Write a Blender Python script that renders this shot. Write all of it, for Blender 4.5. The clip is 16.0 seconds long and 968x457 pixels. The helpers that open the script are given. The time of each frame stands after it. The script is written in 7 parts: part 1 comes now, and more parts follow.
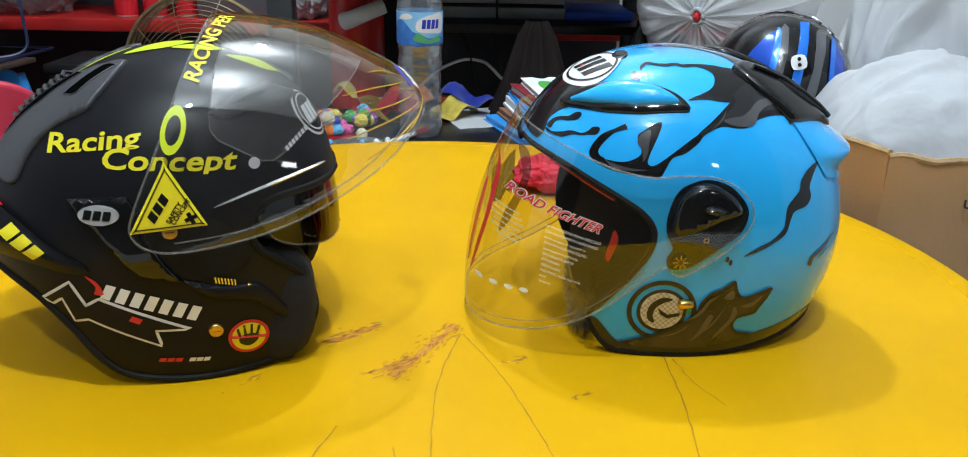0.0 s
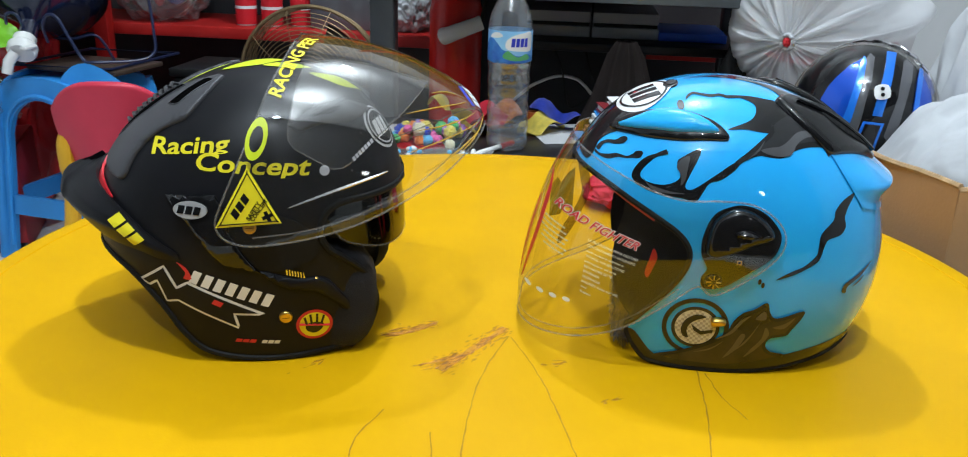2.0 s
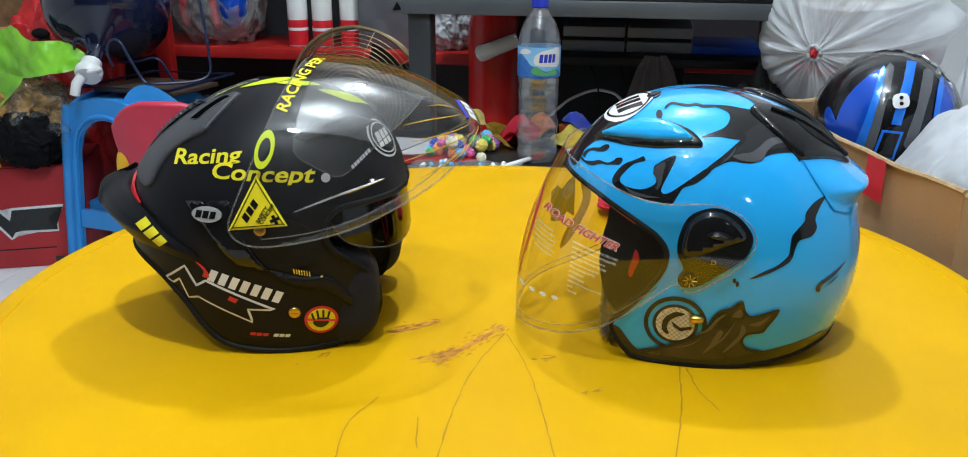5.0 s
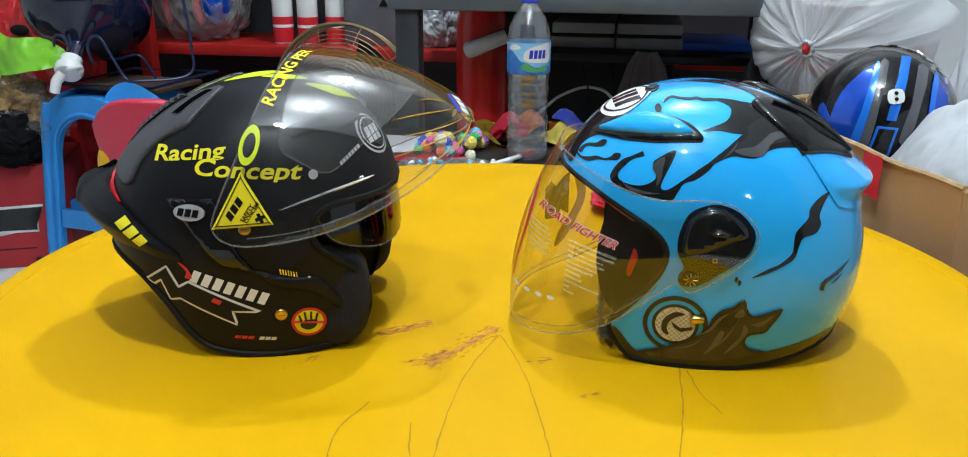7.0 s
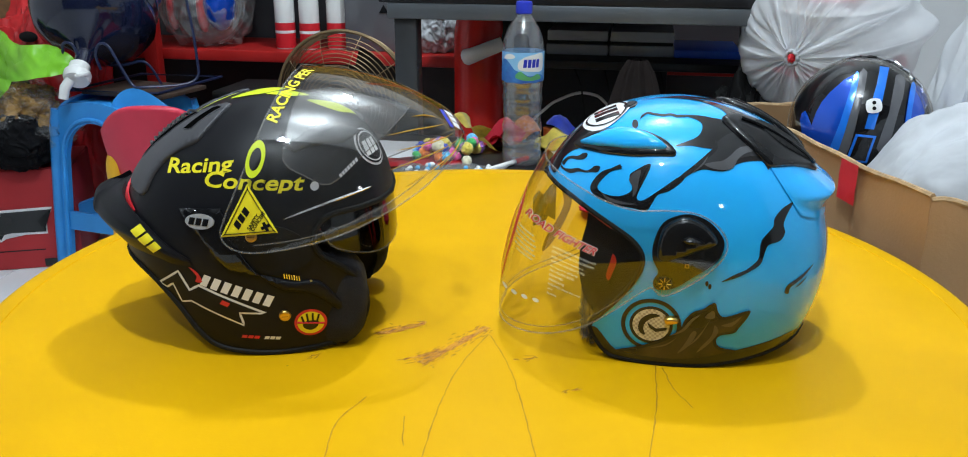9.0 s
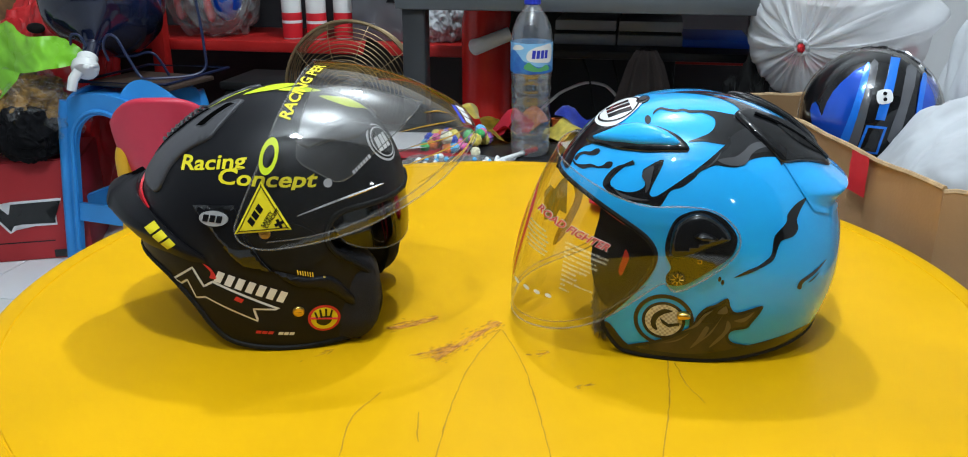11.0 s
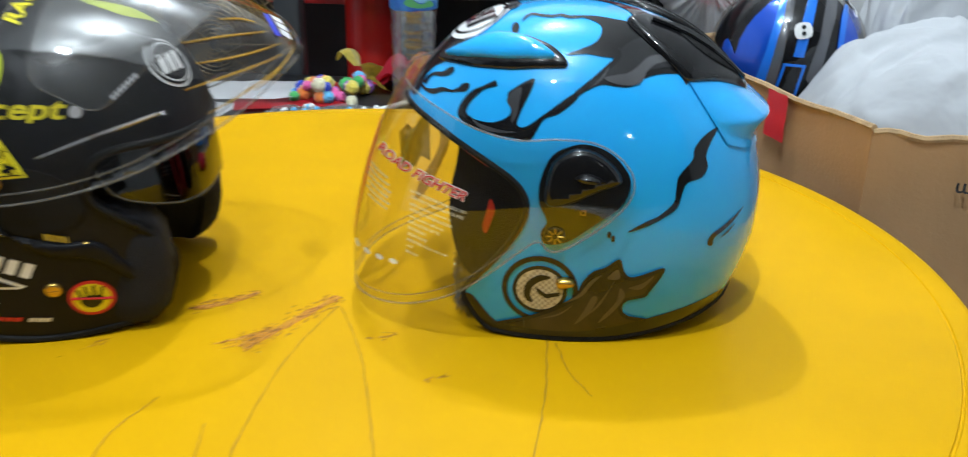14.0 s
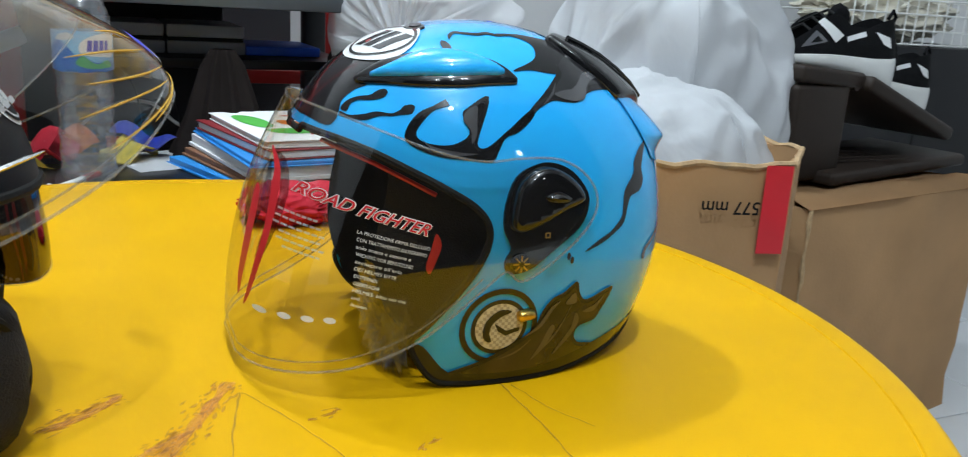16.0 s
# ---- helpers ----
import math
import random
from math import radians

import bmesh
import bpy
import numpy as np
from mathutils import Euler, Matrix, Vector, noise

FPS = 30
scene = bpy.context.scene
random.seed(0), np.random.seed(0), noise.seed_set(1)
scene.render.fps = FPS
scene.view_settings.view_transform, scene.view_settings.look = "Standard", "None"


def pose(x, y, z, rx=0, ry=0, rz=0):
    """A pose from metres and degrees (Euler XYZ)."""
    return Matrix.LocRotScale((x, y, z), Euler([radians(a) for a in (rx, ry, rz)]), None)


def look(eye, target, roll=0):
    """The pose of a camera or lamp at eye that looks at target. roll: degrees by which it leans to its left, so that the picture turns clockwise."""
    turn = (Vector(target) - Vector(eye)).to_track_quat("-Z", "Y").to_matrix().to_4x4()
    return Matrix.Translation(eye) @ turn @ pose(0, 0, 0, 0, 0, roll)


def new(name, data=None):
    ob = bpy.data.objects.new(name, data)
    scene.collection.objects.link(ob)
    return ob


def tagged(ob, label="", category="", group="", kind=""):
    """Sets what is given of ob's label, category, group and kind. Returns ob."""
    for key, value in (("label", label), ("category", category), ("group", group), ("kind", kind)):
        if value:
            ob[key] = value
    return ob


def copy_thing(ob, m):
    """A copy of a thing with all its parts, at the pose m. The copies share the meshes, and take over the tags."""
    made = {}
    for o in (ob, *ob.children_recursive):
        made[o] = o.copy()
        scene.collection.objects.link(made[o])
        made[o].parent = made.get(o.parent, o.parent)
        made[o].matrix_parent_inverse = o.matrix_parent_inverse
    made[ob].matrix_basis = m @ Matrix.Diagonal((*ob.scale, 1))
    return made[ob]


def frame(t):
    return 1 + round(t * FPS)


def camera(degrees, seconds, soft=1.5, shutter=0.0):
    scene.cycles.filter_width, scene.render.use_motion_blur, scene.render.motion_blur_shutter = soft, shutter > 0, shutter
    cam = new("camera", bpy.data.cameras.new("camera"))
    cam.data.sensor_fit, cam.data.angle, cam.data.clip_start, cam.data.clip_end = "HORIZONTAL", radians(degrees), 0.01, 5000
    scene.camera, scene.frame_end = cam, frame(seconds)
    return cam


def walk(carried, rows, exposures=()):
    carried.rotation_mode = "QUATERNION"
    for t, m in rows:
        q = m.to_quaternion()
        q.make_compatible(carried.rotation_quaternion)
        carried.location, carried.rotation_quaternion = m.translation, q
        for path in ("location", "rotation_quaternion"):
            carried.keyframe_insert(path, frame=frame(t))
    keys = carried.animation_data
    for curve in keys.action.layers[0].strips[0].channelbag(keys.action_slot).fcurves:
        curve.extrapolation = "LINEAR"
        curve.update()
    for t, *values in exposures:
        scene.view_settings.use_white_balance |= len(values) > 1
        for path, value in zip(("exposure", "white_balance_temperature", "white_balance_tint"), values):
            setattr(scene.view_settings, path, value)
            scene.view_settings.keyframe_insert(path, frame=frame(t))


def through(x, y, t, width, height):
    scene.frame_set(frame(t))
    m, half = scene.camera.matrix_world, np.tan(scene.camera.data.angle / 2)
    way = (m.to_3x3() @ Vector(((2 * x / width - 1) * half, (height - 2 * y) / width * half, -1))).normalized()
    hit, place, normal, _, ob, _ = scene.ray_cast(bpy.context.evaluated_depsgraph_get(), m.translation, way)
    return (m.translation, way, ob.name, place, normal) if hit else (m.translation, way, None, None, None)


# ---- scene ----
cam = camera(58.6, 16.0, soft=1.0, shutter=0.35)
PATH = [
    (0, (0.075, 0.183, 0.855), (0.092, 2.059, 0.161), 1.2),
    (0.5, (0.073, 0.167, 0.863), (0.067, 2.046, 0.178), 1.6),
    (1, (0.075, 0.153, 0.866), (0.039, 2.034, 0.187), 2.0),
    (1.5, (0.087, 0.142, 0.871), (-0.016, 2.024, 0.203), 2.3),
    (2, (0.124, 0.128, 0.877), (-0.099, 1.997, 0.201), 1.8),
    (2.5, (0.163, 0.097, 0.883), (-0.199, 1.944, 0.206), 0.7),
    (3, (0.174, 0.076, 0.888), (-0.29, 1.901, 0.216), 0.1),
    (3.5, (0.19, 0.082, 0.891), (-0.251, 1.916, 0.225), 0.1),
    (4, (0.2, 0.072, 0.895), (-0.208, 1.918, 0.241), 0.2),
    (4.5, (0.2, 0.075, 0.891), (-0.188, 1.928, 0.247), 0.2),
    (7, (0.187, 0.105, 0.876), (-0.154, 1.967, 0.231), 0.3),
    (7.5, (0.199, 0.089, 0.885), (-0.147, 1.952, 0.245), 0.2),
    (8, (0.205, 0.064, 0.895), (-0.141, 1.929, 0.26), 0.3),
    (8.2, (0.205, 0.064, 0.9), (-0.132, 1.927, 0.255), 0.5),
    (10.3, (0.215, 0.031, 0.905), (-0.147, 1.888, 0.257), -0.2),
    (10.5, (0.208, 0.03, 0.91), (-0.154, 1.884, 0.252), -0.0),
    (11, (0.201, 0.055, 0.911), (-0.154, 1.904, 0.236), -0.0),
    (11.5, (0.193, 0.08, 0.909), (-0.155, 1.922, 0.21), 0.0),
    (12, (0.193, 0.101, 0.898), (-0.147, 1.935, 0.177), 0.1),
    (12.5, (0.197, 0.091, 0.9), (-0.138, 1.922, 0.17), 0.4),
    (13, (0.2, 0.083, 0.901), (-0.129, 1.915, 0.17), 0.4),
    (13.5, (0.203, 0.115, 0.88), (-0.12, 1.947, 0.146), 0.6),
    (14, (0.24, 0.244, 0.827), (0.07, 2.094, 0.087), 1.0),
    (14.5, (0.198, 0.397, 0.771), (0.314, 2.287, 0.126), 2.2),
    (15, (0.109, 0.431, 0.786), (0.549, 2.291, 0.196), 3.7),
    (15.5, (0.022, 0.353, 0.781), (0.661, 2.165, 0.225), 2.9),
    (16, (-0.011, 0.33, 0.763), (0.783, 2.092, 0.247), 3.5),
]
walk(cam, [(t, look(eye, target, roll)) for t, eye, target, roll in PATH])

# ---- world and lights ----
world = bpy.data.worlds.new("world")
scene.world = world
world.use_nodes = True
world.node_tree.nodes["Background"].inputs[0].default_value = (0.75, 0.82, 0.9, 1)
world.node_tree.nodes["Background"].inputs[1].default_value = 0.03


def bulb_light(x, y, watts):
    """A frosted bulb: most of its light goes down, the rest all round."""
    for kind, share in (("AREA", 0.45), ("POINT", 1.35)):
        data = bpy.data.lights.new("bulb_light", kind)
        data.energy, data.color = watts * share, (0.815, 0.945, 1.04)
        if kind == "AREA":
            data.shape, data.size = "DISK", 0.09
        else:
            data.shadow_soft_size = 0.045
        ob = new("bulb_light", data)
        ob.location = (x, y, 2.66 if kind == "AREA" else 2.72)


# the third is an added fill light with no known source
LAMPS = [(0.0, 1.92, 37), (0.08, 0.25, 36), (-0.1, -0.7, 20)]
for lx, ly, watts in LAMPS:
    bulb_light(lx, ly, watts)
data = bpy.data.lights.new("wall_lamp_light", "AREA")
data.shape, data.size, data.size_y, data.energy, data.color = "RECTANGLE", 0.075, 0.10, 0.9, (0.87, 0.95, 1.0)
wall_lamp_light = new("wall_lamp_light", data)
wall_lamp_light.matrix_basis = pose(0.97, -0.945, 1.21, 90, 0, 180)


# ---- materials ----
def mat(name, color, rough=0.5, metal=0.0, coat=0.0, vary=0.12, scale=8.0, grain=0.02, grain_scale=250.0, second=None, mix_scale=3.0,
        transmission=0.0, ior=1.45, alpha=1.0, emission=0.0, sheen=0.0, rough_vary=0.08, spec=0.5):
    m = bpy.data.materials.new(name)
    m.use_nodes = True
    nt = m.node_tree
    b = nt.nodes["Principled BSDF"]
    tc = nt.nodes.new("ShaderNodeTexCoord")
    n1 = nt.nodes.new("ShaderNodeTexNoise")
    n1.inputs["Scale"].default_value, n1.inputs["Detail"].default_value = scale, 5
    n2 = nt.nodes.new("ShaderNodeTexNoise")
    n2.inputs["Scale"].default_value, n2.inputs["Detail"].default_value = grain_scale, 3
    for n in (n1, n2):
        nt.links.new(tc.outputs["Object"], n.inputs["Vector"])
    ramp = nt.nodes.new("ShaderNodeValToRGB")
    ramp.color_ramp.elements[0].position, ramp.color_ramp.elements[1].position = 0.3, 0.7
    c = Vector(color)
    d = Vector(second) if second else c * (1 - vary)
    ramp.color_ramp.elements[0].color = (*d, 1)
    ramp.color_ramp.elements[1].color = (*(c * (1 + vary * 0.4) if not second else c), 1)
    nt.links.new(n1.outputs["Fac"], ramp.inputs["Fac"])
    nt.links.new(ramp.outputs["Color"], b.inputs["Base Color"])
    mr = nt.nodes.new("ShaderNodeMapRange")
    mr.inputs["To Min"].default_value, mr.inputs["To Max"].default_value = max(0.0, rough - rough_vary), min(1.0, rough + rough_vary)
    nt.links.new(n1.outputs["Fac"], mr.inputs["Value"])
    nt.links.new(mr.outputs["Result"], b.inputs["Roughness"])
    if grain:
        bump = nt.nodes.new("ShaderNodeBump")
        bump.inputs["Strength"].default_value, bump.inputs["Distance"].default_value = min(1.0, grain * 8), 0.001
        nt.links.new(n2.outputs["Fac"], bump.inputs["Height"])
        nt.links.new(bump.outputs["Normal"], b.inputs["Normal"])
    b.inputs["Metallic"].default_value = metal
    b.inputs["Specular IOR Level"].default_value = spec
    b.inputs["Coat Weight"].default_value = coat
    b.inputs["Coat Roughness"].default_value = 0.03
    b.inputs["Transmission Weight"].default_value = transmission
    b.inputs["IOR"].default_value = ior
    b.inputs["Alpha"].default_value = alpha
    b.inputs["Sheen Weight"].default_value = sheen
    if emission:
        b.inputs["Emission Color"].default_value = (*color, 1)
        b.inputs["Emission Strength"].default_value = emission
    return m


def clear_sheet(name, tint, gloss_rough=0.02, low=0.05, haze=0.0, crinkle=0.0):
    """A thin clear plastic sheet: tinted see-through with a surface gloss that grows towards the rim."""
    m = bpy.data.materials.new(name)
    m.use_nodes = True
    nt = m.node_tree
    nt.nodes.remove(nt.nodes["Principled BSDF"])
    out = nt.nodes["Material Output"]
    tr = nt.nodes.new("ShaderNodeBsdfTransparent")
    tr.inputs[0].default_value = (*tint, 1)
    gl = nt.nodes.new("ShaderNodeBsdfGlossy")
    gl.inputs["Roughness"].default_value = gloss_rough
    if crinkle:
        co = nt.nodes.new("ShaderNodeTexCoord")
        nz = nt.nodes.new("ShaderNodeTexNoise")
        nz.inputs["Scale"].default_value, nz.inputs["Detail"].default_value, nz.inputs["Distortion"].default_value = 22.0, 2.0, 1.5
        bp = nt.nodes.new("ShaderNodeBump")
        bp.inputs["Strength"].default_value, bp.inputs["Distance"].default_value = 1.0, crinkle
        nt.links.new(co.outputs["Object"], nz.inputs["Vector"])
        nt.links.new(nz.outputs[0], bp.inputs["Height"])
        nt.links.new(bp.outputs[0], gl.inputs["Normal"])
    lw = nt.nodes.new("ShaderNodeLayerWeight")
    lw.inputs["Blend"].default_value = 0.5
    pw = nt.nodes.new("ShaderNodeMath")
    pw.operation = "POWER"
    pw.inputs[1].default_value = 4.0
    nt.links.new(lw.outputs["Facing"], pw.inputs[0])
    mr = nt.nodes.new("ShaderNodeMapRange")
    mr.inputs["To Min"].default_value, mr.inputs["To Max"].default_value = low, 0.75
    nt.links.new(pw.outputs[0], mr.inputs["Value"])
    mx = nt.nodes.new("ShaderNodeMixShader")
    nt.links.new(mr.outputs[0], mx.inputs[0])
    last = tr
    if haze:
        df = nt.nodes.new("ShaderNodeBsdfDiffuse")
        df.inputs[0].default_value = (0.8, 0.8, 0.8, 1)
        mh = nt.nodes.new("ShaderNodeMixShader")
        mh.inputs[0].default_value = haze
        nt.links.new(tr.outputs[0], mh.inputs[1])
        nt.links.new(df.outputs[0], mh.inputs[2])
        last = mh
    nt.links.new(last.outputs[0], mx.inputs[1])
    nt.links.new(gl.outputs[0], mx.inputs[2])
    nt.links.new(mx.outputs[0], out.inputs[0])
    return m


M_TABLE = mat("yellow_plastic", (0.665, 0.352, 0.003), 0.40, vary=0.10, scale=5, grain=0.012, grain_scale=400, rough_vary=0.10, spec=0.09)
M_BLUE = mat("sky_blue_lacquer", (0.020, 0.41, 0.90), 0.25, coat=1.0, vary=0.02, grain=0.0, spec=0.1)
M_GLOSSBLACK = mat("gloss_black_lacquer", (0.006, 0.006, 0.007), 0.3, coat=1.0, vary=0.2, grain=0.0, spec=0.1)
M_INK = mat("black_graphic", (0.008, 0.008, 0.009), 0.3, coat=1.0, vary=0.3, grain=0.0, spec=0.1)
M_INKGREY = mat("grey_graphic", (0.07, 0.07, 0.075), 0.2, coat=1.0, vary=0.3, scale=20, grain=0.0)
M_INKDEEP = mat("dark_grey_graphic", (0.020, 0.020, 0.022), 0.3, coat=1.0, vary=0.3, scale=14, grain=0.0, spec=0.1)
M_MATTBLACK = mat("matt_black_paint", (0.008, 0.008, 0.010), 0.45, vary=0.15, scale=6, grain=0.006, grain_scale=900, spec=0.22)
M_DARKGREY = mat("satin_grey_plastic", (0.045, 0.045, 0.048), 0.3, vary=0.15, grain=0.006)
M_RUBBER = mat("black_rubber", (0.010, 0.010, 0.010), 0.65, vary=0.2, spec=0.2)
M_FABRIC = mat("black_lining_cloth", (0.010, 0.010, 0.014), 0.95, vary=0.35, scale=40, grain=0.12, grain_scale=900, sheen=0.05)
M_RED = mat("red_paint", (0.55, 0.012, 0.015), 0.4, vary=0.15)
M_REDCLOTH = mat("red_cloth", (0.65, 0.02, 0.05), 0.8, vary=0.3, scale=12, grain=0.08)
M_NEON = mat("neon_yellow_vinyl", (0.62, 0.72, 0.02), 0.35, vary=0.05)
M_YELLOWVINYL = mat("yellow_vinyl", (0.80, 0.68, 0.02), 0.35, vary=0.05)
M_WHITEVINYL = mat("white_vinyl", (0.78, 0.78, 0.78), 0.35, vary=0.05)
M_REDVINYL = mat("red_vinyl", (0.60, 0.02, 0.03), 0.35, vary=0.05)
M_BLUEVINYL = mat("blue_vinyl", (0.02, 0.04, 0.5), 0.35, vary=0.05)
M_GOLD = mat("brass", (0.65, 0.42, 0.10), 0.3, metal=1.0, vary=0.1)
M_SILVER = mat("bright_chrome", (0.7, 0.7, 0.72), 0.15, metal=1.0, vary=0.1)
M_SILVERPAINT = mat("silver_paint", (0.55, 0.55, 0.56), 0.3, metal=0.35, vary=0.1)
M_VISOR = clear_sheet("clear_visor_plastic", (0.905, 0.885, 0.85), 0.015, 0.085)
# the lens's slight diffuse haze stands in for the ceiling's pale reflection
M_PINLOCK = clear_sheet("clear_inner_lens", (0.93, 0.935, 0.94), 0.05, 0.22, haze=0.022)
M_SMOKE = clear_sheet("smoke_visor_plastic", (0.055, 0.039, 0.017), 0.03, 0.06)
M_PET = clear_sheet("clear_bottle_plastic", (0.97, 0.98, 0.99), 0.03, 0.17, haze=0.075, crinkle=0.0015)
M_CARD = mat("brown_cardboard", (0.40, 0.228, 0.105), 0.85, vary=0.18, scale=6, grain=0.05, grain_scale=180)
M_CARDEDGE = mat("torn_cardboard_edge", (0.45, 0.30, 0.16), 0.9, vary=0.3, scale=60, grain=0.2)


def thin_cloth(name, color, through, see, crease=30.0):
    """Thin non-woven cloth: light passes through it, and a little shows behind it."""
    m = mat(name, color, 0.7, vary=0.06, scale=9, grain=0)
    nt = m.node_tree
    b, out = nt.nodes["Principled BSDF"], nt.nodes["Material Output"]
    b.inputs["Specular IOR Level"].default_value = 0.2
    tc = nt.nodes["Texture Coordinate"]
    n = nt.nodes.new("ShaderNodeTexNoise")
    n.inputs["Scale"].default_value, n.inputs["Detail"].default_value, n.inputs["Distortion"].default_value = crease, 3, 0.8
    nt.links.new(tc.outputs["Object"], n.inputs["Vector"])
    bump = nt.nodes.new("ShaderNodeBump")
    bump.inputs["Strength"].default_value, bump.inputs["Distance"].default_value = 0.28, 0.03
    nt.links.new(n.outputs["Fac"], bump.inputs["Height"])
    nt.links.new(bump.outputs["Normal"], b.inputs["Normal"])
    tl = nt.nodes.new("ShaderNodeBsdfTranslucent")
    tl.inputs["Color"].default_value = (*color, 1)
    nt.links.new(bump.outputs["Normal"], tl.inputs["Normal"])
    m1, m2, tr = nt.nodes.new("ShaderNodeMixShader"), nt.nodes.new("ShaderNodeMixShader"), nt.nodes.new("ShaderNodeBsdfTransparent")
    m1.inputs[0].default_value, m2.inputs[0].default_value = through, see
    for a, c in ((b.outputs[0], m1.inputs[1]), (tl.outputs[0], m1.inputs[2]), (m1.outputs[0], m2.inputs[1]), (tr.outputs[0], m2.inputs[2]), (m2.outputs[0], out.inputs[0])):
        nt.links.new(a, c)
    return m


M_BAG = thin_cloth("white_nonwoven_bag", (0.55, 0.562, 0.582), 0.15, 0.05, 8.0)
M_BAGTHIN = thin_cloth("thin_white_nonwoven_bag", (0.90, 0.91, 0.93), 0.42, 0.42, 9.0)
# colour chosen to keep reflections in visors and gloss paint dark
M_FRONTWALL = mat("unseen_dark_wall_paint", (0.045, 0.042, 0.040), 0.6, vary=0.15, scale=2, grain=0.02)
M_WALL = mat("white_wall_paint", (0.60, 0.60, 0.60), 0.8, vary=0.06, scale=2, grain=0.02)
M_CEIL = mat("white_ceiling_paint", (0.78, 0.78, 0.77), 0.9, vary=0.03, scale=2)
M_TILE = mat("white_floor_tile", (0.66, 0.67, 0.68), 0.18, vary=0.06, scale=3, grain=0.0)
M_GROUT = mat("grey_grout", (0.25, 0.25, 0.25), 0.9)
M_STOOL = mat("blue_stool_plastic", (0.03, 0.26, 0.66), 0.38, vary=0.12, scale=7)
M_CHAIRRED = mat("red_chair_plastic", (0.62, 0.035, 0.07), 0.4, vary=0.12)
M_CHAIRYEL = mat("orange_chair_plastic", (0.80, 0.42, 0.02), 0.4, vary=0.1)
M_CARTONRED = mat("red_printed_carton", (0.42, 0.02, 0.025), 0.5, vary=0.15, scale=5)
M_SHELFRED = mat("red_shelf_paint", (0.42, 0.016, 0.014), 0.35, vary=0.2)
M_DARKWOOD = mat("black_desk_laminate", (0.012, 0.012, 0.014), 0.35, vary=0.3, spec=0.3)
M_GREYMETAL = mat("grey_metal_paint", (0.10, 0.11, 0.12), 0.4, metal=0.3, vary=0.15)
M_DARKSTEEL = mat("dark_steel_paint", (0.035, 0.038, 0.042), 0.4, vary=0.2)
M_CONSOLE = mat("grey_console_plastic", (0.34, 0.35, 0.37), 0.4, vary=0.15)
M_EXTRED = mat("bright_red_enamel", (0.58, 0.016, 0.012), 0.25, vary=0.12, scale=5)
M_DEVICE = mat("dark_device_plastic", (0.034, 0.036, 0.040), 0.4, vary=0.2)
M_WHITEPLASTIC = mat("white_plastic", (0.72, 0.72, 0.70), 0.35, vary=0.08)
M_WATERBLUE = mat("dark_blue_bottle_plastic", (0.006, 0.010, 0.032), 0.12, coat=0.6, vary=0.3)
M_GREENBAG = mat("lime_green_plastic_bag", (0.22, 0.58, 0.035), 0.27, vary=0.15, scale=10, alpha=0.97)
M_CLEARFILM = clear_sheet("crinkled_clear_film", (0.93, 0.93, 0.93), 0.12, 0.08, haze=0.03)
M_SHOE = mat("black_knit", (0.006, 0.006, 0.007), 0.8, vary=0.3, scale=60, grain=0.1, grain_scale=600, spec=0.1)
# near-black without gloss: the shade inside the vents is put into the colour
M_OPENING = mat("vent_opening_shade", (0.002, 0.002, 0.002), 0.8, spec=0.0)
M_FAIRING = mat("satin_fairing_paint", (0.056, 0.055, 0.060), 0.42, vary=0.12, grain=0.004, spec=0.35)
M_CLEARBAG = clear_sheet("clear_plastic_bag", (0.9, 0.9, 0.9), 0.2, 0.08, haze=0.15)
M_BROWNPLASTIC = mat("dark_brown_crate_plastic", (0.027, 0.019, 0.015), 0.5, vary=0.2, spec=0.22)
M_METALBLUE = mat("metallic_blue_lacquer", (0.006, 0.085, 0.62), 0.2, metal=0.35, coat=1.0, vary=0.05, grain=0)
M_BRIGHTBLUE = mat("bright_blue_lacquer", (0.012, 0.20, 0.85), 0.25, metal=0.2, coat=1.0, vary=0.05, grain=0)
M_GREYBAND = mat("grey_lacquer", (0.10, 0.10, 0.11), 0.25, coat=1.0, vary=0.05, grain=0)
M_FANWIRE = mat("gold_fan_wire", (0.22, 0.155, 0.08), 0.45, metal=0.6, vary=0.1)
M_PAPER = mat("white_paper", (0.75, 0.75, 0.76), 0.8, vary=0.05)
M_SCRATCH = mat("brown_scuff", (0.55, 0.20, 0.06), 0.9, vary=0.2, scale=60, grain=0, alpha=0.38, spec=0.1)
M_PENCIL = mat("pencil_line", (0.30, 0.12, 0.03), 0.7, vary=0.4, scale=60, alpha=0.42)


M_VISORRIM = mat("clear_visor_edge", (0.35, 0.35, 0.33), 0.1, coat=1.0, vary=0.05, grain=0, alpha=0.18)
M_SWIRL = mat("grey_swirl_graphic", (0.085, 0.085, 0.09), 0.2, coat=1.0, second=(0.008, 0.008, 0.009), scale=22, grain=0.0, spec=0.1)
ramp = M_SWIRL.node_tree.nodes["Color Ramp"].color_ramp
ramp.elements[0].position, ramp.elements[1].position = 0.54, 0.66
M_CHECK = mat("cream_graphic", (0.62, 0.58, 0.48), 0.3, coat=1.0, vary=0.05, grain=0)
M_CHECKDARK = mat("taupe_graphic", (0.38, 0.34, 0.26), 0.3, coat=1.0, vary=0.05, grain=0)
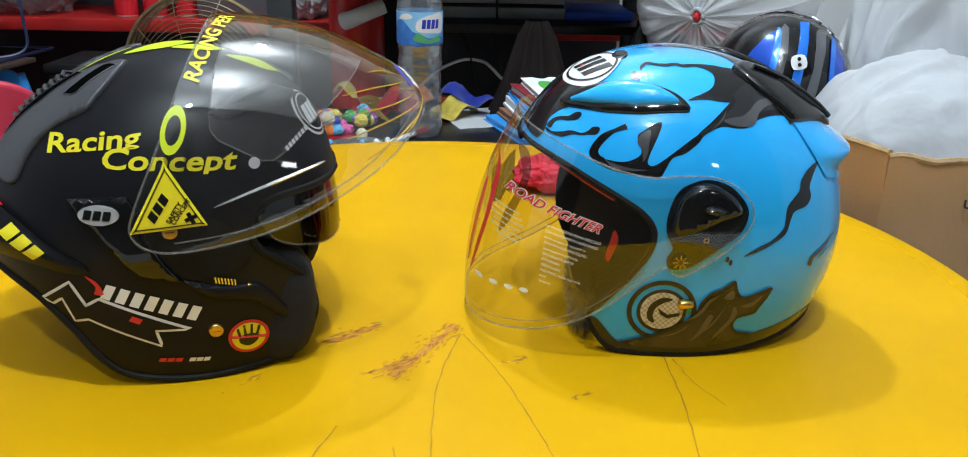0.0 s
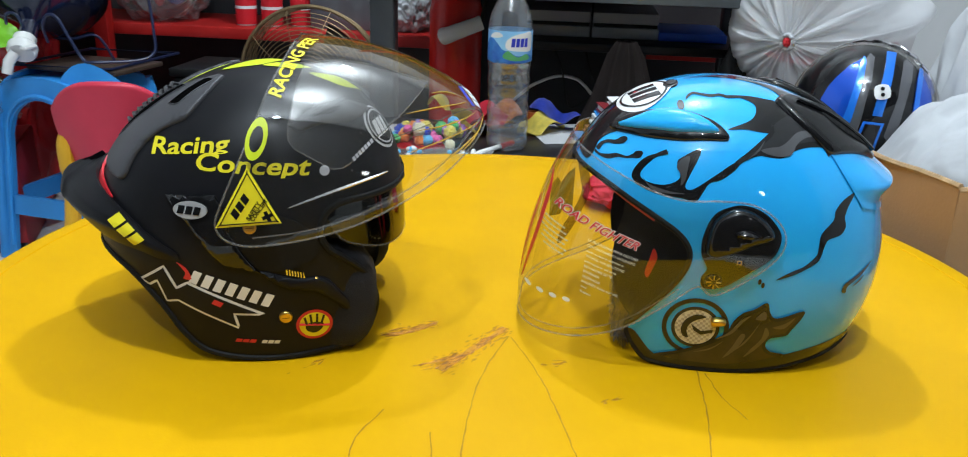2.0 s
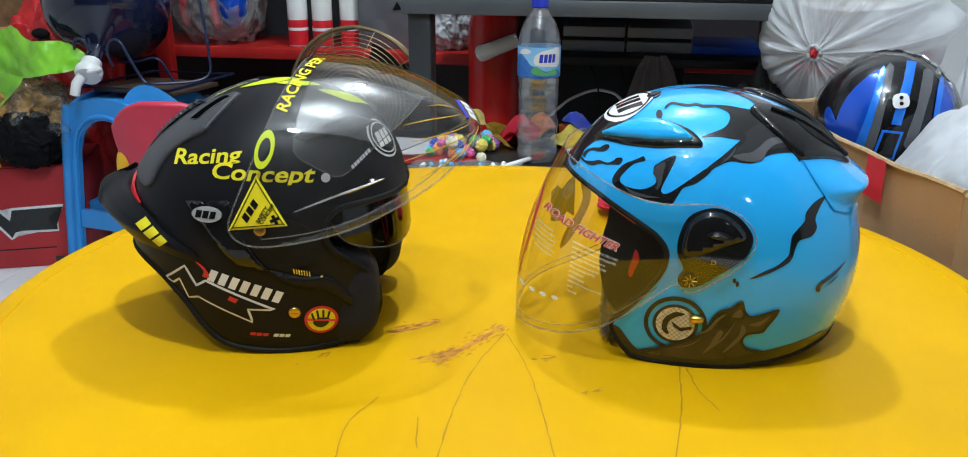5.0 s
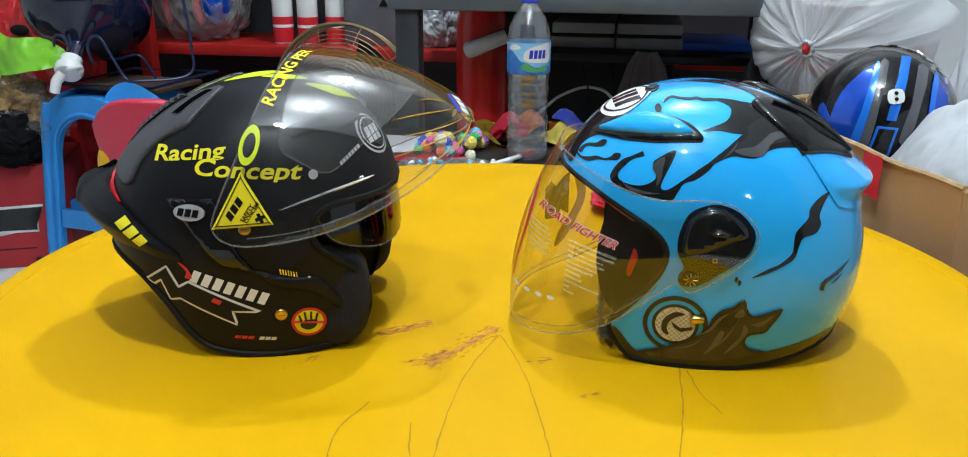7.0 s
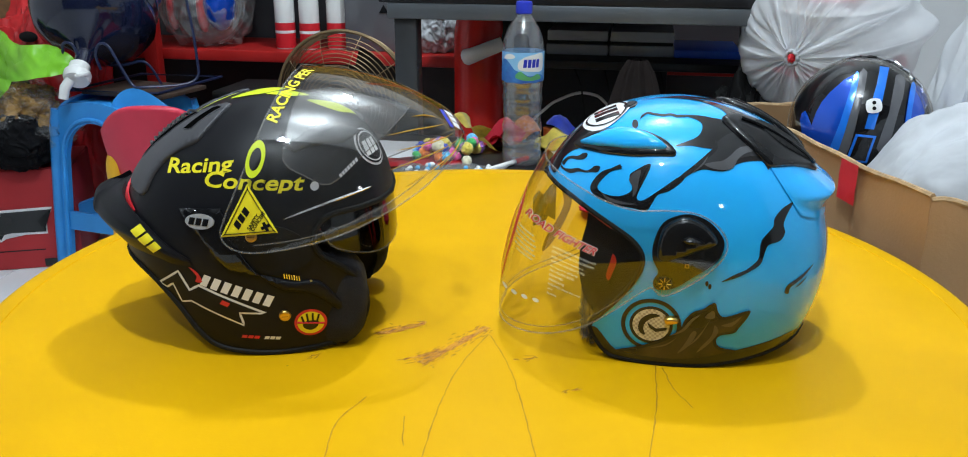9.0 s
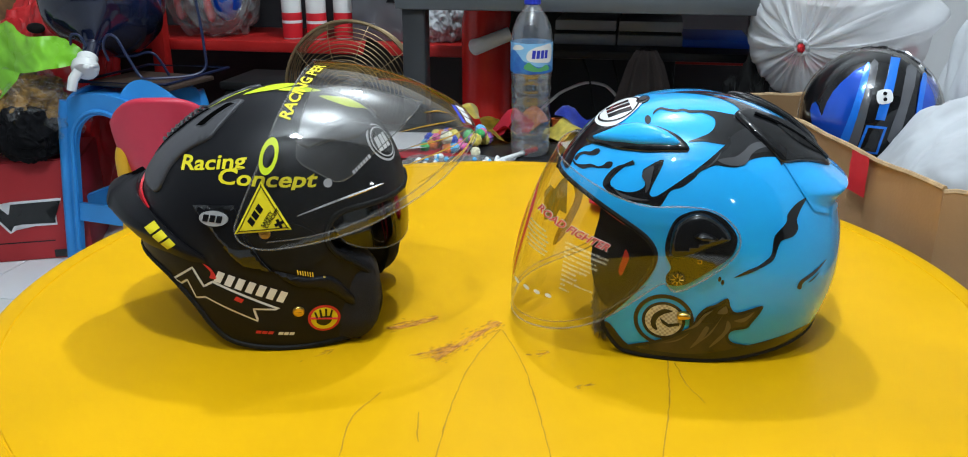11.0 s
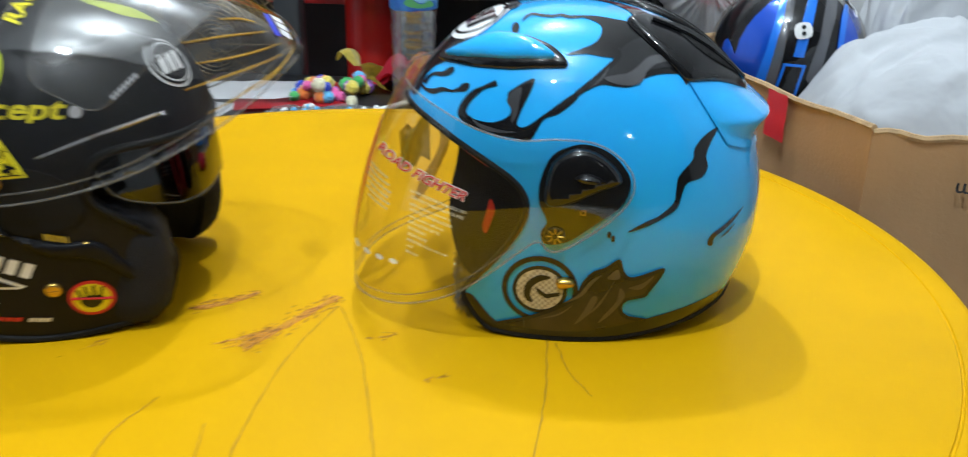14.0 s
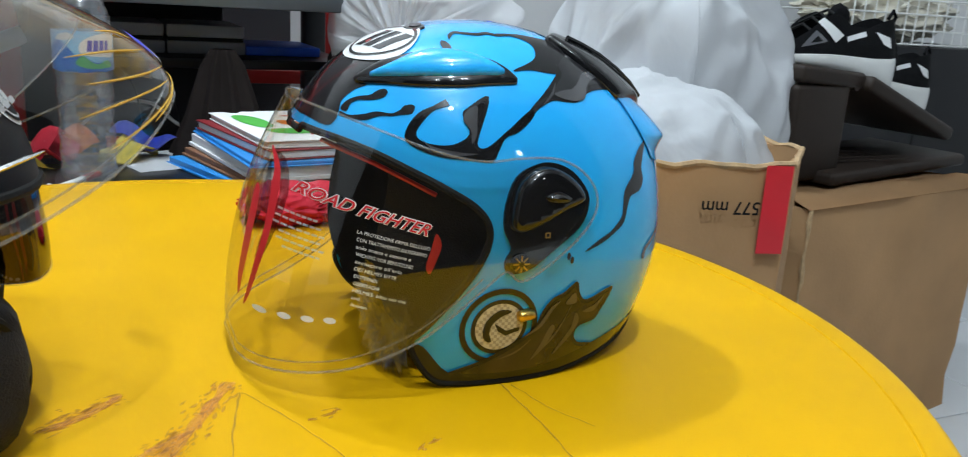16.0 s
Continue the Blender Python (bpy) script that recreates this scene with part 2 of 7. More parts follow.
M_FILM = mat("amber_film_crease", (0.70, 0.42, 0.06), 0.25, vary=0.2, grain=0, alpha=0.6)
M_VISORLIP = mat("clear_moulded_lip", (0.30, 0.29, 0.27), 0.08, coat=1.0, vary=0.05, grain=0, alpha=0.34)
M_STICKER = mat("smoked_sticker_film", (0.07, 0.035, 0.03), 0.3, vary=0.2, grain=0, alpha=0.68)
M_VISORFILM = clear_sheet("film_covered_visor_plastic", (0.925, 0.92, 0.91), 0.02, 0.095, haze=0.002, crinkle=0.0002)
M_SMEAR = mat("faint_orange_smear", (0.72, 0.28, 0.08), 0.8, vary=0.2, scale=80, grain=0, alpha=0.36, spec=0.1)
M_REDFILM = mat("sheer_red_vinyl", (0.34, 0.02, 0.02), 0.3, vary=0.1, grain=0, alpha=0.65)
M_SMOKEBROWN = mat("brown_smoke_graphic", (0.060, 0.042, 0.020), 0.2, coat=1.0, second=(0.008, 0.008, 0.008), scale=26, grain=0.0, spec=0.1)
M_CURL = mat("pale_brown_curl_graphic", (0.11, 0.082, 0.045), 0.2, coat=1.0, vary=0.2, grain=0, spec=0.1)
M_STUD = mat("translucent_white_plastic", (0.6, 0.6, 0.62), 0.25, vary=0.1, grain=0, alpha=0.55)

# ---- mesh helpers ----
def part(name, bm, material, parent=None, label="", smooth=True, sharp=35):
    """Links a bmesh as one mesh object, under parent if given."""
    bmesh.ops.recalc_face_normals(bm, faces=bm.faces)
    me = bpy.data.meshes.new(name)
    for f in bm.faces:
        f.smooth = smooth
    if smooth and sharp:
        for e in bm.edges:
            if len(e.link_faces) == 2 and e.calc_face_angle(0) > radians(sharp):
                e.smooth = False
    bm.to_mesh(me)
    bm.free()
    for mm in material if isinstance(material, (list, tuple)) else [material]:
        me.materials.append(mm)
    ob = new(name, me)
    if parent:
        ob.parent = parent
    if label:
        tagged(ob, label)
    return ob


def thing(name, label, category, at=None, group="", kind=""):
    ob = new(name)
    ob.empty_display_size = 0.05
    if at is not None:
        ob.matrix_basis = at if isinstance(at, Matrix) else Matrix.Translation(at)
    return tagged(ob, label, category, group, kind)


def rbox(sx, sy, sz, c=(0, 0, 0), bevel=0.004, seg=2, bm=None, rot=None):
    out = bm or bmesh.new()
    r = bmesh.ops.create_cube(out, size=1)
    bmesh.ops.scale(out, vec=(sx, sy, sz), verts=r["verts"])
    vs = r["verts"]
    if bevel:
        es = list({e for v in vs for e in v.link_edges})
        rb = bmesh.ops.bevel(out, geom=es, offset=min(bevel, 0.45 * min(sx, sy, sz)), segments=seg, affect="EDGES", profile=0.5)
        vs = list({v for f in rb["faces"] for v in f.verts} | {v for v in vs if v.is_valid})
    if rot:
        bmesh.ops.rotate(out, cent=(0, 0, 0), matrix=Euler([radians(a) for a in rot]).to_matrix(), verts=vs)
    bmesh.ops.translate(out, vec=c, verts=vs)
    return out


def lathe(profile, seg=48, bm=None, c=(0, 0, 0), wobble=None):
    """Turns (radius, height) pairs round the z axis."""
    out = bm or bmesh.new()
    rings = []
    for r, z in profile:
        if r < 1e-6:
            rings.append([out.verts.new((c[0], c[1], c[2] + z))])
        else:
            rings.append([out.verts.new((c[0] + r * math.cos(2 * math.pi * k / seg) * (wobble(k / seg, z) if wobble else 1),
                                         c[1] + r * math.sin(2 * math.pi * k / seg) * (wobble(k / seg, z) if wobble else 1), c[2] + z)) for k in range(seg)])
    for a, b in zip(rings, rings[1:]):
        for k in range(seg):
            j = (k + 1) % seg
            if len(a) == 1 and len(b) > 1:
                out.faces.new((a[0], b[k], b[j]))
            elif len(b) == 1 and len(a) > 1:
                out.faces.new((a[k], b[0], a[j]))
            elif len(a) > 1:
                out.faces.new((a[k], b[k], b[j], a[j]))
    return out


def spline(points, n=8, closed=False):
    """Catmull-Rom through the points."""
    p = [Vector(q) for q in points]
    m = len(p)
    res = []
    for i in range(m if closed else m - 1):
        a, b, c, d = (p[(i + k) % m] for k in (-1, 0, 1, 2)) if closed else (p[max(i - 1, 0)], p[i], p[i + 1], p[min(i + 2, m - 1)])
        for k in range(n):
            t = k / n
            res.append(0.5 * (2 * b + (c - a) * t + (2 * a - 5 * b + 4 * c - d) * t * t + (3 * b - a - 3 * c + d) * t ** 3))
    if not closed:
        res.append(p[-1])
    return res


def tube(points, radius, seg=8, closed=False, bm=None, flat=1.0):
    """A round bar along points; radius may be a number or a function of 0..1."""
    out = bm or bmesh.new()
    p = [Vector(q) for q in points]
    m = len(p)
    ref = Vector((0, 0, 1))
    rings = []
    prev = None
    for i in range(m):
        t = (p[(i + 1) % m] - p[i - 1]) if closed else (p[min(i + 1, m - 1)] - p[max(i - 1, 0)])
        t = t.normalized() if t.length > 1e-9 else Vector((1, 0, 0))
        n = prev - t * prev.dot(t) if prev is not None else t.cross(ref if abs(t.z) < 0.9 else Vector((1, 0, 0)))
        n.normalize()
        prev = n
        b = t.cross(n)
        r = radius(i / max(1, m - 1)) if callable(radius) else radius
        rings.append([out.verts.new(p[i] + n * r * math.cos(2 * math.pi * k / seg) + b * r * flat * math.sin(2 * math.pi * k / seg)) for k in range(seg)])
    for i in range(m if closed else m - 1):
        a, b = rings[i], rings[(i + 1) % m]
        for k in range(seg):
            out.faces.new((a[k], a[(k + 1) % seg], b[(k + 1) % seg], b[k]))
    if not closed:
        out.faces.new(rings[0][::-1])
        out.faces.new(rings[-1])
    return out


def extrude_poly(poly, depth, bm=None):
    """A flat prism: the polygon (x, z) stands in the xz plane, y from 0 to depth."""
    out = bm or bmesh.new()
    a = [out.verts.new((x, 0, z)) for x, z in poly]
    b = [out.verts.new((x, depth, z)) for x, z in poly]
    n = len(a)
    fa = out.faces.new(a)
    fb = out.faces.new(b[::-1])
    for i in range(n):
        out.faces.new((a[i], b[i], b[(i + 1) % n], a[(i + 1) % n]))
    bmesh.ops.triangulate(out, faces=[fa, fb])
    return out


def blob(sx, sy, sz, c=(0, 0, 0), u=32, v=20, rough=0.0, freq=6.0, seed=0.0, power=2.0, bm=None):
    """A rounded lump with an uneven skin."""
    out = bm or bmesh.new()
    r = bmesh.ops.create_uvsphere(out, u_segments=u, v_segments=v, radius=1.0)
    for w in r["verts"]:
        d = w.co.normalized()
        k = 1.0
        if power != 2.0:
            k = 1.0 / (abs(d.x) ** power + abs(d.y) ** power + abs(d.z) ** power) ** (1 / power)
        if rough:
            k *= 1 + rough * noise.noise(d * freq + Vector((seed, seed * 1.7, 0))) + 0.5 * rough * noise.noise(d * freq * 2.3 + Vector((seed, 3, seed)))
        w.co = Vector((d.x * sx * k + c[0], d.y * sy * k + c[1], d.z * sz * k + c[2]))
    return out


def wrinkled(c, s, seed, amp=0.06, freq=3.0, fold=1.0, square=2.4):
    """A bag stretched over a round load: lumps and long soft folds."""
    bm = bmesh.new()
    r = bmesh.ops.create_icosphere(bm, subdivisions=6, radius=1.0)
    for v in r["verts"]:
        d = v.co.normalized()
        k = 1 + amp * noise.noise(d * freq + Vector((seed, 0, 0)))
        w = Vector((d.x, d.y, d.z * 0.45)) + 0.25 * Vector((noise.noise(d * 2 + Vector((seed, 1, 0))), noise.noise(d * 2 + Vector((0, seed, 5))), noise.noise(d * 2 + Vector((3, 0, seed)))))
        k += fold * amp * (0.9 * (0.4 - abs(noise.noise(w * freq * 1.6 + Vector((0, seed, 0))))) + 0.10 * (0.4 - abs(noise.noise(w * freq * 3.3 + Vector((0, 0, seed))))))
        k += 0.30 * amp * max(0.0, 1 - 8 * abs(noise.noise(w * freq * 0.9 + Vector((seed, 4, 0)))))
        q = 1.0 / (abs(d.x) ** square + abs(d.y) ** square + abs(d.z) ** square) ** (1 / square)
        v.co = Vector((c[0] + d.x * s[0] * k * q, c[1] + d.y * s[1] * k * q, c[2] + d.z * s[2] * k * q))
    return bm


def text_mesh(body, size, shear=0.0, bold=0.0, space=1.0, upright="CENTER"):
    cu = bpy.data.curves.new("lettering", "FONT")
    cu.body, cu.size, cu.shear, cu.offset, cu.space_character = body, size, shear, bold, space
    cu.resolution_u = 3
    cu.align_x, cu.align_y = "CENTER", upright
    ob = bpy.data.objects.new("lettering", cu)
    me = bpy.data.meshes.new_from_object(ob)
    bm = bmesh.new()
    bm.from_mesh(me)
    bpy.data.objects.remove(ob)
    bpy.data.meshes.remove(me)
    bpy.data.curves.remove(cu)
    return bm


def word(body, width, cap, shear=0.0, bold=0.0, drop=0.4, left=False):
    """Lettering of a given width and capital height about its middle; tails under the line are shortened."""
    bm = text_mesh(body, 1.0, 0.0, bold, 1.0, "BOTTOM_BASELINE")
    top = max(v.co.y for v in bm.verts)
    x0, x1 = min(v.co.x for v in bm.verts), max(v.co.x for v in bm.verts)
    for v in bm.verts:
        y = v.co.y / top * cap * (1 if v.co.y > 0 else drop)
        v.co = ((v.co.x - (x0 if left else (x0 + x1) / 2)) / (x1 - x0) * width + shear * (y - cap / 2), y - cap / 2, 0)
    return bm


# ---- room ----
X0, X1, Y0, Y1, H = -2.7, 2.7, -1.0, 3.05, 3.0
wall = part("wall_north", rbox(X1 - X0 + 0.3, 0.15, H, ((X0 + X1) / 2, Y1 + 0.075, H / 2), 0), M_WALL, smooth=False)
tagged(wall, "white painted rear wall of the shop", "wall", kind="structure")
# unseen wall, added near and dark so that glossy parts reflect black
wall = part("wall_south", rbox(X1 - X0 + 0.3, 0.15, H, ((X0 + X1) / 2, Y0 - 0.075, H / 2), 0), M_FRONTWALL, smooth=False)
tagged(wall, "unseen dark wall set close to darken reflections", "wall", kind="structure")
wall = part("wall_west", rbox(0.15, Y1 - Y0, H, (X0 - 0.075, (Y0 + Y1) / 2, H / 2), 0), M_WALL, smooth=False)
tagged(wall, "plain white painted wall", "wall", kind="structure")
wall = part("wall_east", rbox(0.15, Y1 - Y0, H, (X1 + 0.075, (Y0 + Y1) / 2, H / 2), 0), M_WALL, smooth=False)
tagged(wall, "plain white painted wall", "wall", kind="structure")
ceil = part("ceiling", rbox(X1 - X0 + 0.3, Y1 - Y0 + 0.3, 0.12, ((X0 + X1) / 2, (Y0 + Y1) / 2, H + 0.06), 0), M_CEIL, smooth=False)
tagged(ceil, "flat white painted ceiling", "ceiling", kind="structure")
floor = part("floor", rbox(X1 - X0, Y1 - Y0, 0.1, ((X0 + X1) / 2, (Y0 + Y1) / 2, -0.054), 0), M_GROUT, smooth=False)
tagged(floor, "glossy white ceramic tile floor with grey joints", "floor", kind="structure")


# ---- domed shells ----
from mathutils.geometry import delaunay_2d_cdt


class Dome:
    """A rounded body given by its side outline about c, its half width b and its squareness p."""

    def __init__(self, c, outline, b, p, soft=9.0):
        self.c, self.b, self.p = c, b, p
        a = np.array(outline) - np.array(c)
        ang, rad = np.arctan2(a[:, 1], a[:, 0]), np.hypot(a[:, 0], a[:, 1])
        o = np.argsort(ang)
        ang, rad = ang[o], rad[o]
        g = np.linspace(-math.pi, math.pi, 721)
        r = np.interp(g, np.concatenate((ang - 2 * math.pi, ang, ang + 2 * math.pi)), np.tile(rad, 3))
        k = np.exp(-0.5 * (np.arange(-24, 25) / soft) ** 2)
        r = np.convolve(np.concatenate((r[-25:-1], r, r[1:25])), k / k.sum(), "valid")
        self.g, self.r = g, r

    def radius(self, ang):
        return np.interp((ang + math.pi) % (2 * math.pi) - math.pi, self.g, self.r)

    def side(self, x, z):
        dx, dz = x - self.c[0], z - self.c[1]
        q = math.hypot(dx, dz) / self.radius(math.atan2(dz, dx))
        return self.b * max(0.0, 1 - min(q, 1.0) ** self.p) ** (1 / self.p)

    def value(self, v):
        dx, dz = v[0] - self.c[0], v[2] - self.c[1]
        return (math.hypot(dx, dz) / self.radius(math.atan2(dz, dx))) ** self.p + (abs(v[1]) / self.b) ** self.p - 1

    def normal(self, v):
        h = 0.0015
        n = Vector([self.value([v[j] + (h if j == i else 0) for j in range(3)]) - self.value([v[j] - (h if j == i else 0) for j in range(3)]) for i in range(3)])
        return n.normalized()

    def lift(self, x, z, sign, off):
        dx, dz = x - self.c[0], z - self.c[1]
        q = math.hypot(dx, dz) / self.radius(math.atan2(dz, dx))
        if q > 0.997:
            x, z = self.c[0] + dx * 0.997 / q, self.c[1] + dz * 0.997 / q
        v = Vector((x, sign * self.side(x, z), z))
        return v + self.normal(v) * off

    def drop(self, start, way, off=0.0):
        """From start along way to the skin."""
        way = Vector(way).normalized()
        t, step = 0.0, 0.004
        while self.value(start + way * t) > 0 and t < 0.6:
            t += step
        lo, hi = t - step, t
        for _ in range(20):
            mid = (lo + hi) / 2
            if self.value(start + way * mid) > 0:
                lo = mid
            else:
                hi = mid
        v = start + way * hi
        return v + self.normal(v) * off


def inside(poly, x, z):
    res = np.zeros(x.shape, bool)
    n = len(poly)
    for i in range(n):
        (x1, z1), (x2, z2) = poly[i][:2], poly[(i + 1) % n][:2]
        if z1 != z2:
            res ^= ((z1 > z) != (z2 > z)) & (x < (x2 - x1) * (z - z1) / (z2 - z1) + x1)
    return res


def nearest(poly, x, z):
    best, at = 1e9, (x, z)
    n = len(poly)
    for i in range(n):
        (x1, z1), (x2, z2) = poly[i][:2], poly[(i + 1) % n][:2]
        dx, dz = x2 - x1, z2 - z1
        t = max(0.0, min(1.0, ((x - x1) * dx + (z - z1) * dz) / max(1e-12, dx * dx + dz * dz)))
        px, pz = x1 + t * dx, z1 + t * dz
        d = (px - x) ** 2 + (pz - z) ** 2
        if d < best:
            best, at = d, (px, pz)
    return at


def shell(dome, poly, nu=200, nv=90, thick=0.0, grow=0.0):
    """The part of a dome whose side view lies in poly, with clean cut edges and, if asked, thickness inwards."""
    u = np.linspace(-math.pi, math.pi, nu, endpoint=False)
    v = np.linspace(0.02, math.pi - 0.02, nv)
    U, V = np.meshgrid(u, v, indexing="ij")
    e = 2 / dome.p
    q = np.abs(np.sin(V)) ** e
    R = dome.radius(U) + grow
    X, Z = dome.c[0] + q * R * np.cos(U), dome.c[1] + q * R * np.sin(U)
    Y = (dome.b + grow) * np.sign(np.cos(V)) * np.abs(np.cos(V)) ** e
    fx, fz = (X + np.roll(X, -1, 0))[:, :-1] / 4 + (X + np.roll(X, -1, 0))[:, 1:] / 4, (Z + np.roll(Z, -1, 0))[:, :-1] / 4 + (Z + np.roll(Z, -1, 0))[:, 1:] / 4
    keep = inside(poly, fx, fz)
    bm = bmesh.new()
    grid = {}

    def vert(i, j):
        i %= nu
        if (i, j) not in grid:
            grid[i, j] = bm.verts.new((X[i, j], Y[i, j], Z[i, j]))
        return grid[i, j]

    for i in range(nu):
        for j in range(nv - 1):
            if keep[i, j]:
                bm.faces.new((vert(i, j), vert(i + 1, j), vert(i + 1, j + 1), vert(i, j + 1)))
    # the two side poles
    for j in (0, nv - 1):
        ring = [vert(i, j) for i in range(nu)]
        if all(w.link_faces for w in ring):
            bm.faces.new(ring)
    bm.verts.ensure_lookup_table()
    for w in [w for w in bm.verts if not w.link_faces]:
        bm.verts.remove(w)
    for w in bm.verts:
        if any(len(ed.link_faces) == 1 for ed in w.link_edges):
            x, z = nearest(poly, w.co.x, w.co.z)
            if math.hypot(x - w.co.x, z - w.co.z) < 0.008:
                s = dome.side(x, z) * (1 + grow / dome.b)
                y = w.co.y if abs(w.co.y) < 0.035 else math.copysign(s, w.co.y)
                w.co = (x, y, z)
    bmesh.ops.remove_doubles(bm, verts=bm.verts, dist=0.0004)
    if thick:
        faces, rim = bm.faces[:], [ed for ed in bm.edges if len(ed.link_faces) == 1]
        back = {w: bm.verts.new(w.co - dome.normal(w.co) * thick) for w in bm.verts[:]}
        for f in faces:
            bm.faces.new([back[w] for w in reversed(f.verts)])
        for ed in rim:
            a, b = ed.verts
            bm.faces.new((a, b, back[b], back[a]))
    return bm


def fill2d(poly, res, bevel=0.0):
    """Triangles over a polygon, with inner points res apart and, if asked, rings of points along a rounded rim."""
    p = np.array([q[:2] for q in poly])
    x0, z0, x1, z1 = *p.min(0), *p.max(0)
    gx, gz = np.meshgrid(np.arange(x0, x1, res) + res * 0.37, np.arange(z0, z1, res) + res * 0.41)
    gx, gz = gx.ravel(), gz.ravel()
    m = inside(poly, gx, gz)
    inner = list(zip(gx[m], gz[m]))
    if bevel:
        edge = [tuple(q) for q in p]

        def depth(q):
            nx, nz = nearest(edge, *q)
            return math.hypot(nx - q[0], nz - q[1])

        inner = [q for q in inner if depth(q) > bevel * 1.12]
        for f in (0.1, 0.3, 0.6, 1.0):
            ring = inset(edge, bevel * f)
            ok = inside(poly, np.array([q[0] for q in ring]), np.array([q[1] for q in ring]))
            inner += [q for q, k in zip(ring, ok) if k and depth(q) > bevel * f * 0.9]
    co = [Vector((float(a), float(b))) for a, b in p] + [Vector((float(a), float(b))) for a, b in inner]
    n = len(p)
    vs, _, fs, *_ = delaunay_2d_cdt(co, [(i, (i + 1) % n) for i in range(n)], [list(range(n))], 1, 1e-7)
    return vs, fs


def patch(dome, poly, off=0.0006, sign=1, res=0.005, wall=0.0, round_edge=0.0, bm=None):
    """A skin piece over a dome: the side-view polygon laid on it at a height, with a wall down to the dome."""
    out = bm or bmesh.new()
    vs, fs = fill2d(poly, res, round_edge)
    edge = [tuple(q[:2]) for q in poly]

    def height(x, z):
        if not round_edge:
            return off
        nx, nz = nearest(edge, x, z)
        d = min(1.0, math.hypot(nx - x, nz - z) / round_edge)
        return off * math.sqrt(max(0.0, 1 - (1 - d) ** 2)) + 0.0008

    made = [out.verts.new(dome.lift(q.x, q.y, sign, height(q.x, q.y))) for q in vs]
    for f in fs:
        if len(set(f)) > 2:
            out.faces.new([made[i] for i in f])
    if wall:
        rim = [ed for ed in out.edges if len(ed.link_faces) == 1]
        r = bmesh.ops.extrude_edge_only(out, edges=rim)
        for w in [g for g in r["geom"] if isinstance(g, bmesh.types.BMVert)]:
            w.co = w.co - dome.normal(w.co) * wall
    return out


def on_dome(dome, flat, x0, z0, turn, sign, off, flip=1, scale=1.0):
    """Lays a flat mesh (x right, y up) on a dome's side at (x0, z0), turned by so many degrees."""
    a = radians(turn)
    for w in flat.verts:
        px, py = w.co.x * scale, w.co.y * scale
        rx, ry = px * math.cos(a) - py * math.sin(a), px * math.sin(a) + py * math.cos(a)
        w.co = dome.lift(x0 + flip * rx, z0 + ry, sign, off)
    return flat


def curved(points, n=6, closed=True):
    return [(q.x, q.y) for q in spline([(x, z, 0) for x, z in points], n, closed)]


def circle(x, z, r, n=32, squash=1.0):
    return [(x + r * math.cos(2 * math.pi * k / n), z + r * squash * math.sin(2 * math.pi * k / n)) for k in range(n)]


def ring_mesh(x, z, r0, r1, dome, sign, off, n=40, squash=1.0, turn=0.0):
    bm = bmesh.new()
    a, b = [], []
    ct, st = math.cos(radians(turn)), math.sin(radians(turn))
    for k in range(n):
        cx, cz = math.cos(2 * math.pi * k / n), math.sin(2 * math.pi * k / n) * squash
        cx, cz = cx * ct - cz * st, cx * st + cz * ct
        a.append(bm.verts.new(dome.lift(x + r0 * cx, z + r0 * cz, sign, off)))
        b.append(bm.verts.new(dome.lift(x + r1 * cx, z + r1 * cz, sign, off)))
    for k in range(n):
        j = (k + 1) % n
        bm.faces.new((a[k], a[j], b[j], b[k]))
    return bm


def edge_loop(dome, pts, off=0.0):
    """A cut edge on both sides of a dome, as one closed loop."""
    near = [dome.lift(x, z, 1, off) for x, z in pts]
    far = [dome.lift(x, z, -1, off) for x, z in reversed(pts)]
    return near + far



def mm(*pts):
    return [(x / 1000, z / 1000) for x, z in pts]


def inset(poly, d):
    n = len(poly)
    area = sum(poly[i][0] * poly[(i + 1) % n][1] - poly[(i + 1) % n][0] * poly[i][1] for i in range(n))
    s = 1 if area > 0 else -1
    res = []
    for i in range(n):
        (ax, az), (bx, bz) = poly[i - 1], poly[(i + 1) % n]
        tx, tz = bx - ax, bz - az
        k = math.hypot(tx, tz) or 1
        res.append((poly[i][0] - s * tz / k * d, poly[i][1] + s * tx / k * d))
    return res


def facing(dome, flat, origin, right, way, off, scale=1.0):
    """Presses a flat mesh (x right, y up), held at origin, on to a dome along way."""
    way = Vector(way).normalized()
    right = Vector(right)
    right = (right - way * right.dot(way)).normalized()
    up = right.cross(way)
    for w in flat.verts:
        start = Vector(origin) - way * 0.12 + right * (w.co.x * scale) + up * (w.co.y * scale)
        w.co = dome.drop(start, way, off)
    return flat


def flat_poly(poly, res=0.006, bm=None, shift=(0, 0)):
    out = bm or bmesh.new()
    vs, fs = fill2d(poly, res)
    made = [out.verts.new((q.x + shift[0], q.y + shift[1], 0)) for q in vs]
    for f in fs:
        if len(set(f)) > 2:
            out.faces.new([made[i] for i in f])
    return out


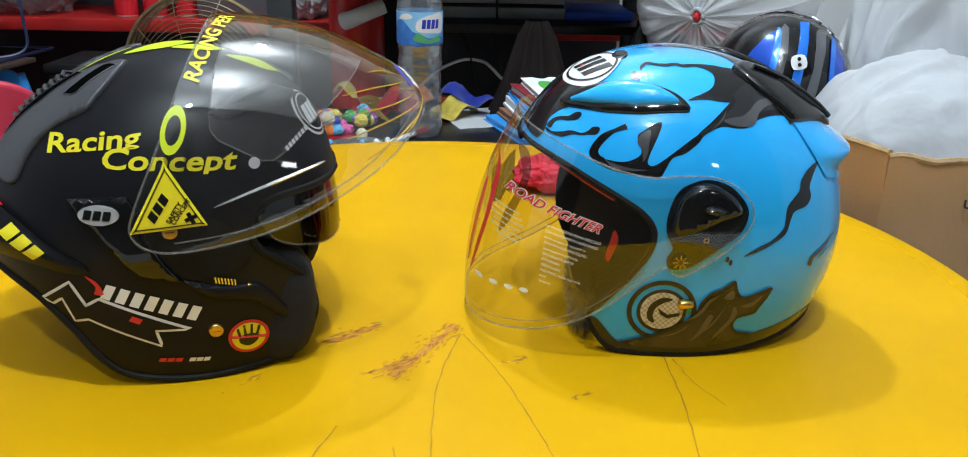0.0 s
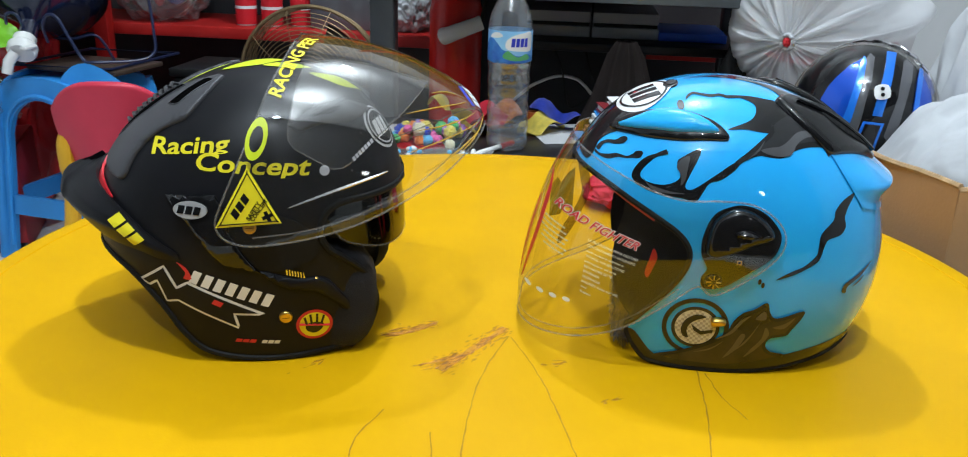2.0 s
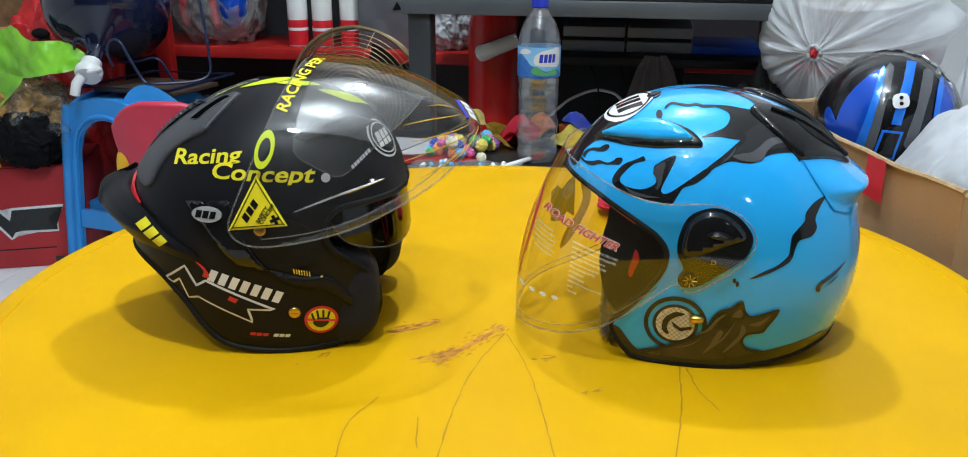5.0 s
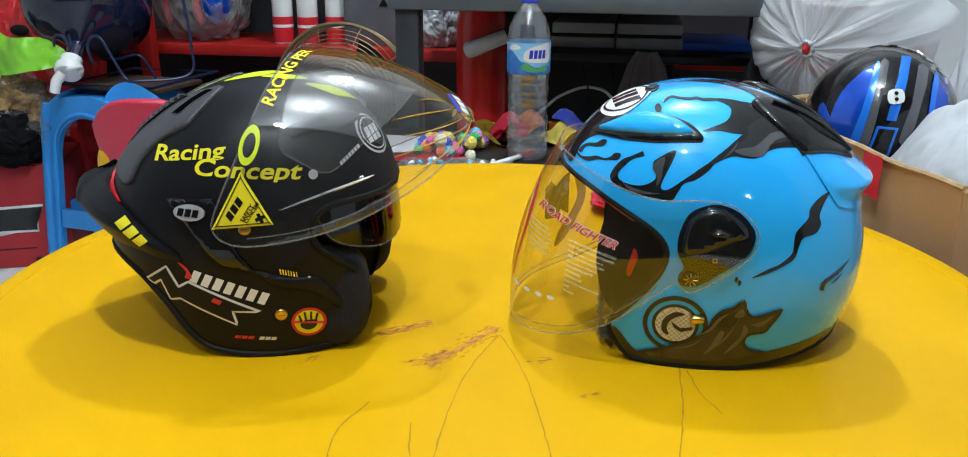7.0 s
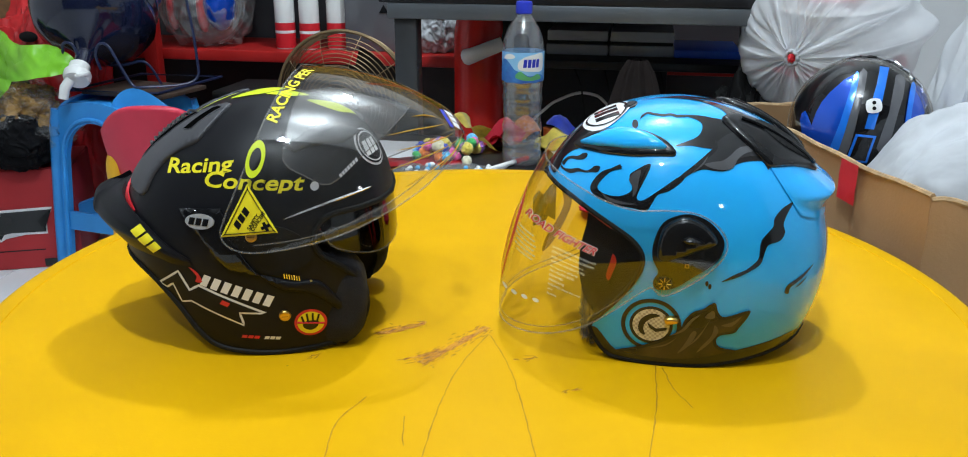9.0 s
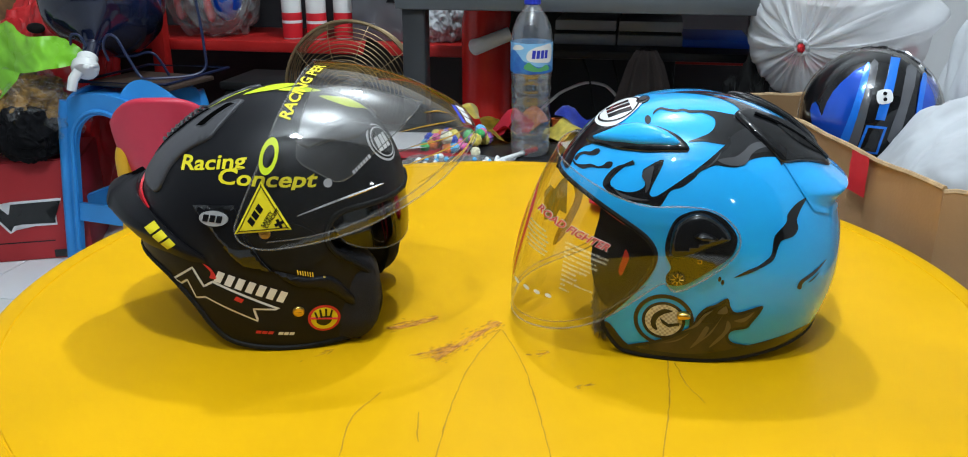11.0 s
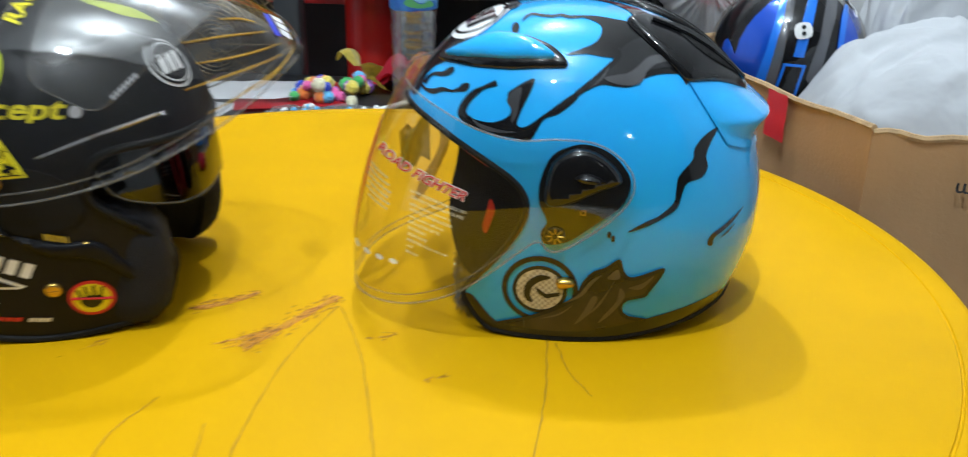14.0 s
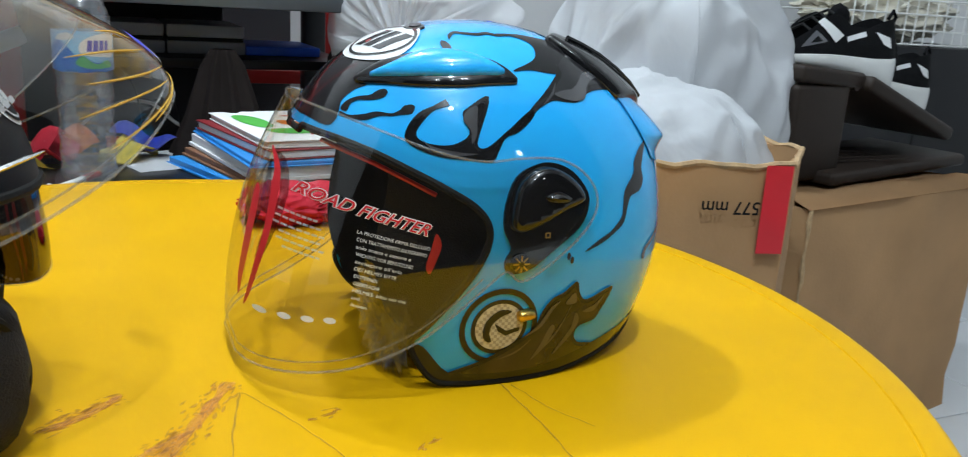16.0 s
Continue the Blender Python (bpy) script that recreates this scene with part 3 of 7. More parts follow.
def slabs(n, width, height, skew=0.25, gap=0.18, res=0.004):
    """A row of slanted blocks that stands in for a maker's mark."""
    bm = bmesh.new()
    w = width / n
    for k in range(n):
        x0, x1 = -width / 2 + k * w, -width / 2 + (k + 1 - gap) * w
        h = height / 2
        s = skew * height
        flat_poly([(x0 - s / 2, -h), (x1 - s / 2, -h), (x1 + s / 2, h), (x0 + s / 2, h)], res, bm)
    return bm


def jag(width, height, grow=0.0, skew=0.2):
    """A jagged band with a spike at each end, a plain stand-in for a maker's mark, subdivided along its edge."""
    pts = [(0.00, 0.12), (0.05, 1.0), (0.27, 0.50), (0.30, 0.86), (1.0, 0.90), (0.80, 0.52), (0.93, 0.10), (0.36, 0.12), (0.30, -0.12), (0.10, 0.42), (0.085, 0.12)]
    pts = [((x - 0.5) * width + (y - 0.5) * height * skew, (y - 0.5) * height) for x, y in pts]
    pts = [(a[0] + (b[0] - a[0]) * k / 6, a[1] + (b[1] - a[1]) * k / 6) for a, b in zip(pts, pts[1:] + pts[:1]) for k in range(6)]
    return inset(pts, -grow) if grow else pts


def dense(pts, k=5):
    return [(a[0] + (b[0] - a[0]) * i / k, a[1] + (b[1] - a[1]) * i / k) for a, b in zip(pts, pts[1:] + pts[:1]) for i in range(k)]


def finer(bm, most):
    for _ in range(4):
        es = [e for e in bm.edges if e.calc_length() > most]
        if not es:
            break
        bmesh.ops.subdivide_edges(bm, edges=es, cuts=1)
        bmesh.ops.triangulate(bm, faces=bm.faces)
    return bm


def skin_point(dome, turn, y, off=0.0):
    """The point of a dome at a turn (degrees, about its side axis) and a width y."""
    q = max(0.0, 1 - (abs(y) / dome.b) ** dome.p) ** (1 / dome.p)
    a = radians(turn)
    r = float(dome.radius(a)) * q
    v = Vector((dome.c[0] + r * math.cos(a), y, dome.c[1] + r * math.sin(a)))
    return v + dome.normal(v) * off


def skin(dome, pts, off=0.0006, res=0.004, wall=0.0, round_edge=0.0, sign=1, n=4, base=0.0008):
    """A smooth-edged piece on the crown of a dome; pts are (tenths of a degree, mm) pairs."""
    k = 0.0024
    poly = curved([(a / 10 * k, sign * y / 1000) for a, y in pts], n)
    out = bmesh.new()
    vs, fs = fill2d(poly, res, round_edge)
    made = []
    for q in vs:
        h = off
        if round_edge:
            nx, nz = nearest(poly, q.x, q.y)
            d = min(1.0, math.hypot(nx - q.x, nz - q.y) / round_edge)
            h = off * math.sqrt(max(0.0, 1 - (1 - d) ** 2)) + base
        made.append(out.verts.new(skin_point(dome, q.x / k, q.y, h)))
    for f in fs:
        if len(set(f)) > 2:
            out.faces.new([made[i] for i in f])
    if wall:
        rim = [ed for ed in out.edges if len(ed.link_faces) == 1]
        r = bmesh.ops.extrude_edge_only(out, edges=rim)
        for w in [g for g in r["geom"] if isinstance(g, bmesh.types.BMVert)]:
            w.co = w.co - dome.normal(w.co) * wall
    return out


def wing(dome, inner, outer, height, n=14, m=40, lip=0.0):
    """A spoiler across the back of a dome, between two side-view edges that run from the middle of the back to the side."""
    a, b = (curved(e, 8, False) for e in (inner, outer))
    out = bmesh.new()
    rows = []
    for j in range(-m, m + 1):
        t, sg = abs(j) / m, (1 if j > 0 else -1)
        ends = []
        for e in (a, b):
            f = t ** 1.6 * (len(e) - 1)
            i = min(int(f), len(e) - 2)
            ends.append([e[i][c] + (e[i + 1][c] - e[i][c]) * (f - i) for c in (0, 1)])
        row = []
        for i in range(n + 1):
            s = i / n
            x, z = (ends[0][c] + (ends[1][c] - ends[0][c]) * s for c in (0, 1))
            dx, dz = x - dome.c[0], z - dome.c[1]
            ang = math.atan2(dz, dx)
            q = min(1.0, math.hypot(dx, dz) / float(dome.radius(ang)))
            q = 1 - (1 - q) * min(1.0, t * 6)
            y = sg * dome.b * max(0.0, 1 - q ** dome.p) ** (1 / dome.p) if j else 0.0
            v = Vector((dome.c[0] + q * float(dome.radius(ang)) * math.cos(ang), y, dome.c[1] + q * float(dome.radius(ang)) * math.sin(ang)))
            row.append(v + dome.normal(v) * height(s, t))
        if lip:
            row.insert(0, row[0] + (row[1] - row[0]).normalized() * 0.003 - dome.normal(row[0]) * lip)
        rows.append([out.verts.new(v) for v in row])
    for p, q in zip(rows, rows[1:]):
        for i in range(len(p) - 1):
            if len({tuple(round(c, 6) for c in w.co) for w in (p[i], p[i + 1], q[i + 1], q[i])}) > 3:
                out.faces.new((p[i], p[i + 1], q[i + 1], q[i]))
    return out

# ---- round table ----
TX, TY, TZ, TR = 0.035, 0.995, 0.50, 0.563
table = thing("round_table", "low round yellow plastic table, scuffed and pencil-marked", "table", (TX, TY, 0))
prof = [(0, TZ - 0.006), (0, TZ)] + [(0.02 * k, TZ) for k in range(1, 27)] + [
    (0.5325, TZ), (0.5335, TZ - 0.0012), (0.5350, TZ - 0.0012), (0.536, TZ), (0.553, TZ), (0.558, TZ - 0.0015), (0.5615, TZ - 0.005), (TR, TZ - 0.010), (TR + 0.002, TZ - 0.035),
    (TR - 0.001, TZ - 0.036), (TR - 0.003, TZ - 0.012), (0.553, TZ - 0.006), (0, TZ - 0.006)]
bm = bmesh.new()
lathe(prof[1:], 160, bm)
part("tabletop", bm, M_TABLE, table)
for k in range(4):
    a = math.pi / 4 + k * math.pi / 2
    bm = tube([(0.40 * math.cos(a), 0.40 * math.sin(a), TZ - 0.01), (0.44 * math.cos(a), 0.44 * math.sin(a), 0.0)], lambda t: 0.032 - 0.008 * t, 16)
    part("leg", bm, M_TABLE, table)


# ---- blue open-face helmet ----
BC = (-0.05, 0.112)
B_OUT = [(0.094, 0.150), (0.088, 0.168), (0.075, 0.190), (0.058, 0.210), (0.036, 0.227), (0.002, 0.240), (-0.037, 0.246), (-0.077, 0.243), (-0.111, 0.233),
         (-0.146, 0.215), (-0.176, 0.188), (-0.192, 0.150), (-0.199, 0.116), (-0.200, 0.078), (-0.192, 0.042), (-0.172, 0.0), (-0.13, -0.045), (-0.05, -0.085), (0.03, -0.07),
         (0.075, -0.02), (0.095, 0.05), (0.098, 0.10)]
BD = Dome(BC, B_OUT, 0.121, 2.5)
B_EDGE = curved([(0.096, 0.171), (0.077, 0.170), (0.056, 0.164), (0.036, 0.155), (0.014, 0.144), (-0.006, 0.132), (-0.016, 0.119), (-0.016, 0.105), (-0.008, 0.088), (0.007, 0.067), (0.021, 0.049), (0.030, 0.034),
                 (0.014, 0.008), (-0.005, 0.003), (-0.05, 0.002), (-0.09, 0.003), (-0.14, 0.012), (-0.175, 0.022), (-0.205, 0.028)], 5, False)
B_POLY = B_EDGE + [(-0.30, 0.028), (-0.30, 0.35), (0.2, 0.35), (0.2, 0.171)]
blue = thing("open_face_helmet", "sky blue glossy open-face helmet with black flame graphics and clear visor", "helmet", pose(0.20, 0.945, TZ, 0, 0, 180))
part("shell", shell(BD, B_POLY, thick=0.004), M_BLUE, blue)
part("edge_trim", tube(edge_loop(BD, B_EDGE, -0.0005), 0.0026, 8, True), M_RUBBER, blue, "black rubber edge trim")
BL = Dome(BC, [(BC[0] + (x - BC[0]) * 0.90, BC[1] + (z - BC[1]) * 0.90) for x, z in B_OUT], 0.108, 2.5)
part("lining", shell(BL, B_POLY, 120, 60), M_FABRIC, blue, "black padded cloth lining")
for sg in (1, -1):
    bm = patch(BL, curved(mm((20, 150), (44, 158), (48, 132), (54, 104), (54, 72), (40, 38), (0, 12), (-60, 15), (-60, 100), (-20, 135)), 4), -0.014, sg, 0.006)
    pad = part("cheek_pad", bm, M_FABRIC, blue, "padded black cheek pad with red piping")
    red = curved(mm((15, 85), (12, 98), (9, 109), (5, 101), (8, 90), (12, 80)), 3)
    part("tab", patch(BL, [(x + 0.004, z) for x, z in red], -0.006, sg, 0.004), M_REDVINYL, pad, "red cloth tab")
    part("piping", tube([BL.lift(x, z, sg, -0.004) for x, z in curved(mm((80, 163), (56, 156), (36, 147), (14, 136)), 6, False)], 0.0018, 6), M_REDVINYL, blue, "red piping under the brow")

# clear visor
BV_OUT = [(0.089, 0.186), (0.103, 0.160), (0.119, 0.120), (0.130, 0.075), (0.135, 0.03), (0.134, -0.01), (0.11, -0.07), (0.03, -0.11), (-0.05, -0.12), (-0.15, -0.08), (-0.205, 0.0), (-0.210, 0.11),
          (-0.18, 0.2), (-0.10, 0.245), (-0.03, 0.253), (0.04, 0.236), (0.08, 0.208)]
BVD = Dome(BC, BV_OUT, 0.130, 2.5)
BV_EDGE = curved([(0.096, 0.190), (0.078, 0.187), (0.050, 0.178), (0.020, 0.168), (-0.008, 0.163), (-0.035, 0.165), (-0.060, 0.164), (-0.078, 0.156), (-0.090, 0.142), (-0.090, 0.126), (-0.076, 0.108), (-0.050, 0.088), (-0.036, 0.083), (-0.026, 0.090), (-0.012, 0.080), (0.006, 0.064), (0.034, 0.042),
                  (0.067, 0.026), (0.096, 0.018), (0.134, 0.011)], 6, False)
visor = part("visor", shell(BVD, BV_EDGE + [(0.3, 0.011), (0.3, 0.190)], 260, 130), M_VISOR, blue, "clear glossy plastic visor")
part("visor_edge", tube(edge_loop(BVD, BV_EDGE), 0.0009, 8, True), M_VISORLIP, visor)
part("visor_lip", tube(edge_loop(BVD, curved(mm((-10, 86), (7, 71), (35, 49), (68, 33), (97, 25), (134, 18)), 6, False), -0.001), 0.0006, 8), M_VISORLIP, visor)
part("lettering", on_dome(BVD, finer(text_mesh("ROAD FIGHTER", 0.0108, 0.45, 0.0006), 0.006), 0.064, 0.129, -15, 1, 0.0010, -1), M_WHITEVINYL, visor, "white-edged red visor lettering")
part("lettering", on_dome(BVD, finer(text_mesh("ROAD FIGHTER", 0.0108, 0.45, 0.0001), 0.006), 0.064, 0.129, -15, 1, 0.0016, -1), M_REDVINYL, visor)
LINES = ["LA PROTEZIONE PRIMA DELL'USO", "CON TRATTAMENTO ANTIGRAFFIO", "solo acqua e sapone e", "asciugare all'aria", "DES HELMES BITTE", "ENTFERNEN", "OBERFLACHE", "HELMES: bitte nur mit", "und", "lassen"]
LINES.insert(3, "WICHTIG: VOR BENUTZUNG")
for k, body in enumerate(LINES):
    part("small_print", on_dome(BVD, word(body, 0.00155 * len(body), 0.0023, 0.12, -0.004, left=True), 0.0685 + 0.0004 * k, 0.1165 - 0.0047 * k, -12, 1, 0.0008, -1), M_WHITEVINYL, visor, "fine white print")
for k in range(6):
    wide = 0.020 + 0.007 * ((k * 7) % 5) / 4
    part("print_bar", on_dome(BVD, finer(slabs(7, wide, 0.0015, 0.2, 0.2), 0.005), 0.099, 0.121 - 0.0046 * k, -10, 1, 0.0008, -1), M_STUD, visor, "thin pale bar of print")
for k in range(4):
    part("size_mark", patch(BVD, circle(0.122 - 0.0125 * k, 0.054 + 0.001 * k, 0.0036, 16, 0.6), 0.0008, 1, 0.003), M_WHITEVINYL, visor, "small white oval size mark")
for pts in (((105, 157), (107.5, 144), (110.5, 133), (116.5, 108), (123.5, 81), (129.5, 53), (127.5, 57), (121.7, 79), (115.2, 102), (109, 126), (105, 144)),
            ((115.5, 128), (122.5, 100), (128, 74), (131.5, 55), (130, 72), (124.5, 100), (117, 127))):
    part("visor_stripe", patch(BVD, curved(mm(*pts), 4), 0.0008, 1, 0.003), M_REDVINYL, visor, "tapering red vinyl stripe")
part("visor_stripe", patch(BVD, curved(mm((83, 132), (72, 121), (69, 95), (77, 71), (90, 46), (101, 37), (97, 55), (85, 76), (78, 95), (80, 112)), 4), 0.0008, -1, 0.004), M_REDFILM, visor, "curved sheer red vinyl stripe")
part("visor_block", patch(BVD, mm((110, 113), (104, 120), (100, 112), (93, 122), (86, 127), (87, 75), (95, 82), (100, 72), (111, 74)), 0.0008, -1, 0.004), M_STICKER, visor, "jagged brown-grey translucent sticker")

# loose film in the chin opening
film = wrinkled((0.030, 0.045, 0.034), (0.010, 0.034, 0.028), 41.0, 0.45, 5.5, 2.0)
part("packing_film", film, M_CLEARFILM, blue, "crumpled clear packing film inside")

# pivot cover under the visor
part("pivot_plate", patch(BD, curved(mm((-26, 133), (-33, 151), (-47, 159), (-60, 160), (-75, 154), (-87, 141), (-89, 130), (-83, 116), (-63, 100), (-50, 90), (-39, 86), (-30, 87), (-28, 95), (-32, 104), (-26, 117)), 4), 0.002, 1, 0.005, 0.003), M_GLOSSBLACK, blue, "glossy black pivot plate")
cover = part("pivot_cover", patch(BD, curved(mm((-29, 125), (-33, 146), (-47, 157), (-61, 157), (-75, 149), (-83, 139), (-81, 133), (-68, 128), (-52, 120), (-38, 115), (-31, 117)), 4), 0.010, 1, 0.004, 0.003, 0.0055), M_GLOSSBLACK, blue, "domed glossy black pivot cover")
part("knob", patch(BD, curved(mm((-49, 139), (-56, 143), (-64, 142), (-72, 137), (-64, 134), (-54, 135)), 4), 0.016, 1, 0.004, 0.003, 0.004), M_GLOSSBLACK, cover)
bolt = part("bolt", patch(BD, circle(-0.0385, 0.0935, 0.0075, 20), 0.004, 1, 0.004, 0.003, 0.002), M_GLOSSBLACK, blue, "round plastic adjuster with a star pattern")
for k in range(8):
    a = k * math.pi / 4
    part("spoke", tube([BD.lift(-0.0385 + r * math.cos(a), 0.0935 + r * math.sin(a), 1, 0.0052) for r in (0.002, 0.006)], 0.0006, 5), M_GOLD, bolt)
part("stud", ring_mesh(-0.0575, 0.112, 0.0016, 0.0028, BD, 1, 0.0032, 4, turn=45), M_GOLD, blue, "tiny square brass frame")

# vent, scoop and spoiler
part("vent_surround", skin(BD, [(411, 45), (454, 47), (495, 50), (543, 56), (590, 60), (647, 66), (704, 72), (751, 78), (799, 84), (845, 92), (847, 95), (825, 96), (730, 95), (620, 92), (525, 84), (464, 72), (415, 55)], 0.003, 0.003, 0.004, 0.004), M_GLOSSBLACK, blue, "glossy black vent surround", sharp=0)
part("vent", skin(BD, [(442, 57), (484, 60), (523, 62), (562, 63), (622, 66), (679, 72), (725, 78), (759, 83), (790, 88), (802, 91), (770, 92), (695, 90), (605, 86), (514, 76), (462, 65)], 0.0055, 0.0025, 0.003, 0.010, base=0.0040), M_BLUE, blue, "raised sky blue front vent", sharp=0)
for sg in (1, -1):
    scoop = part("scoop", skin(BD, [(1048, 54), (1060, 44), (1093, 35), (1158, 30), (1239, 26), (1324, 24), (1409, 24), (1471, 26), (1505, 30), (1444, 52), (1373, 71), (1318, 82), (1272, 81), (1187, 75), (1111, 67)], 0.005, 0.003, 0.005, 0.005, sg), M_GLOSSBLACK, blue, "glossy black rear air scoop" if sg > 0 else "", sharp=0)
    # dark patch laid on the scoop for the shade in its slot
    part("slot", skin(BD, [(1181, 39), (1223, 33), (1292, 30), (1379, 30), (1470, 31), (1439, 42), (1366, 54), (1292, 56), (1234, 50)], 0.0066, 0.004, 0.0012, 0, sg), M_RUBBER, scoop, sharp=0)
    part("scoop_rib", tube([skin_point(BD, a / 10, sg * y / 1000, 0.0068) for a, y in ((1120, 48), (1180, 47), (1250, 46), (1330, 45), (1400, 42), (1460, 38))], 0.0022, 8), M_GLOSSBLACK, scoop)
part("spoiler", wing(BD, mm((-176, 188), (-166, 191), (-152, 196), (-138, 198), (-127, 199)), mm((-192, 150), (-184, 149), (-175, 150), (-166, 153), (-158, 156)),
                     lambda s, t: 0.0012 + 0.0135 * max(0.0, 1 - t ** 1.6) * (min(1.0, s / 0.62) ** 1.1 if s < 0.62 else max(0.0, 1 - (s - 0.62) / 0.24) ** 1.4), 22, 44, 0.003), M_BLUE, blue, "sky blue rear spoiler lip", sharp=50)

# graphics
flame = curved(mm((7, 197), (19, 190), (29, 178), (25, 172), (9, 171), (-3, 178), (0, 189), (-4, 194), (-19, 201), (-10, 179), (-8, 171), (-14, 170), (-28, 180), (-46, 193), (-49, 190), (-37, 180), (-27, 176), (-22, 168), (-17, 161), (-4, 162), (13, 163), (28, 167), (36, 173), (33, 182), (24, 191)), 4)
smoke = curved(mm((-46, 193), (-57, 202), (-68, 211), (-75, 217), (-73, 221), (-84, 228), (-96, 230), (-109, 226), (-128, 199), (-121, 204), (-107, 205), (-96, 203), (-86, 198), (-76, 198), (-65, 199), (-53, 194), (-48, 190)), 4)
SWOOSH = {"smoke_graphic": (((-67, 203), (-73, 200), (-82, 198.5), (-90, 199), (-94, 202), (-97, 207), (-104, 211), (-116, 213), (-107, 216), (-97, 215), (-90, 210), (-83, 206), (-75, 205)), ((-56, 196), (-64, 203), (-70, 210), (-66, 203), (-60, 198))),
          "flame_graphic": (((0, 186), (-3, 192), (-10, 195), (-9, 187), (-7.5, 177), (-4, 172), (-4, 180)), ((27, 174), (20, 169.5), (4, 166.5), (-8, 166), (4, 164.5), (18, 166)))}
DRIPS = [[(325, 54), (350, 54), (377, 59), (401, 66), (427, 68), (442, 71), (438, 74), (416, 74), (390, 69), (371, 62), (352, 59), (328, 60)],
         [(318, 55), (323, 64), (347, 72), (373, 77), (395, 84), (421, 86), (440, 86), (459, 88), (458, 90), (435, 91), (410, 88), (388, 85), (366, 80), (334, 75), (319, 68), (310, 58)],
         [(703, 56), (713, 49), (739, 45), (766, 49), (801, 52), (832, 51), (860, 54), (908, 56), (859, 58), (831, 55), (799, 56), (765, 53), (737, 49), (719, 52)]]
drips = [curved(mm((-150, 169), (-140, 165), (-133, 157), (-132, 149), (-123, 138), (-122, 127), (-121, 119), (-112, 110), (-102, 105), (-90, 97), (-104, 102), (-115, 108), (-124, 115), (-127, 127), (-130, 133), (-140, 136), (-144, 143), (-142, 151), (-145, 160)), 4)]
for sg in (1, -1):
    for nm, poly, d in (("flame_graphic", flame, 0.0022), ("smoke_graphic", smoke, 0.0035)):
        g = part(nm, patch(BD, poly, 0.0005, sg, 0.004), M_INK, blue, "printed black flame graphic" if sg > 0 else "")
        part("shading", patch(BD, inset(poly, d), 0.0008, sg, 0.004), M_SWIRL if nm == "flame_graphic" else M_INKDEEP, g)
        for pts in SWOOSH[nm]:
            part("swoosh", patch(BD, curved(mm(*pts), 4), 0.0011, sg, 0.003), M_INKGREY, g, "grey swoosh" if sg > 0 else "")
    for poly in drips:
        g = part("drip_graphic", patch(BD, poly, 0.0005, sg, 0.004), M_INK, blue, "printed black paint-drip graphic" if sg > 0 else "")
    for pts in DRIPS:
        part("drip_graphic", skin(BD, pts, 0.0005, 0.003, 0, 0, sg), M_INK, blue)
    part("panel_graphic", skin(BD, [(846, 89), (900, 85), (940, 81), (961, 76), (968, 69), (960, 63), (935, 59), (905, 56.5), (860, 54), (905, 53), (960, 52), (1010, 52), (1055, 52), (1125, 67), (1100, 84), (1003, 88), (921, 88)], 0.0005, 0.003, 0, 0, sg), M_INK, blue, "black outline of the crown panel" if sg > 0 else "")
    part("crown_graphic", skin(BD, [(720, 2), (800, 3), (854, 6), (924, 10), (992, 16), (1047, 27), (1075, 38), (1132, 34), (1216, 27), (1300, 24), (1240, 20), (1160, 14), (1060, 8), (980, 3), (900, 1), (800, 1)], 0.0005, 0.004, 0, 0, sg), M_INK, blue)
part("brow_graphic", skin(BD, [(268, -60), (300, -64), (345, -60), (422, -58), (412, -45), (455, -46), (496, -48), (534, -50), (545, -30), (548, 0), (545, 30), (534, 50), (496, 48), (455, 46), (412, 45), (422, 58), (390, 53), (347, 50), (318, 54), (290, 56), (266, 50), (262, 20), (260, 0), (262, -20), (266, -50)], 0.0004, 0.004), M_INK, blue, "black brow graphic")
part("dot_graphic", patch(BD, circle(-0.002, 0.230, 0.003, 14), 0.0006, 1, 0.003), M_INK, blue)
for x, z in ((-0.077, 0.095), (-0.080, 0.092)):
    part("dot_graphic", patch(BD, circle(x, z, 0.0015, 10, 1.8), 0.0006, 1, 0.003), M_INK, blue)
for pts in (((-177, 107), (-168, 101), (-160, 96), (-152, 91), (-150, 84), (-154, 82), (-155, 88), (-161, 92), (-168, 97)), ((-160, 87), (-166, 90), (-171, 96), (-166, 92))):
    part("rear_graphic", patch(BD, curved(mm(*pts), 4), 0.0006, 1, 0.003), M_INK, blue, "thin black swirl")
band = curved(mm((30, 34), (22, 34), (3, 13), (-20, 14), (-60, 14), (-104, 20), (-140, 28), (-170, 34), (-170, 24), (-138, 14), (-90, 5), (-40, 3), (-5, 4), (14, 10), (29, 30)), 4)
for sg in (1, -1):
    part("hem_graphic", patch(BD, band, 0.0005, sg, 0.004), M_INK, blue, "black painted lower band" if sg > 0 else "")
wolf = curved(mm((4, 11), (-21, 23), (-40, 33), (-55, 44), (-60, 56), (-67, 65), (-76, 69), (-86, 76), (-90, 66), (-97, 61), (-118, 68), (-118, 61), (-111, 49), (-107, 43), (-94, 40), (-91, 33), (-96, 26), (-110, 20), (-60, 8)), 4)

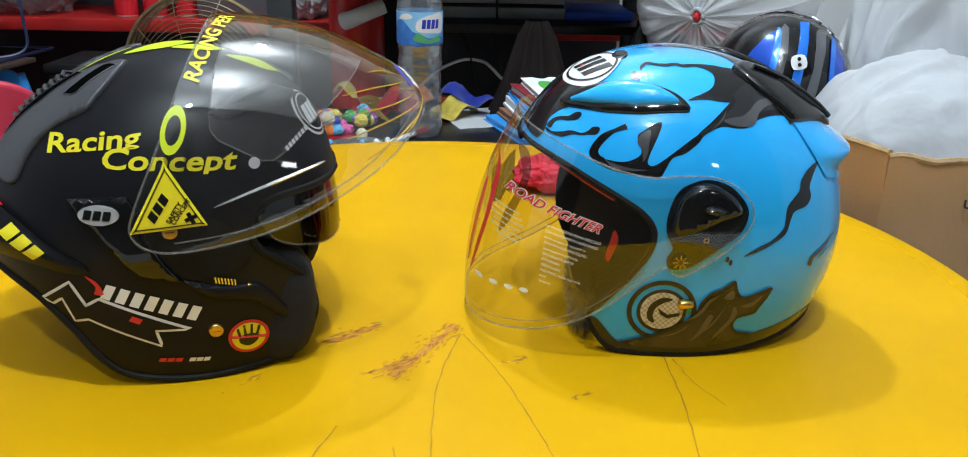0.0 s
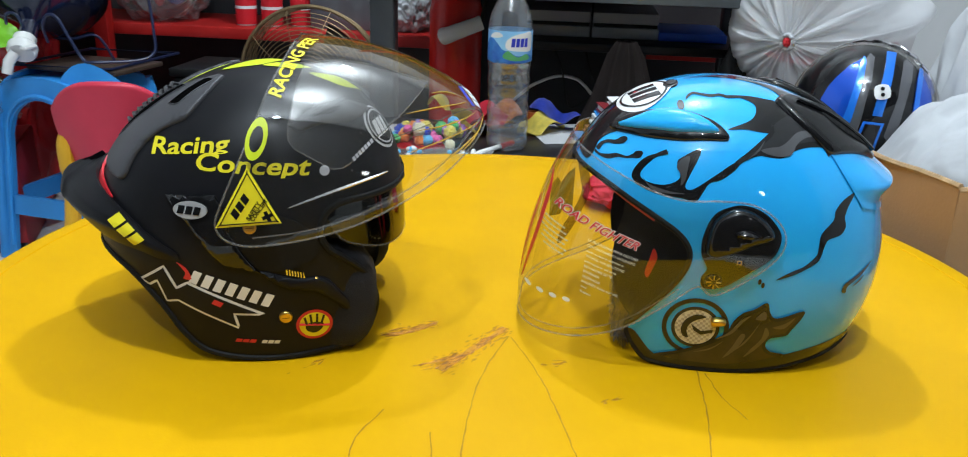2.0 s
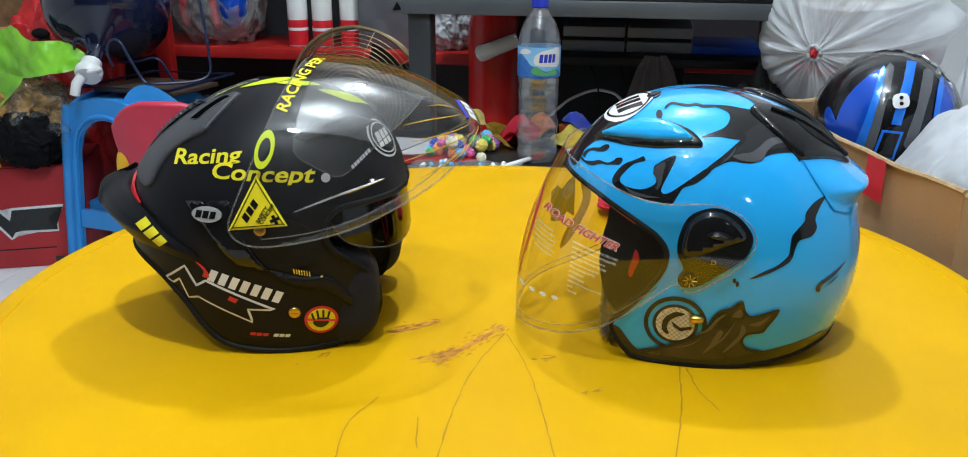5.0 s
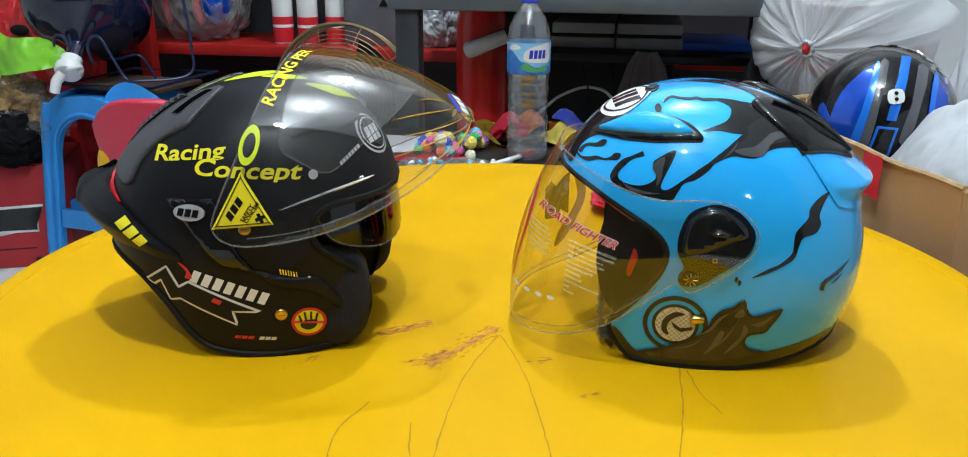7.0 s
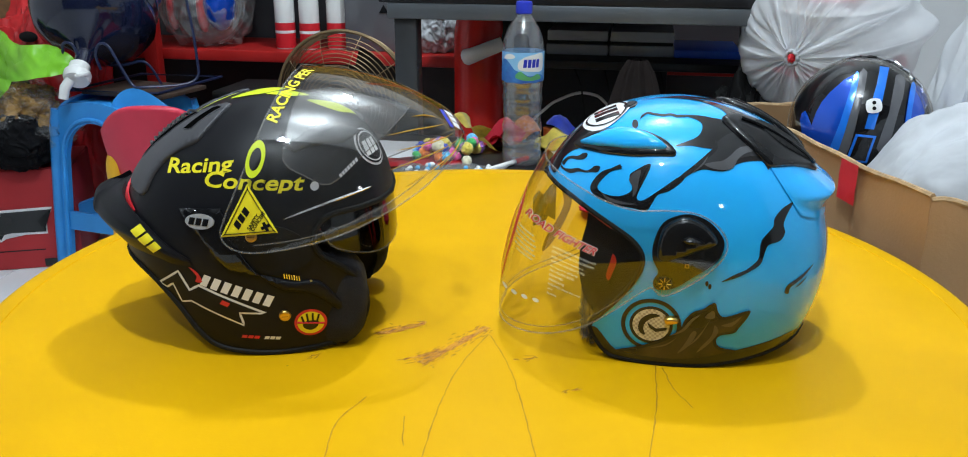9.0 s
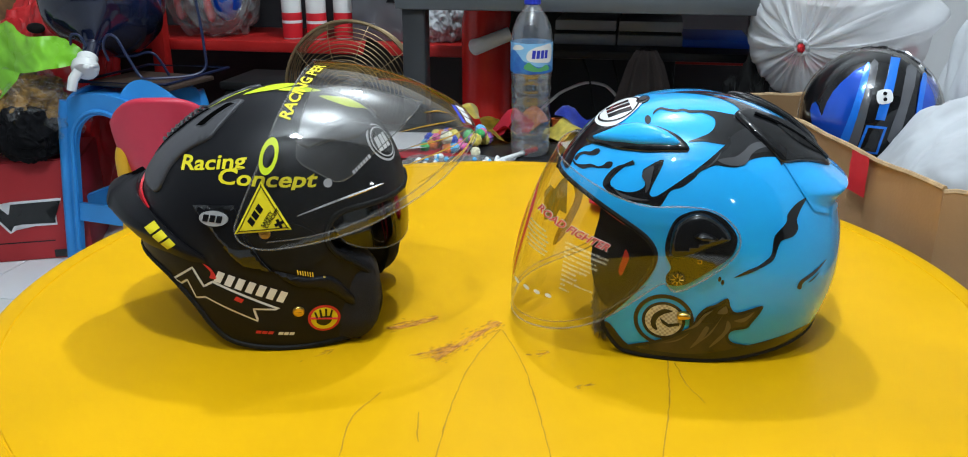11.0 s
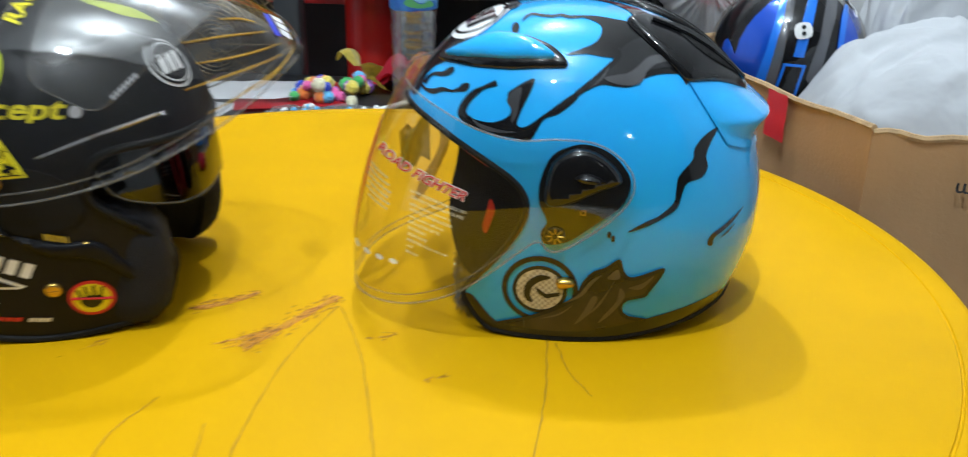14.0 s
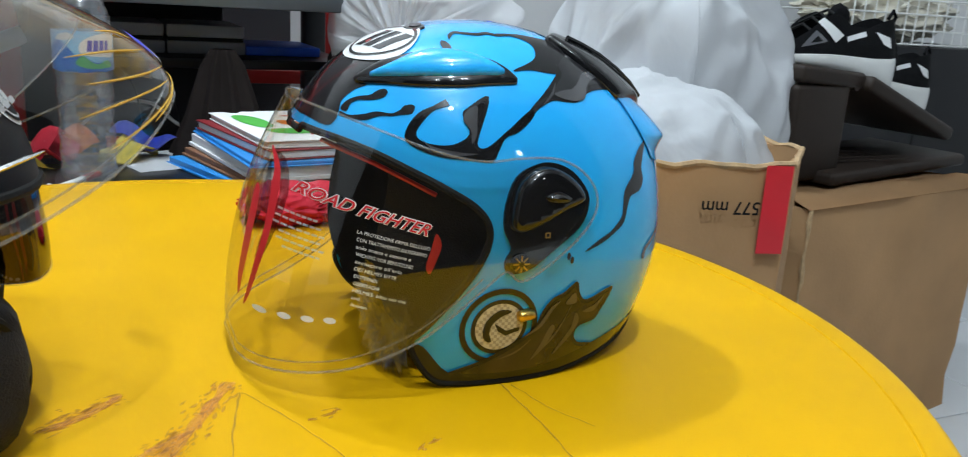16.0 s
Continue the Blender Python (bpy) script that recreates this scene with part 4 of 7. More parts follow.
# round emblem on the jaw
EX, EZ = -0.029, 0.047
for r0, r1 in ((0.0245, 0.0285), (0.0175, 0.0205)):
    part("emblem_ring", ring_mesh(EX, EZ, r0, r1, BD, 1, 0.0008), M_INK, blue, "black emblem ring")
disc = part("emblem", patch(BD, circle(EX, EZ, 0.0176, 40), 0.0006, 1, 0.004), M_CHECK, blue, "cream and taupe chequered round emblem")
for i in range(-7, 8):
    for j in range(-7, 8):
        if (i + j) % 2 == 0 and math.hypot(i, j) < 7.2:
            q = 0.00115
            part("check", patch(BD, [(EX + i * 2 * q - q, EZ + j * 2 * q - q), (EX + i * 2 * q + q, EZ + j * 2 * q - q), (EX + i * 2 * q + q, EZ + j * 2 * q + q), (EX + i * 2 * q - q, EZ + j * 2 * q + q)], 0.0008, 1, 0.004), M_CHECKDARK, disc)
part("crescent", patch(BD, curved(mm((-17, 45), (-20, 54), (-29, 60), (-37, 58), (-30, 55), (-24, 50), (-22, 43), (-24, 36), (-19, 38)), 4), 0.0010, 1, 0.003), M_INK, disc)
part("stroke", patch(BD, mm((-25, 50), (-34, 44), (-44, 46), (-44, 43), (-34, 40), (-28, 44)), 0.0010, 1, 0.003), M_INK, disc)
g = part("animal_graphic", patch(BD, wolf, 0.0014, 1, 0.004), M_INK, blue, "black and brown swirling smoke graphic")
part("shading", patch(BD, inset(wolf, 0.003), 0.0017, 1, 0.004), M_SMOKEBROWN, g)
for pts in (((-48, 38), (-58, 46), (-66, 58), (-74, 63), (-68, 56), (-60, 44)), ((-64, 26), (-73, 35), (-79, 47), (-84, 60), (-78, 47), (-70, 34)), ((-30, 22), (-44, 28), (-54, 36), (-44, 26)), ((-74, 20), (-84, 30), (-92, 44), (-88, 52), (-86, 40), (-78, 28)), ((-94, 52), (-104, 56), (-112, 62), (-104, 51)), ((-56, 18), (-66, 28), (-72, 42), (-68, 44), (-62, 30)), ((-78, 60), (-85, 68), (-87, 60))):
    part("curl", patch(BD, curved(mm(*pts), 4), 0.0020, 1, 0.003), M_CURL, g, "pale brown curl")
part("snap_stud", patch(BD, curved(mm((-42, 51), (-41, 57), (-46, 59), (-53, 58), (-54, 53), (-48, 51)), 4), 0.005, 1, 0.003, 0.004, 0.003), M_GOLD, blue, "brass snap stud")

# forehead badge and the two crown inlets
BADGE = (skin_point(BD, 56.5, 0.014), (0.10, -1, -0.02), (-0.52, -0.16, -0.83))
badge = part("badge", facing(BD, flat_poly([(x * (1 + 0.25 * z / 0.03), z) for x, z in circle(0, 0, 0.040, 48, 0.66)]), *BADGE, 0.0012), M_WHITEVINYL, blue, "white rounded forehead badge with dark blocks")
bm = bmesh.new()
ra = [bm.verts.new((0.0360 * math.cos(2 * math.pi * k / 48), 0.0360 * 0.63 * math.sin(2 * math.pi * k / 48), 0)) for k in range(48)]
rb = [bm.verts.new((0.0335 * math.cos(2 * math.pi * k / 48), 0.0335 * 0.61 * math.sin(2 * math.pi * k / 48), 0)) for k in range(48)]
for k in range(48):
    bm.faces.new((ra[k], ra[(k + 1) % 48], rb[(k + 1) % 48], rb[k]))
part("badge_line", facing(BD, bm, *BADGE, 0.0016), M_INK, badge)
part("badge_mark", facing(BD, slabs(3, 0.048, 0.024, 0.3, 0.3), *BADGE, 0.0016), M_INK, badge, "plain black slanted blocks")
part("badge_spot", facing(BD, flat_poly(circle(0.010, 0.006, 0.0022, 12)), *BADGE, 0.0018), M_REDVINYL, badge)
inlet = part("inlet", skin(BD, [(640, 12), (652, 2), (674, -4), (694, 4), (698, 14), (686, 24), (662, 26), (645, 21)], 0.0008, 0.003, 0.002, 0.003), M_GLOSSBLACK, blue, "small black oval inlet", sharp=0)
part("grille", skin(BD, [(656, 12), (672, 4), (688, 8), (690, 14), (680, 20), (664, 20)], 0.0022, 0.003, 0.001), M_DARKGREY, inlet)

# ---- black open-face helmet ----
from mathutils.bvhtree import BVHTree

KC = (0.02, 0.112)
K_OUT = [(0.152, 0.134), (0.146, 0.17), (0.127, 0.205), (0.10, 0.226), (0.075, 0.239), (0.045, 0.2465), (0.02, 0.247), (-0.01, 0.242), (-0.04, 0.2300), (-0.067, 0.2130), (-0.096, 0.188), (-0.118, 0.155), (-0.126, 0.12),
         (-0.116, 0.07), (-0.097, 0.02), (-0.07, -0.04), (0.0, -0.08), (0.07, -0.07), (0.12, -0.03), (0.15, 0.06)]
KD = Dome(KC, K_OUT, 0.124, 2.5)
K_EDGE = curved([(0.158, 0.146), (0.13, 0.148), (0.10, 0.147), (0.086, 0.138), (0.082, 0.122), (0.088, 0.108), (0.102, 0.096), (0.118, 0.078), (0.127, 0.050), (0.123, 0.026), (0.110, 0.010), (0.05, 0.003), (0.012, 0.004),
                 (-0.020, 0.011), (-0.038, 0.028), (-0.055, 0.054), (-0.078, 0.080), (-0.104, 0.094), (-0.13, 0.098)], 5, False)
K_POLY = K_EDGE + [(-0.3, 0.098), (-0.3, 0.35), (0.3, 0.35), (0.3, 0.146)]
black = thing("open_face_helmet", "matt black open-face helmet with raised clear visor and yellow lettering", "helmet", pose(-0.20, 0.885, TZ, 0, 0, 13))
part("shell", shell(KD, K_POLY, thick=0.004), M_MATTBLACK, black)
part("edge_trim", tube(edge_loop(KD, K_EDGE, -0.0005), 0.0032, 8, True), M_RUBBER, black, "black rubber edge trim")
KL = Dome(KC, [(KC[0] + (x - KC[0]) * 0.91, KC[1] + (z - KC[1]) * 0.91) for x, z in K_OUT], 0.112, 2.5)
part("lining", shell(KL, K_POLY, 120, 60), M_FABRIC, black, "black padded cloth lining")
for sg in (1, -1):
    part("cheek_pad", blob(0.040, 0.026, 0.052, (0.088 if sg < 0 else 0.100, sg * 0.082, 0.052 if sg < 0 else 0.060), 28, 18, 0.05, 5, 1.0, 2.6), M_FABRIC, black, "bulging dark cloth cheek pad")
part("neck_roll", tube([KL.lift(x, z, s, -0.006) for s, row in ((-1, 1), (1, -1)) for x, z in curved(mm((60, 8), (14, 8), (-14, 18), (-34, 36), (-52, 60), (-78, 80)), 4, False)[::row]], 0.012, 10), M_FABRIC, black, "padded cloth neck roll")

# smoke sun visor
KSD = Dome(KC, [(KC[0] + (x - KC[0]) * 0.985, KC[1] + (z - KC[1]) * 0.985) for x, z in K_OUT], 0.117, 2.5)
S_EDGE = curved(mm((160, 94), (146, 94), (130, 98), (102, 110), (90, 126), (83, 148)), 6, False)
sun = part("sun_visor", shell(KSD, S_EDGE + mm((83, 156), (300, 156), (300, 94)), 260, 130), M_SMOKE, black, "dark smoke drop-down sun visor")
part("lip", tube(edge_loop(KSD, S_EDGE[::-1]), 0.001, 6), M_VISORRIM, sun)

# raised clear visor
KV_OUT = [(0.232, 0.205), (0.225, 0.218), (0.19, 0.236), (0.13, 0.262), (0.085, 0.270), (0.04, 0.270), (-0.04, 0.25), (-0.11, 0.2), (-0.14, 0.11), (-0.1, 0.02), (0.0, -0.05), (0.1, -0.03), (0.18, 0.05), (0.225, 0.14)]
KVD = Dome(KC, KV_OUT, 0.137, 2.5)
KV_EDGE = curved([(0.236, 0.200), (0.224, 0.196), (0.189, 0.171), (0.156, 0.153), (0.114, 0.135), (0.071, 0.124), (0.029, 0.119), (0.008, 0.124), (0.000, 0.136), (0.005, 0.154), (0.027, 0.203), (0.041, 0.238), (0.053, 0.262), (0.060, 0.275)], 6, False)
kvisor = part("visor", shell(KVD, KV_EDGE + [(0.060, 0.4), (0.4, 0.4), (0.4, 0.200)], 260, 130), M_VISORFILM, black, "clear raised visor with loose plastic film")
part("visor_edge", tube(edge_loop(KVD, KV_EDGE), 0.0009, 6), M_VISORLIP, kvisor)
part("visor_lip", tube([KVD.lift(x, z, -1, -0.001) for x, z in curved(mm((231, 205), (217, 203), (186, 179), (154, 160), (112, 142), (70, 131), (29, 126)), 6, False)], 0.0007, 6), M_VISORLIP, kvisor)
lens = dense(mm((64, 245), (70, 260), (96, 262), (122, 258), (150, 250), (175, 241), (152, 222), (129, 204), (109, 186), (102, 182), (94, 182), (64, 198), (59, 205), (59, 216)), 4)
pin = part("inner_lens", patch(KVD, lens, -0.003, -1, 0.005), M_PINLOCK, kvisor, "clear anti-fog insert, pale haze for its reflection")
part("lens_edge", tube([KVD.lift(x, z, -1, -0.0025) for x, z in lens], 0.0006, 5, True), M_VISORLIP, pin)
part("lens_stud", patch(KVD, circle(0.088, 0.181, 0.004, 18), 0.002, -1, 0.003, 0.003), M_STUD, kvisor, "round translucent lens stud")
part("lens_mark", on_dome(KVD, finer(slabs(7, 0.022, 0.0032, 0.2, 0.25), 0.004), 0.119, 0.196, 42, -1, 0.0008), M_STUD, kvisor, "row of small grey blocks")
for a, b, c in (((176, 232), (188, 231), (200, 227)), ((154, 220), (180, 222), (208, 221)), ((163, 207), (190, 209), (217, 212)), ((156, 191), (185, 198), (219, 205)), ((170, 174), (196, 186), (222, 200)), ((200, 185), (214, 194), (226, 206))):
    part("film_crease", tube([KVD.lift(x, z, -1, 0.001) for x, z in curved(mm(a, b, c), 5, False)], lambda t: 0.0002 + 0.0006 * math.sin(math.pi * min(1, t)), 5), M_FILM, kvisor, "amber crease in the protective film")
part("gasket", tube([KVD.lift(x, z, -1, -0.006) for x, z in curved(mm((58, 150), (85, 160), (108, 168), (140, 178)), 5, False)], lambda t: 0.0008 + 0.0026 * math.sin(math.pi * t) ** 0.5 if 0 < t < 1 else 0.0008, 6, flat=0.5), M_SILVER, kvisor, "clear visor gasket strip")

# stickers on the visor
tri = mm((0, 135), (27, 184), (53, 139))
tag = part("warning_triangle", patch(KVD, tri, 0.0008, -1, 0.004), M_YELLOWVINYL, kvisor, "yellow triangular sticker with black edge")
part("border", tube([KVD.lift(x, z, -1, 0.0012) for x, z in inset([((a[0] + (b[0] - a[0]) * k / 12), (a[1] + (b[1] - a[1]) * k / 12)) for a, b in zip(tri, tri[1:] + tri[:1]) for k in range(12)], 0.0022)], 0.00045, 5, True), M_INK, tag)
part("mark", on_dome(KVD, slabs(3, 0.0215, 0.0066, 0.3, 0.2), 0.0210, 0.1535, 56, -1, 0.0012), M_INK, tag, "plain dark blocks")
part("lettering", on_dome(KVD, finer(word("SAFETY", 0.0175, 0.0034, 0, 0.03), 0.004), 0.0310, 0.1495, 56, -1, 0.0012), M_INK, tag, "black lettering")
part("lettering", on_dome(KVD, finer(word("CONCEPT", 0.0215, 0.0034, 0, 0.03), 0.004), 0.0355, 0.1500, 54, -1, 0.0012), M_INK, tag)
part("cross", on_dome(KVD, flat_poly([(-0.0015, -0.0045), (0.0015, -0.0045), (0.0015, -0.0015), (0.0045, -0.0015), (0.0045, 0.0015), (0.0015, 0.0015), (0.0015, 0.0045), (-0.0015, 0.0045), (-0.0015, 0.0015), (-0.0045, 0.0015), (-0.0045, -0.0015), (-0.0015, -0.0015)]), 0.0420, 0.1448, 24, -1, 0.0012), M_INK, tag)
part("ring_sticker", ring_mesh(0.0345, 0.205, 0.0050, 0.0082, KVD, -1, 0.0010, 40, 2.0, -16), M_NEON, kvisor, "neon yellow oval ring sticker")
s0, s1 = KVD.lift(0.049, 0.237, -1, 0), KVD.lift(0.070, 0.2695, -1, 0)
part("lettering", facing(KVD, finer(text_mesh("RACING PER", 0.0155, 0.1, 0.0004), 0.006), (s0 + s1) / 2 + Vector((0.001, 0.006, 0.0)), s1 - s0, (-0.05, 0.72, -0.70), 0.0012), M_YELLOWVINYL, kvisor, "yellow visor lettering")
cam_mark = part("corner_sticker", facing(KVD, slabs(3, 0.022, 0.011, 0.2, 0.2), KVD.lift(0.217, 0.220, -1, 0), (-0.30, 0.25, -0.9), (-0.5, 0.80, -0.35), 0.0012), M_WHITEVINYL, kvisor, "white and blue visor tip sticker")
part("block", facing(KVD, flat_poly([(-0.011, -0.013), (0.011, -0.013), (0.011, -0.007), (-0.011, -0.007)]), KVD.lift(0.217, 0.220, -1, 0), (-0.30, 0.25, -0.9), (-0.5, 0.80, -0.35), 0.0012), M_BLUEVINYL, cam_mark)

# lettering on the shell
part("lettering", on_dome(KD, finer(word("Racing", 0.066, 0.0122, 0.25, 0.022, 0.35), 0.006), -0.0225, 0.1945, 6, -1, 0.0008), M_YELLOWVINYL, black, "yellow slanted lettering")
part("lettering", on_dome(KD, finer(word("Concept", 0.092, 0.0140, 0.25, 0.022, 0.5), 0.006), 0.0295, 0.1815, -3, -1, 0.0008), M_YELLOWVINYL, black, "yellow slanted lettering")
for k in range(7):
    part("maker_block", on_dome(KD, finer(slabs(1, 0.0088, 0.0125, 0.15, 0.22), 0.006), -0.022 + 0.0098 * k, 0.0850 - 0.0035 * k, -20, -1, 0.0008), M_WHITEVINYL, black, "plain white slanted block")
part("flag_mark", patch(KD, curved(mm((-38, 99), (-30, 94), (-26, 84), (-33, 84), (-31, 90)), 3), 0.0008, -1, 0.003), M_REDVINYL, black, "small red flag mark")
big = part("maker_mark", on_dome(KD, finer(flat_poly(jag(0.098, 0.027, 0.0013, 0.35), 0.005), 0.005), -0.020, 0.0640, -26, -1, 0.0006), M_WHITEVINYL, black, "white-edged jagged black mark")
part("fill", on_dome(KD, finer(flat_poly(jag(0.098, 0.027, -0.0009, 0.35), 0.005), 0.005), -0.020, 0.0640, -26, -1, 0.0011), M_MATTBLACK, big)
part("spot", on_dome(KD, finer(slabs(1, 0.008, 0.005, 0.2, 0), 0.006), -0.006, 0.0620, -26, -1, 0.0016), M_REDVINYL, big)
part("model_mark", on_dome(KD, finer(slabs(3, 0.018, 0.0036, 0.4, 0.15), 0.006), 0.015, 0.0235, -5, -1, 0.0008), M_REDVINYL, black, "small red and white blocks")
part("model_mark", on_dome(KD, finer(slabs(3, 0.016, 0.0036, 0.4, 0.15), 0.006), 0.036, 0.0215, -5, -1, 0.0008), M_WHITEVINYL, black)
stop = part("round_sticker", patch(KD, circle(0.0735, 0.0365, 0.0155, 36), 0.0008, -1, 0.004), M_REDVINYL, black, "round yellow no-touch sticker with red ring")
part("disc", patch(KD, circle(0.0735, 0.0365, 0.0128, 32), 0.0011, -1, 0.004), M_YELLOWVINYL, stop)
part("symbol", patch(KD, curved(mm((67, 31), (73, 28), (79, 31), (81, 37), (77, 39), (70, 39), (66, 36)), 4), 0.0013, -1, 0.003), M_INK, stop)
for x0, x1, z1 in ((0.067, 0.0655, 0.045), (0.0712, 0.0705, 0.0475), (0.0755, 0.0762, 0.0475), (0.0795, 0.0818, 0.0455)):
    part("symbol_bar", tube([KD.lift(x0, 0.038, -1, 0.0012), KD.lift(x1, z1, -1, 0.0012)], 0.0011, 6), M_INK, stop)
part("bar", tube([KD.lift(0.061, 0.0385, -1, 0.0016), KD.lift(0.086, 0.0345, -1, 0.0016)], 0.0011, 6), M_REDVINYL, stop)
for x, z in ((0.077, 0.078), (0.050, 0.047), (0.025, 0.131)):
    sc = part("screw", patch(KD, circle(x, z, 0.0058, 20), 0.0022, -1, 0.003, 0.003, 0.002), M_GOLD, black, "brass screw head")
    part("screw_slot", tube([KD.lift(x - 0.003, z, -1, 0.0026), KD.lift(x + 0.003, z, -1, 0.0026)], 0.0006, 5), M_INK, sc)

# side plate, oval badge, spring and lever
plate = part("side_plate", patch(KD, dense(mm((-43, 156), (-2, 158), (6, 146), (8, 128), (20, 106), (31, 91), (2, 98), (-8, 108), (-24, 132)), 5), 0.0035, -1, 0.004, 0.003, 0.0014), M_GLOSSBLACK, black, "glossy black pivot side plate")
part("oval_badge", patch(KD, circle(-0.0205, 0.1455, 0.0135, 30, 0.52), 0.0062, -1, 0.003, 0.003), M_SILVERPAINT, plate, "silver oval badge")
part("oval_mark", on_dome(KD, slabs(3, 0.019, 0.0065, 0.25, 0.2), -0.0205, 0.1455, -4, -1, 0.0068), M_INK, plate)
hinge = part("pivot_base", patch(KD, curved(mm((-2, 122), (20, 140), (50, 140), (72, 128), (80, 108), (66, 96), (40, 92), (18, 104)), 4), 0.0015, -1, 0.005, 0.001), M_RUBBER, black, "black visor pivot base plate")
for k in range(7):
    part("spring_coil", tube([KD.lift(0.053 + 0.0022 * k, 0.0945 - 0.0006 * k, -1, 0.0052), KD.lift(0.0535 + 0.0022 * k, 0.0895 - 0.0006 * k, -1, 0.0052)], 0.0006, 5), M_SILVER, hinge)
part("jaw_line", patch(KD, curved(mm((31, 92), (60, 84), (84, 82), (100, 62), (114, 40), (112, 30), (94, 54), (76, 70), (50, 76)), 4), 0.003, -1, 0.004, 0.003, 0.004), M_MATTBLACK, black, "raised black jaw panel")

# brow vent under the visor
for sg in (-1, 1):
    bv = part("brow_vent", patch(KD, dense(mm((56, 210), (76, 221), (98, 223), (122, 210), (108, 207), (83, 209), (66, 205)), 4), 0.0035, sg, 0.004, 0.003, 0.0015), M_FAIRING, black, "satin grey brow vent" if sg < 0 else "", sharp=0)
    part("vent_slot", patch(KD, dense(mm((72, 213), (84, 217), (98, 218), (90, 213)), 4), 0.0050, sg, 0.004), M_OPENING, bv)

# top vents and neon slashes
for sg in (-1, 1):
    tv = part("top_vent", skin(KD, [(1001, 39), (1081, 34), (1180, 26), (1256, 22), (1307, 20), (1349, 22), (1398, 25), (1427, 27), (1479, 33), (1521, 38), (1549, 42), (1567, 58), (1556, 82), (1529, 88), (1477, 86), (1409, 82), (1330, 80), (1259, 80), (1158, 82), (1108, 76), (1064, 68), (1023, 55)], 0.0026, 0.004, 0.003, 0.0020, sg, 3), M_FAIRING, black, "satin dark grey top vent fairing" if sg < 0 else "", sharp=0)
    for pts in ([(1217, 58), (1190, 64), (1171, 65), (1030, 49), (1052, 43), (1074, 42)], [(1477, 36), (1440, 41), (1381, 41), (1315, 43), (1150, 38), (1170, 30), (1300, 26), (1400, 28)]):
        part("vent_slot", skin(KD, dense(pts, 5), 0.0040, 0.003, 0.0015, 0, sg, 1), M_OPENING, tv, sharp=0)
        part("slot_rim", tube([skin_point(KD, a / 10, sg * y / 1000, 0.0036) for a, y in dense(pts, 5)], 0.0006, 6, True), M_FAIRING, tv)
    for k in range(8):
        a = 125 + 2.6 * k
        part("vent_rib", tube([skin_point(KD, a, sg * 0.021, 0.003), skin_point(KD, a + 0.6, sg * 0.012, 0.006), skin_point(KD, a + 1.4, sg * 0.005, 0.004)], 0.0016, 6), M_DARKGREY, tv)
for pts in ([(1215, 4), (1150, 4), (1065, -4), (1015, -14), (1060, -14), (1130, -8)], [(1025, 17), (960, -4), (880, -20), (810, -18), (840, 2), (898, 18)], [(868, 19), (829, 4), (755, -5), (700, -4), (730, 10), (765, 19)], [(695, 21), (631, -4), (560, -30), (480, -41), (520, -10), (576, 15)]):
    part("neon_slash", skin(KD, pts, 0.0008, 0.004, 0, 0, -1, 3), M_NEON, black, "neon yellow slash graphic")

# front badge seen through the visor
KB = (KD.drop(Vector((0.30, -0.05, 0.235)), (-0.86, 0.1, -0.20)), (0.25, 0.9, 0.0), (-0.72, 0.55, -0.42))
fb = part("badge", facing(KD, flat_poly(circle(0, 0, 0.029, 36, 0.72)), *KB, 0.0010), M_WHITEVINYL, black, "white ringed oval front badge")
part("badge_field", facing(KD, flat_poly(circle(0, 0, 0.0265, 36, 0.70)), *KB, 0.0014), M_MATTBLACK, fb)
bm = bmesh.new()
ra = [bm.verts.new((0.0240 * math.cos(2 * math.pi * k / 40), 0.0240 * 0.69 * math.sin(2 * math.pi * k / 40), 0)) for k in range(40)]
rb = [bm.verts.new((0.0222 * math.cos(2 * math.pi * k / 40), 0.0222 * 0.68 * math.sin(2 * math.pi * k / 40), 0)) for k in range(40)]
for k in range(40):
    bm.faces.new((ra[k], ra[(k + 1) % 40], rb[(k + 1) % 40], rb[k]))
part("badge_line", facing(KD, bm, *KB, 0.0018), M_WHITEVINYL, fb)
part("badge_mark", facing(KD, slabs(3, 0.034, 0.015, 0.3, 0.2), *KB, 0.0018), M_WHITEVINYL, fb, "plain white slanted blocks")

# rear spoiler
bm = wing(KD, mm((-119, 160), (-118, 158), (-111, 154), (-98, 149), (-80, 139), (-60, 123), (-36, 107)), mm((-126, 104), (-122, 104), (-112, 108), (-92, 108), (-71, 106), (-52, 101), (-34, 100)),
                     lambda s, t: 0.0015 + max(0.0, 1 - t) ** 1.15 * float(np.interp(s, (0, 0.14, 0.36, 0.56, 0.82, 1), (0.010, 0.017, 0.036, 0.037, 0.015, 0))), 26, 48, 0.004)
tree = BVHTree.FromBMesh(bm)
part("spoiler", bm, M_MATTBLACK, black, "matt black rear spoiler lip", sharp=50)
bm = finer(slabs(3, 0.032, 0.0115, 0.25, 0.2), 0.004)
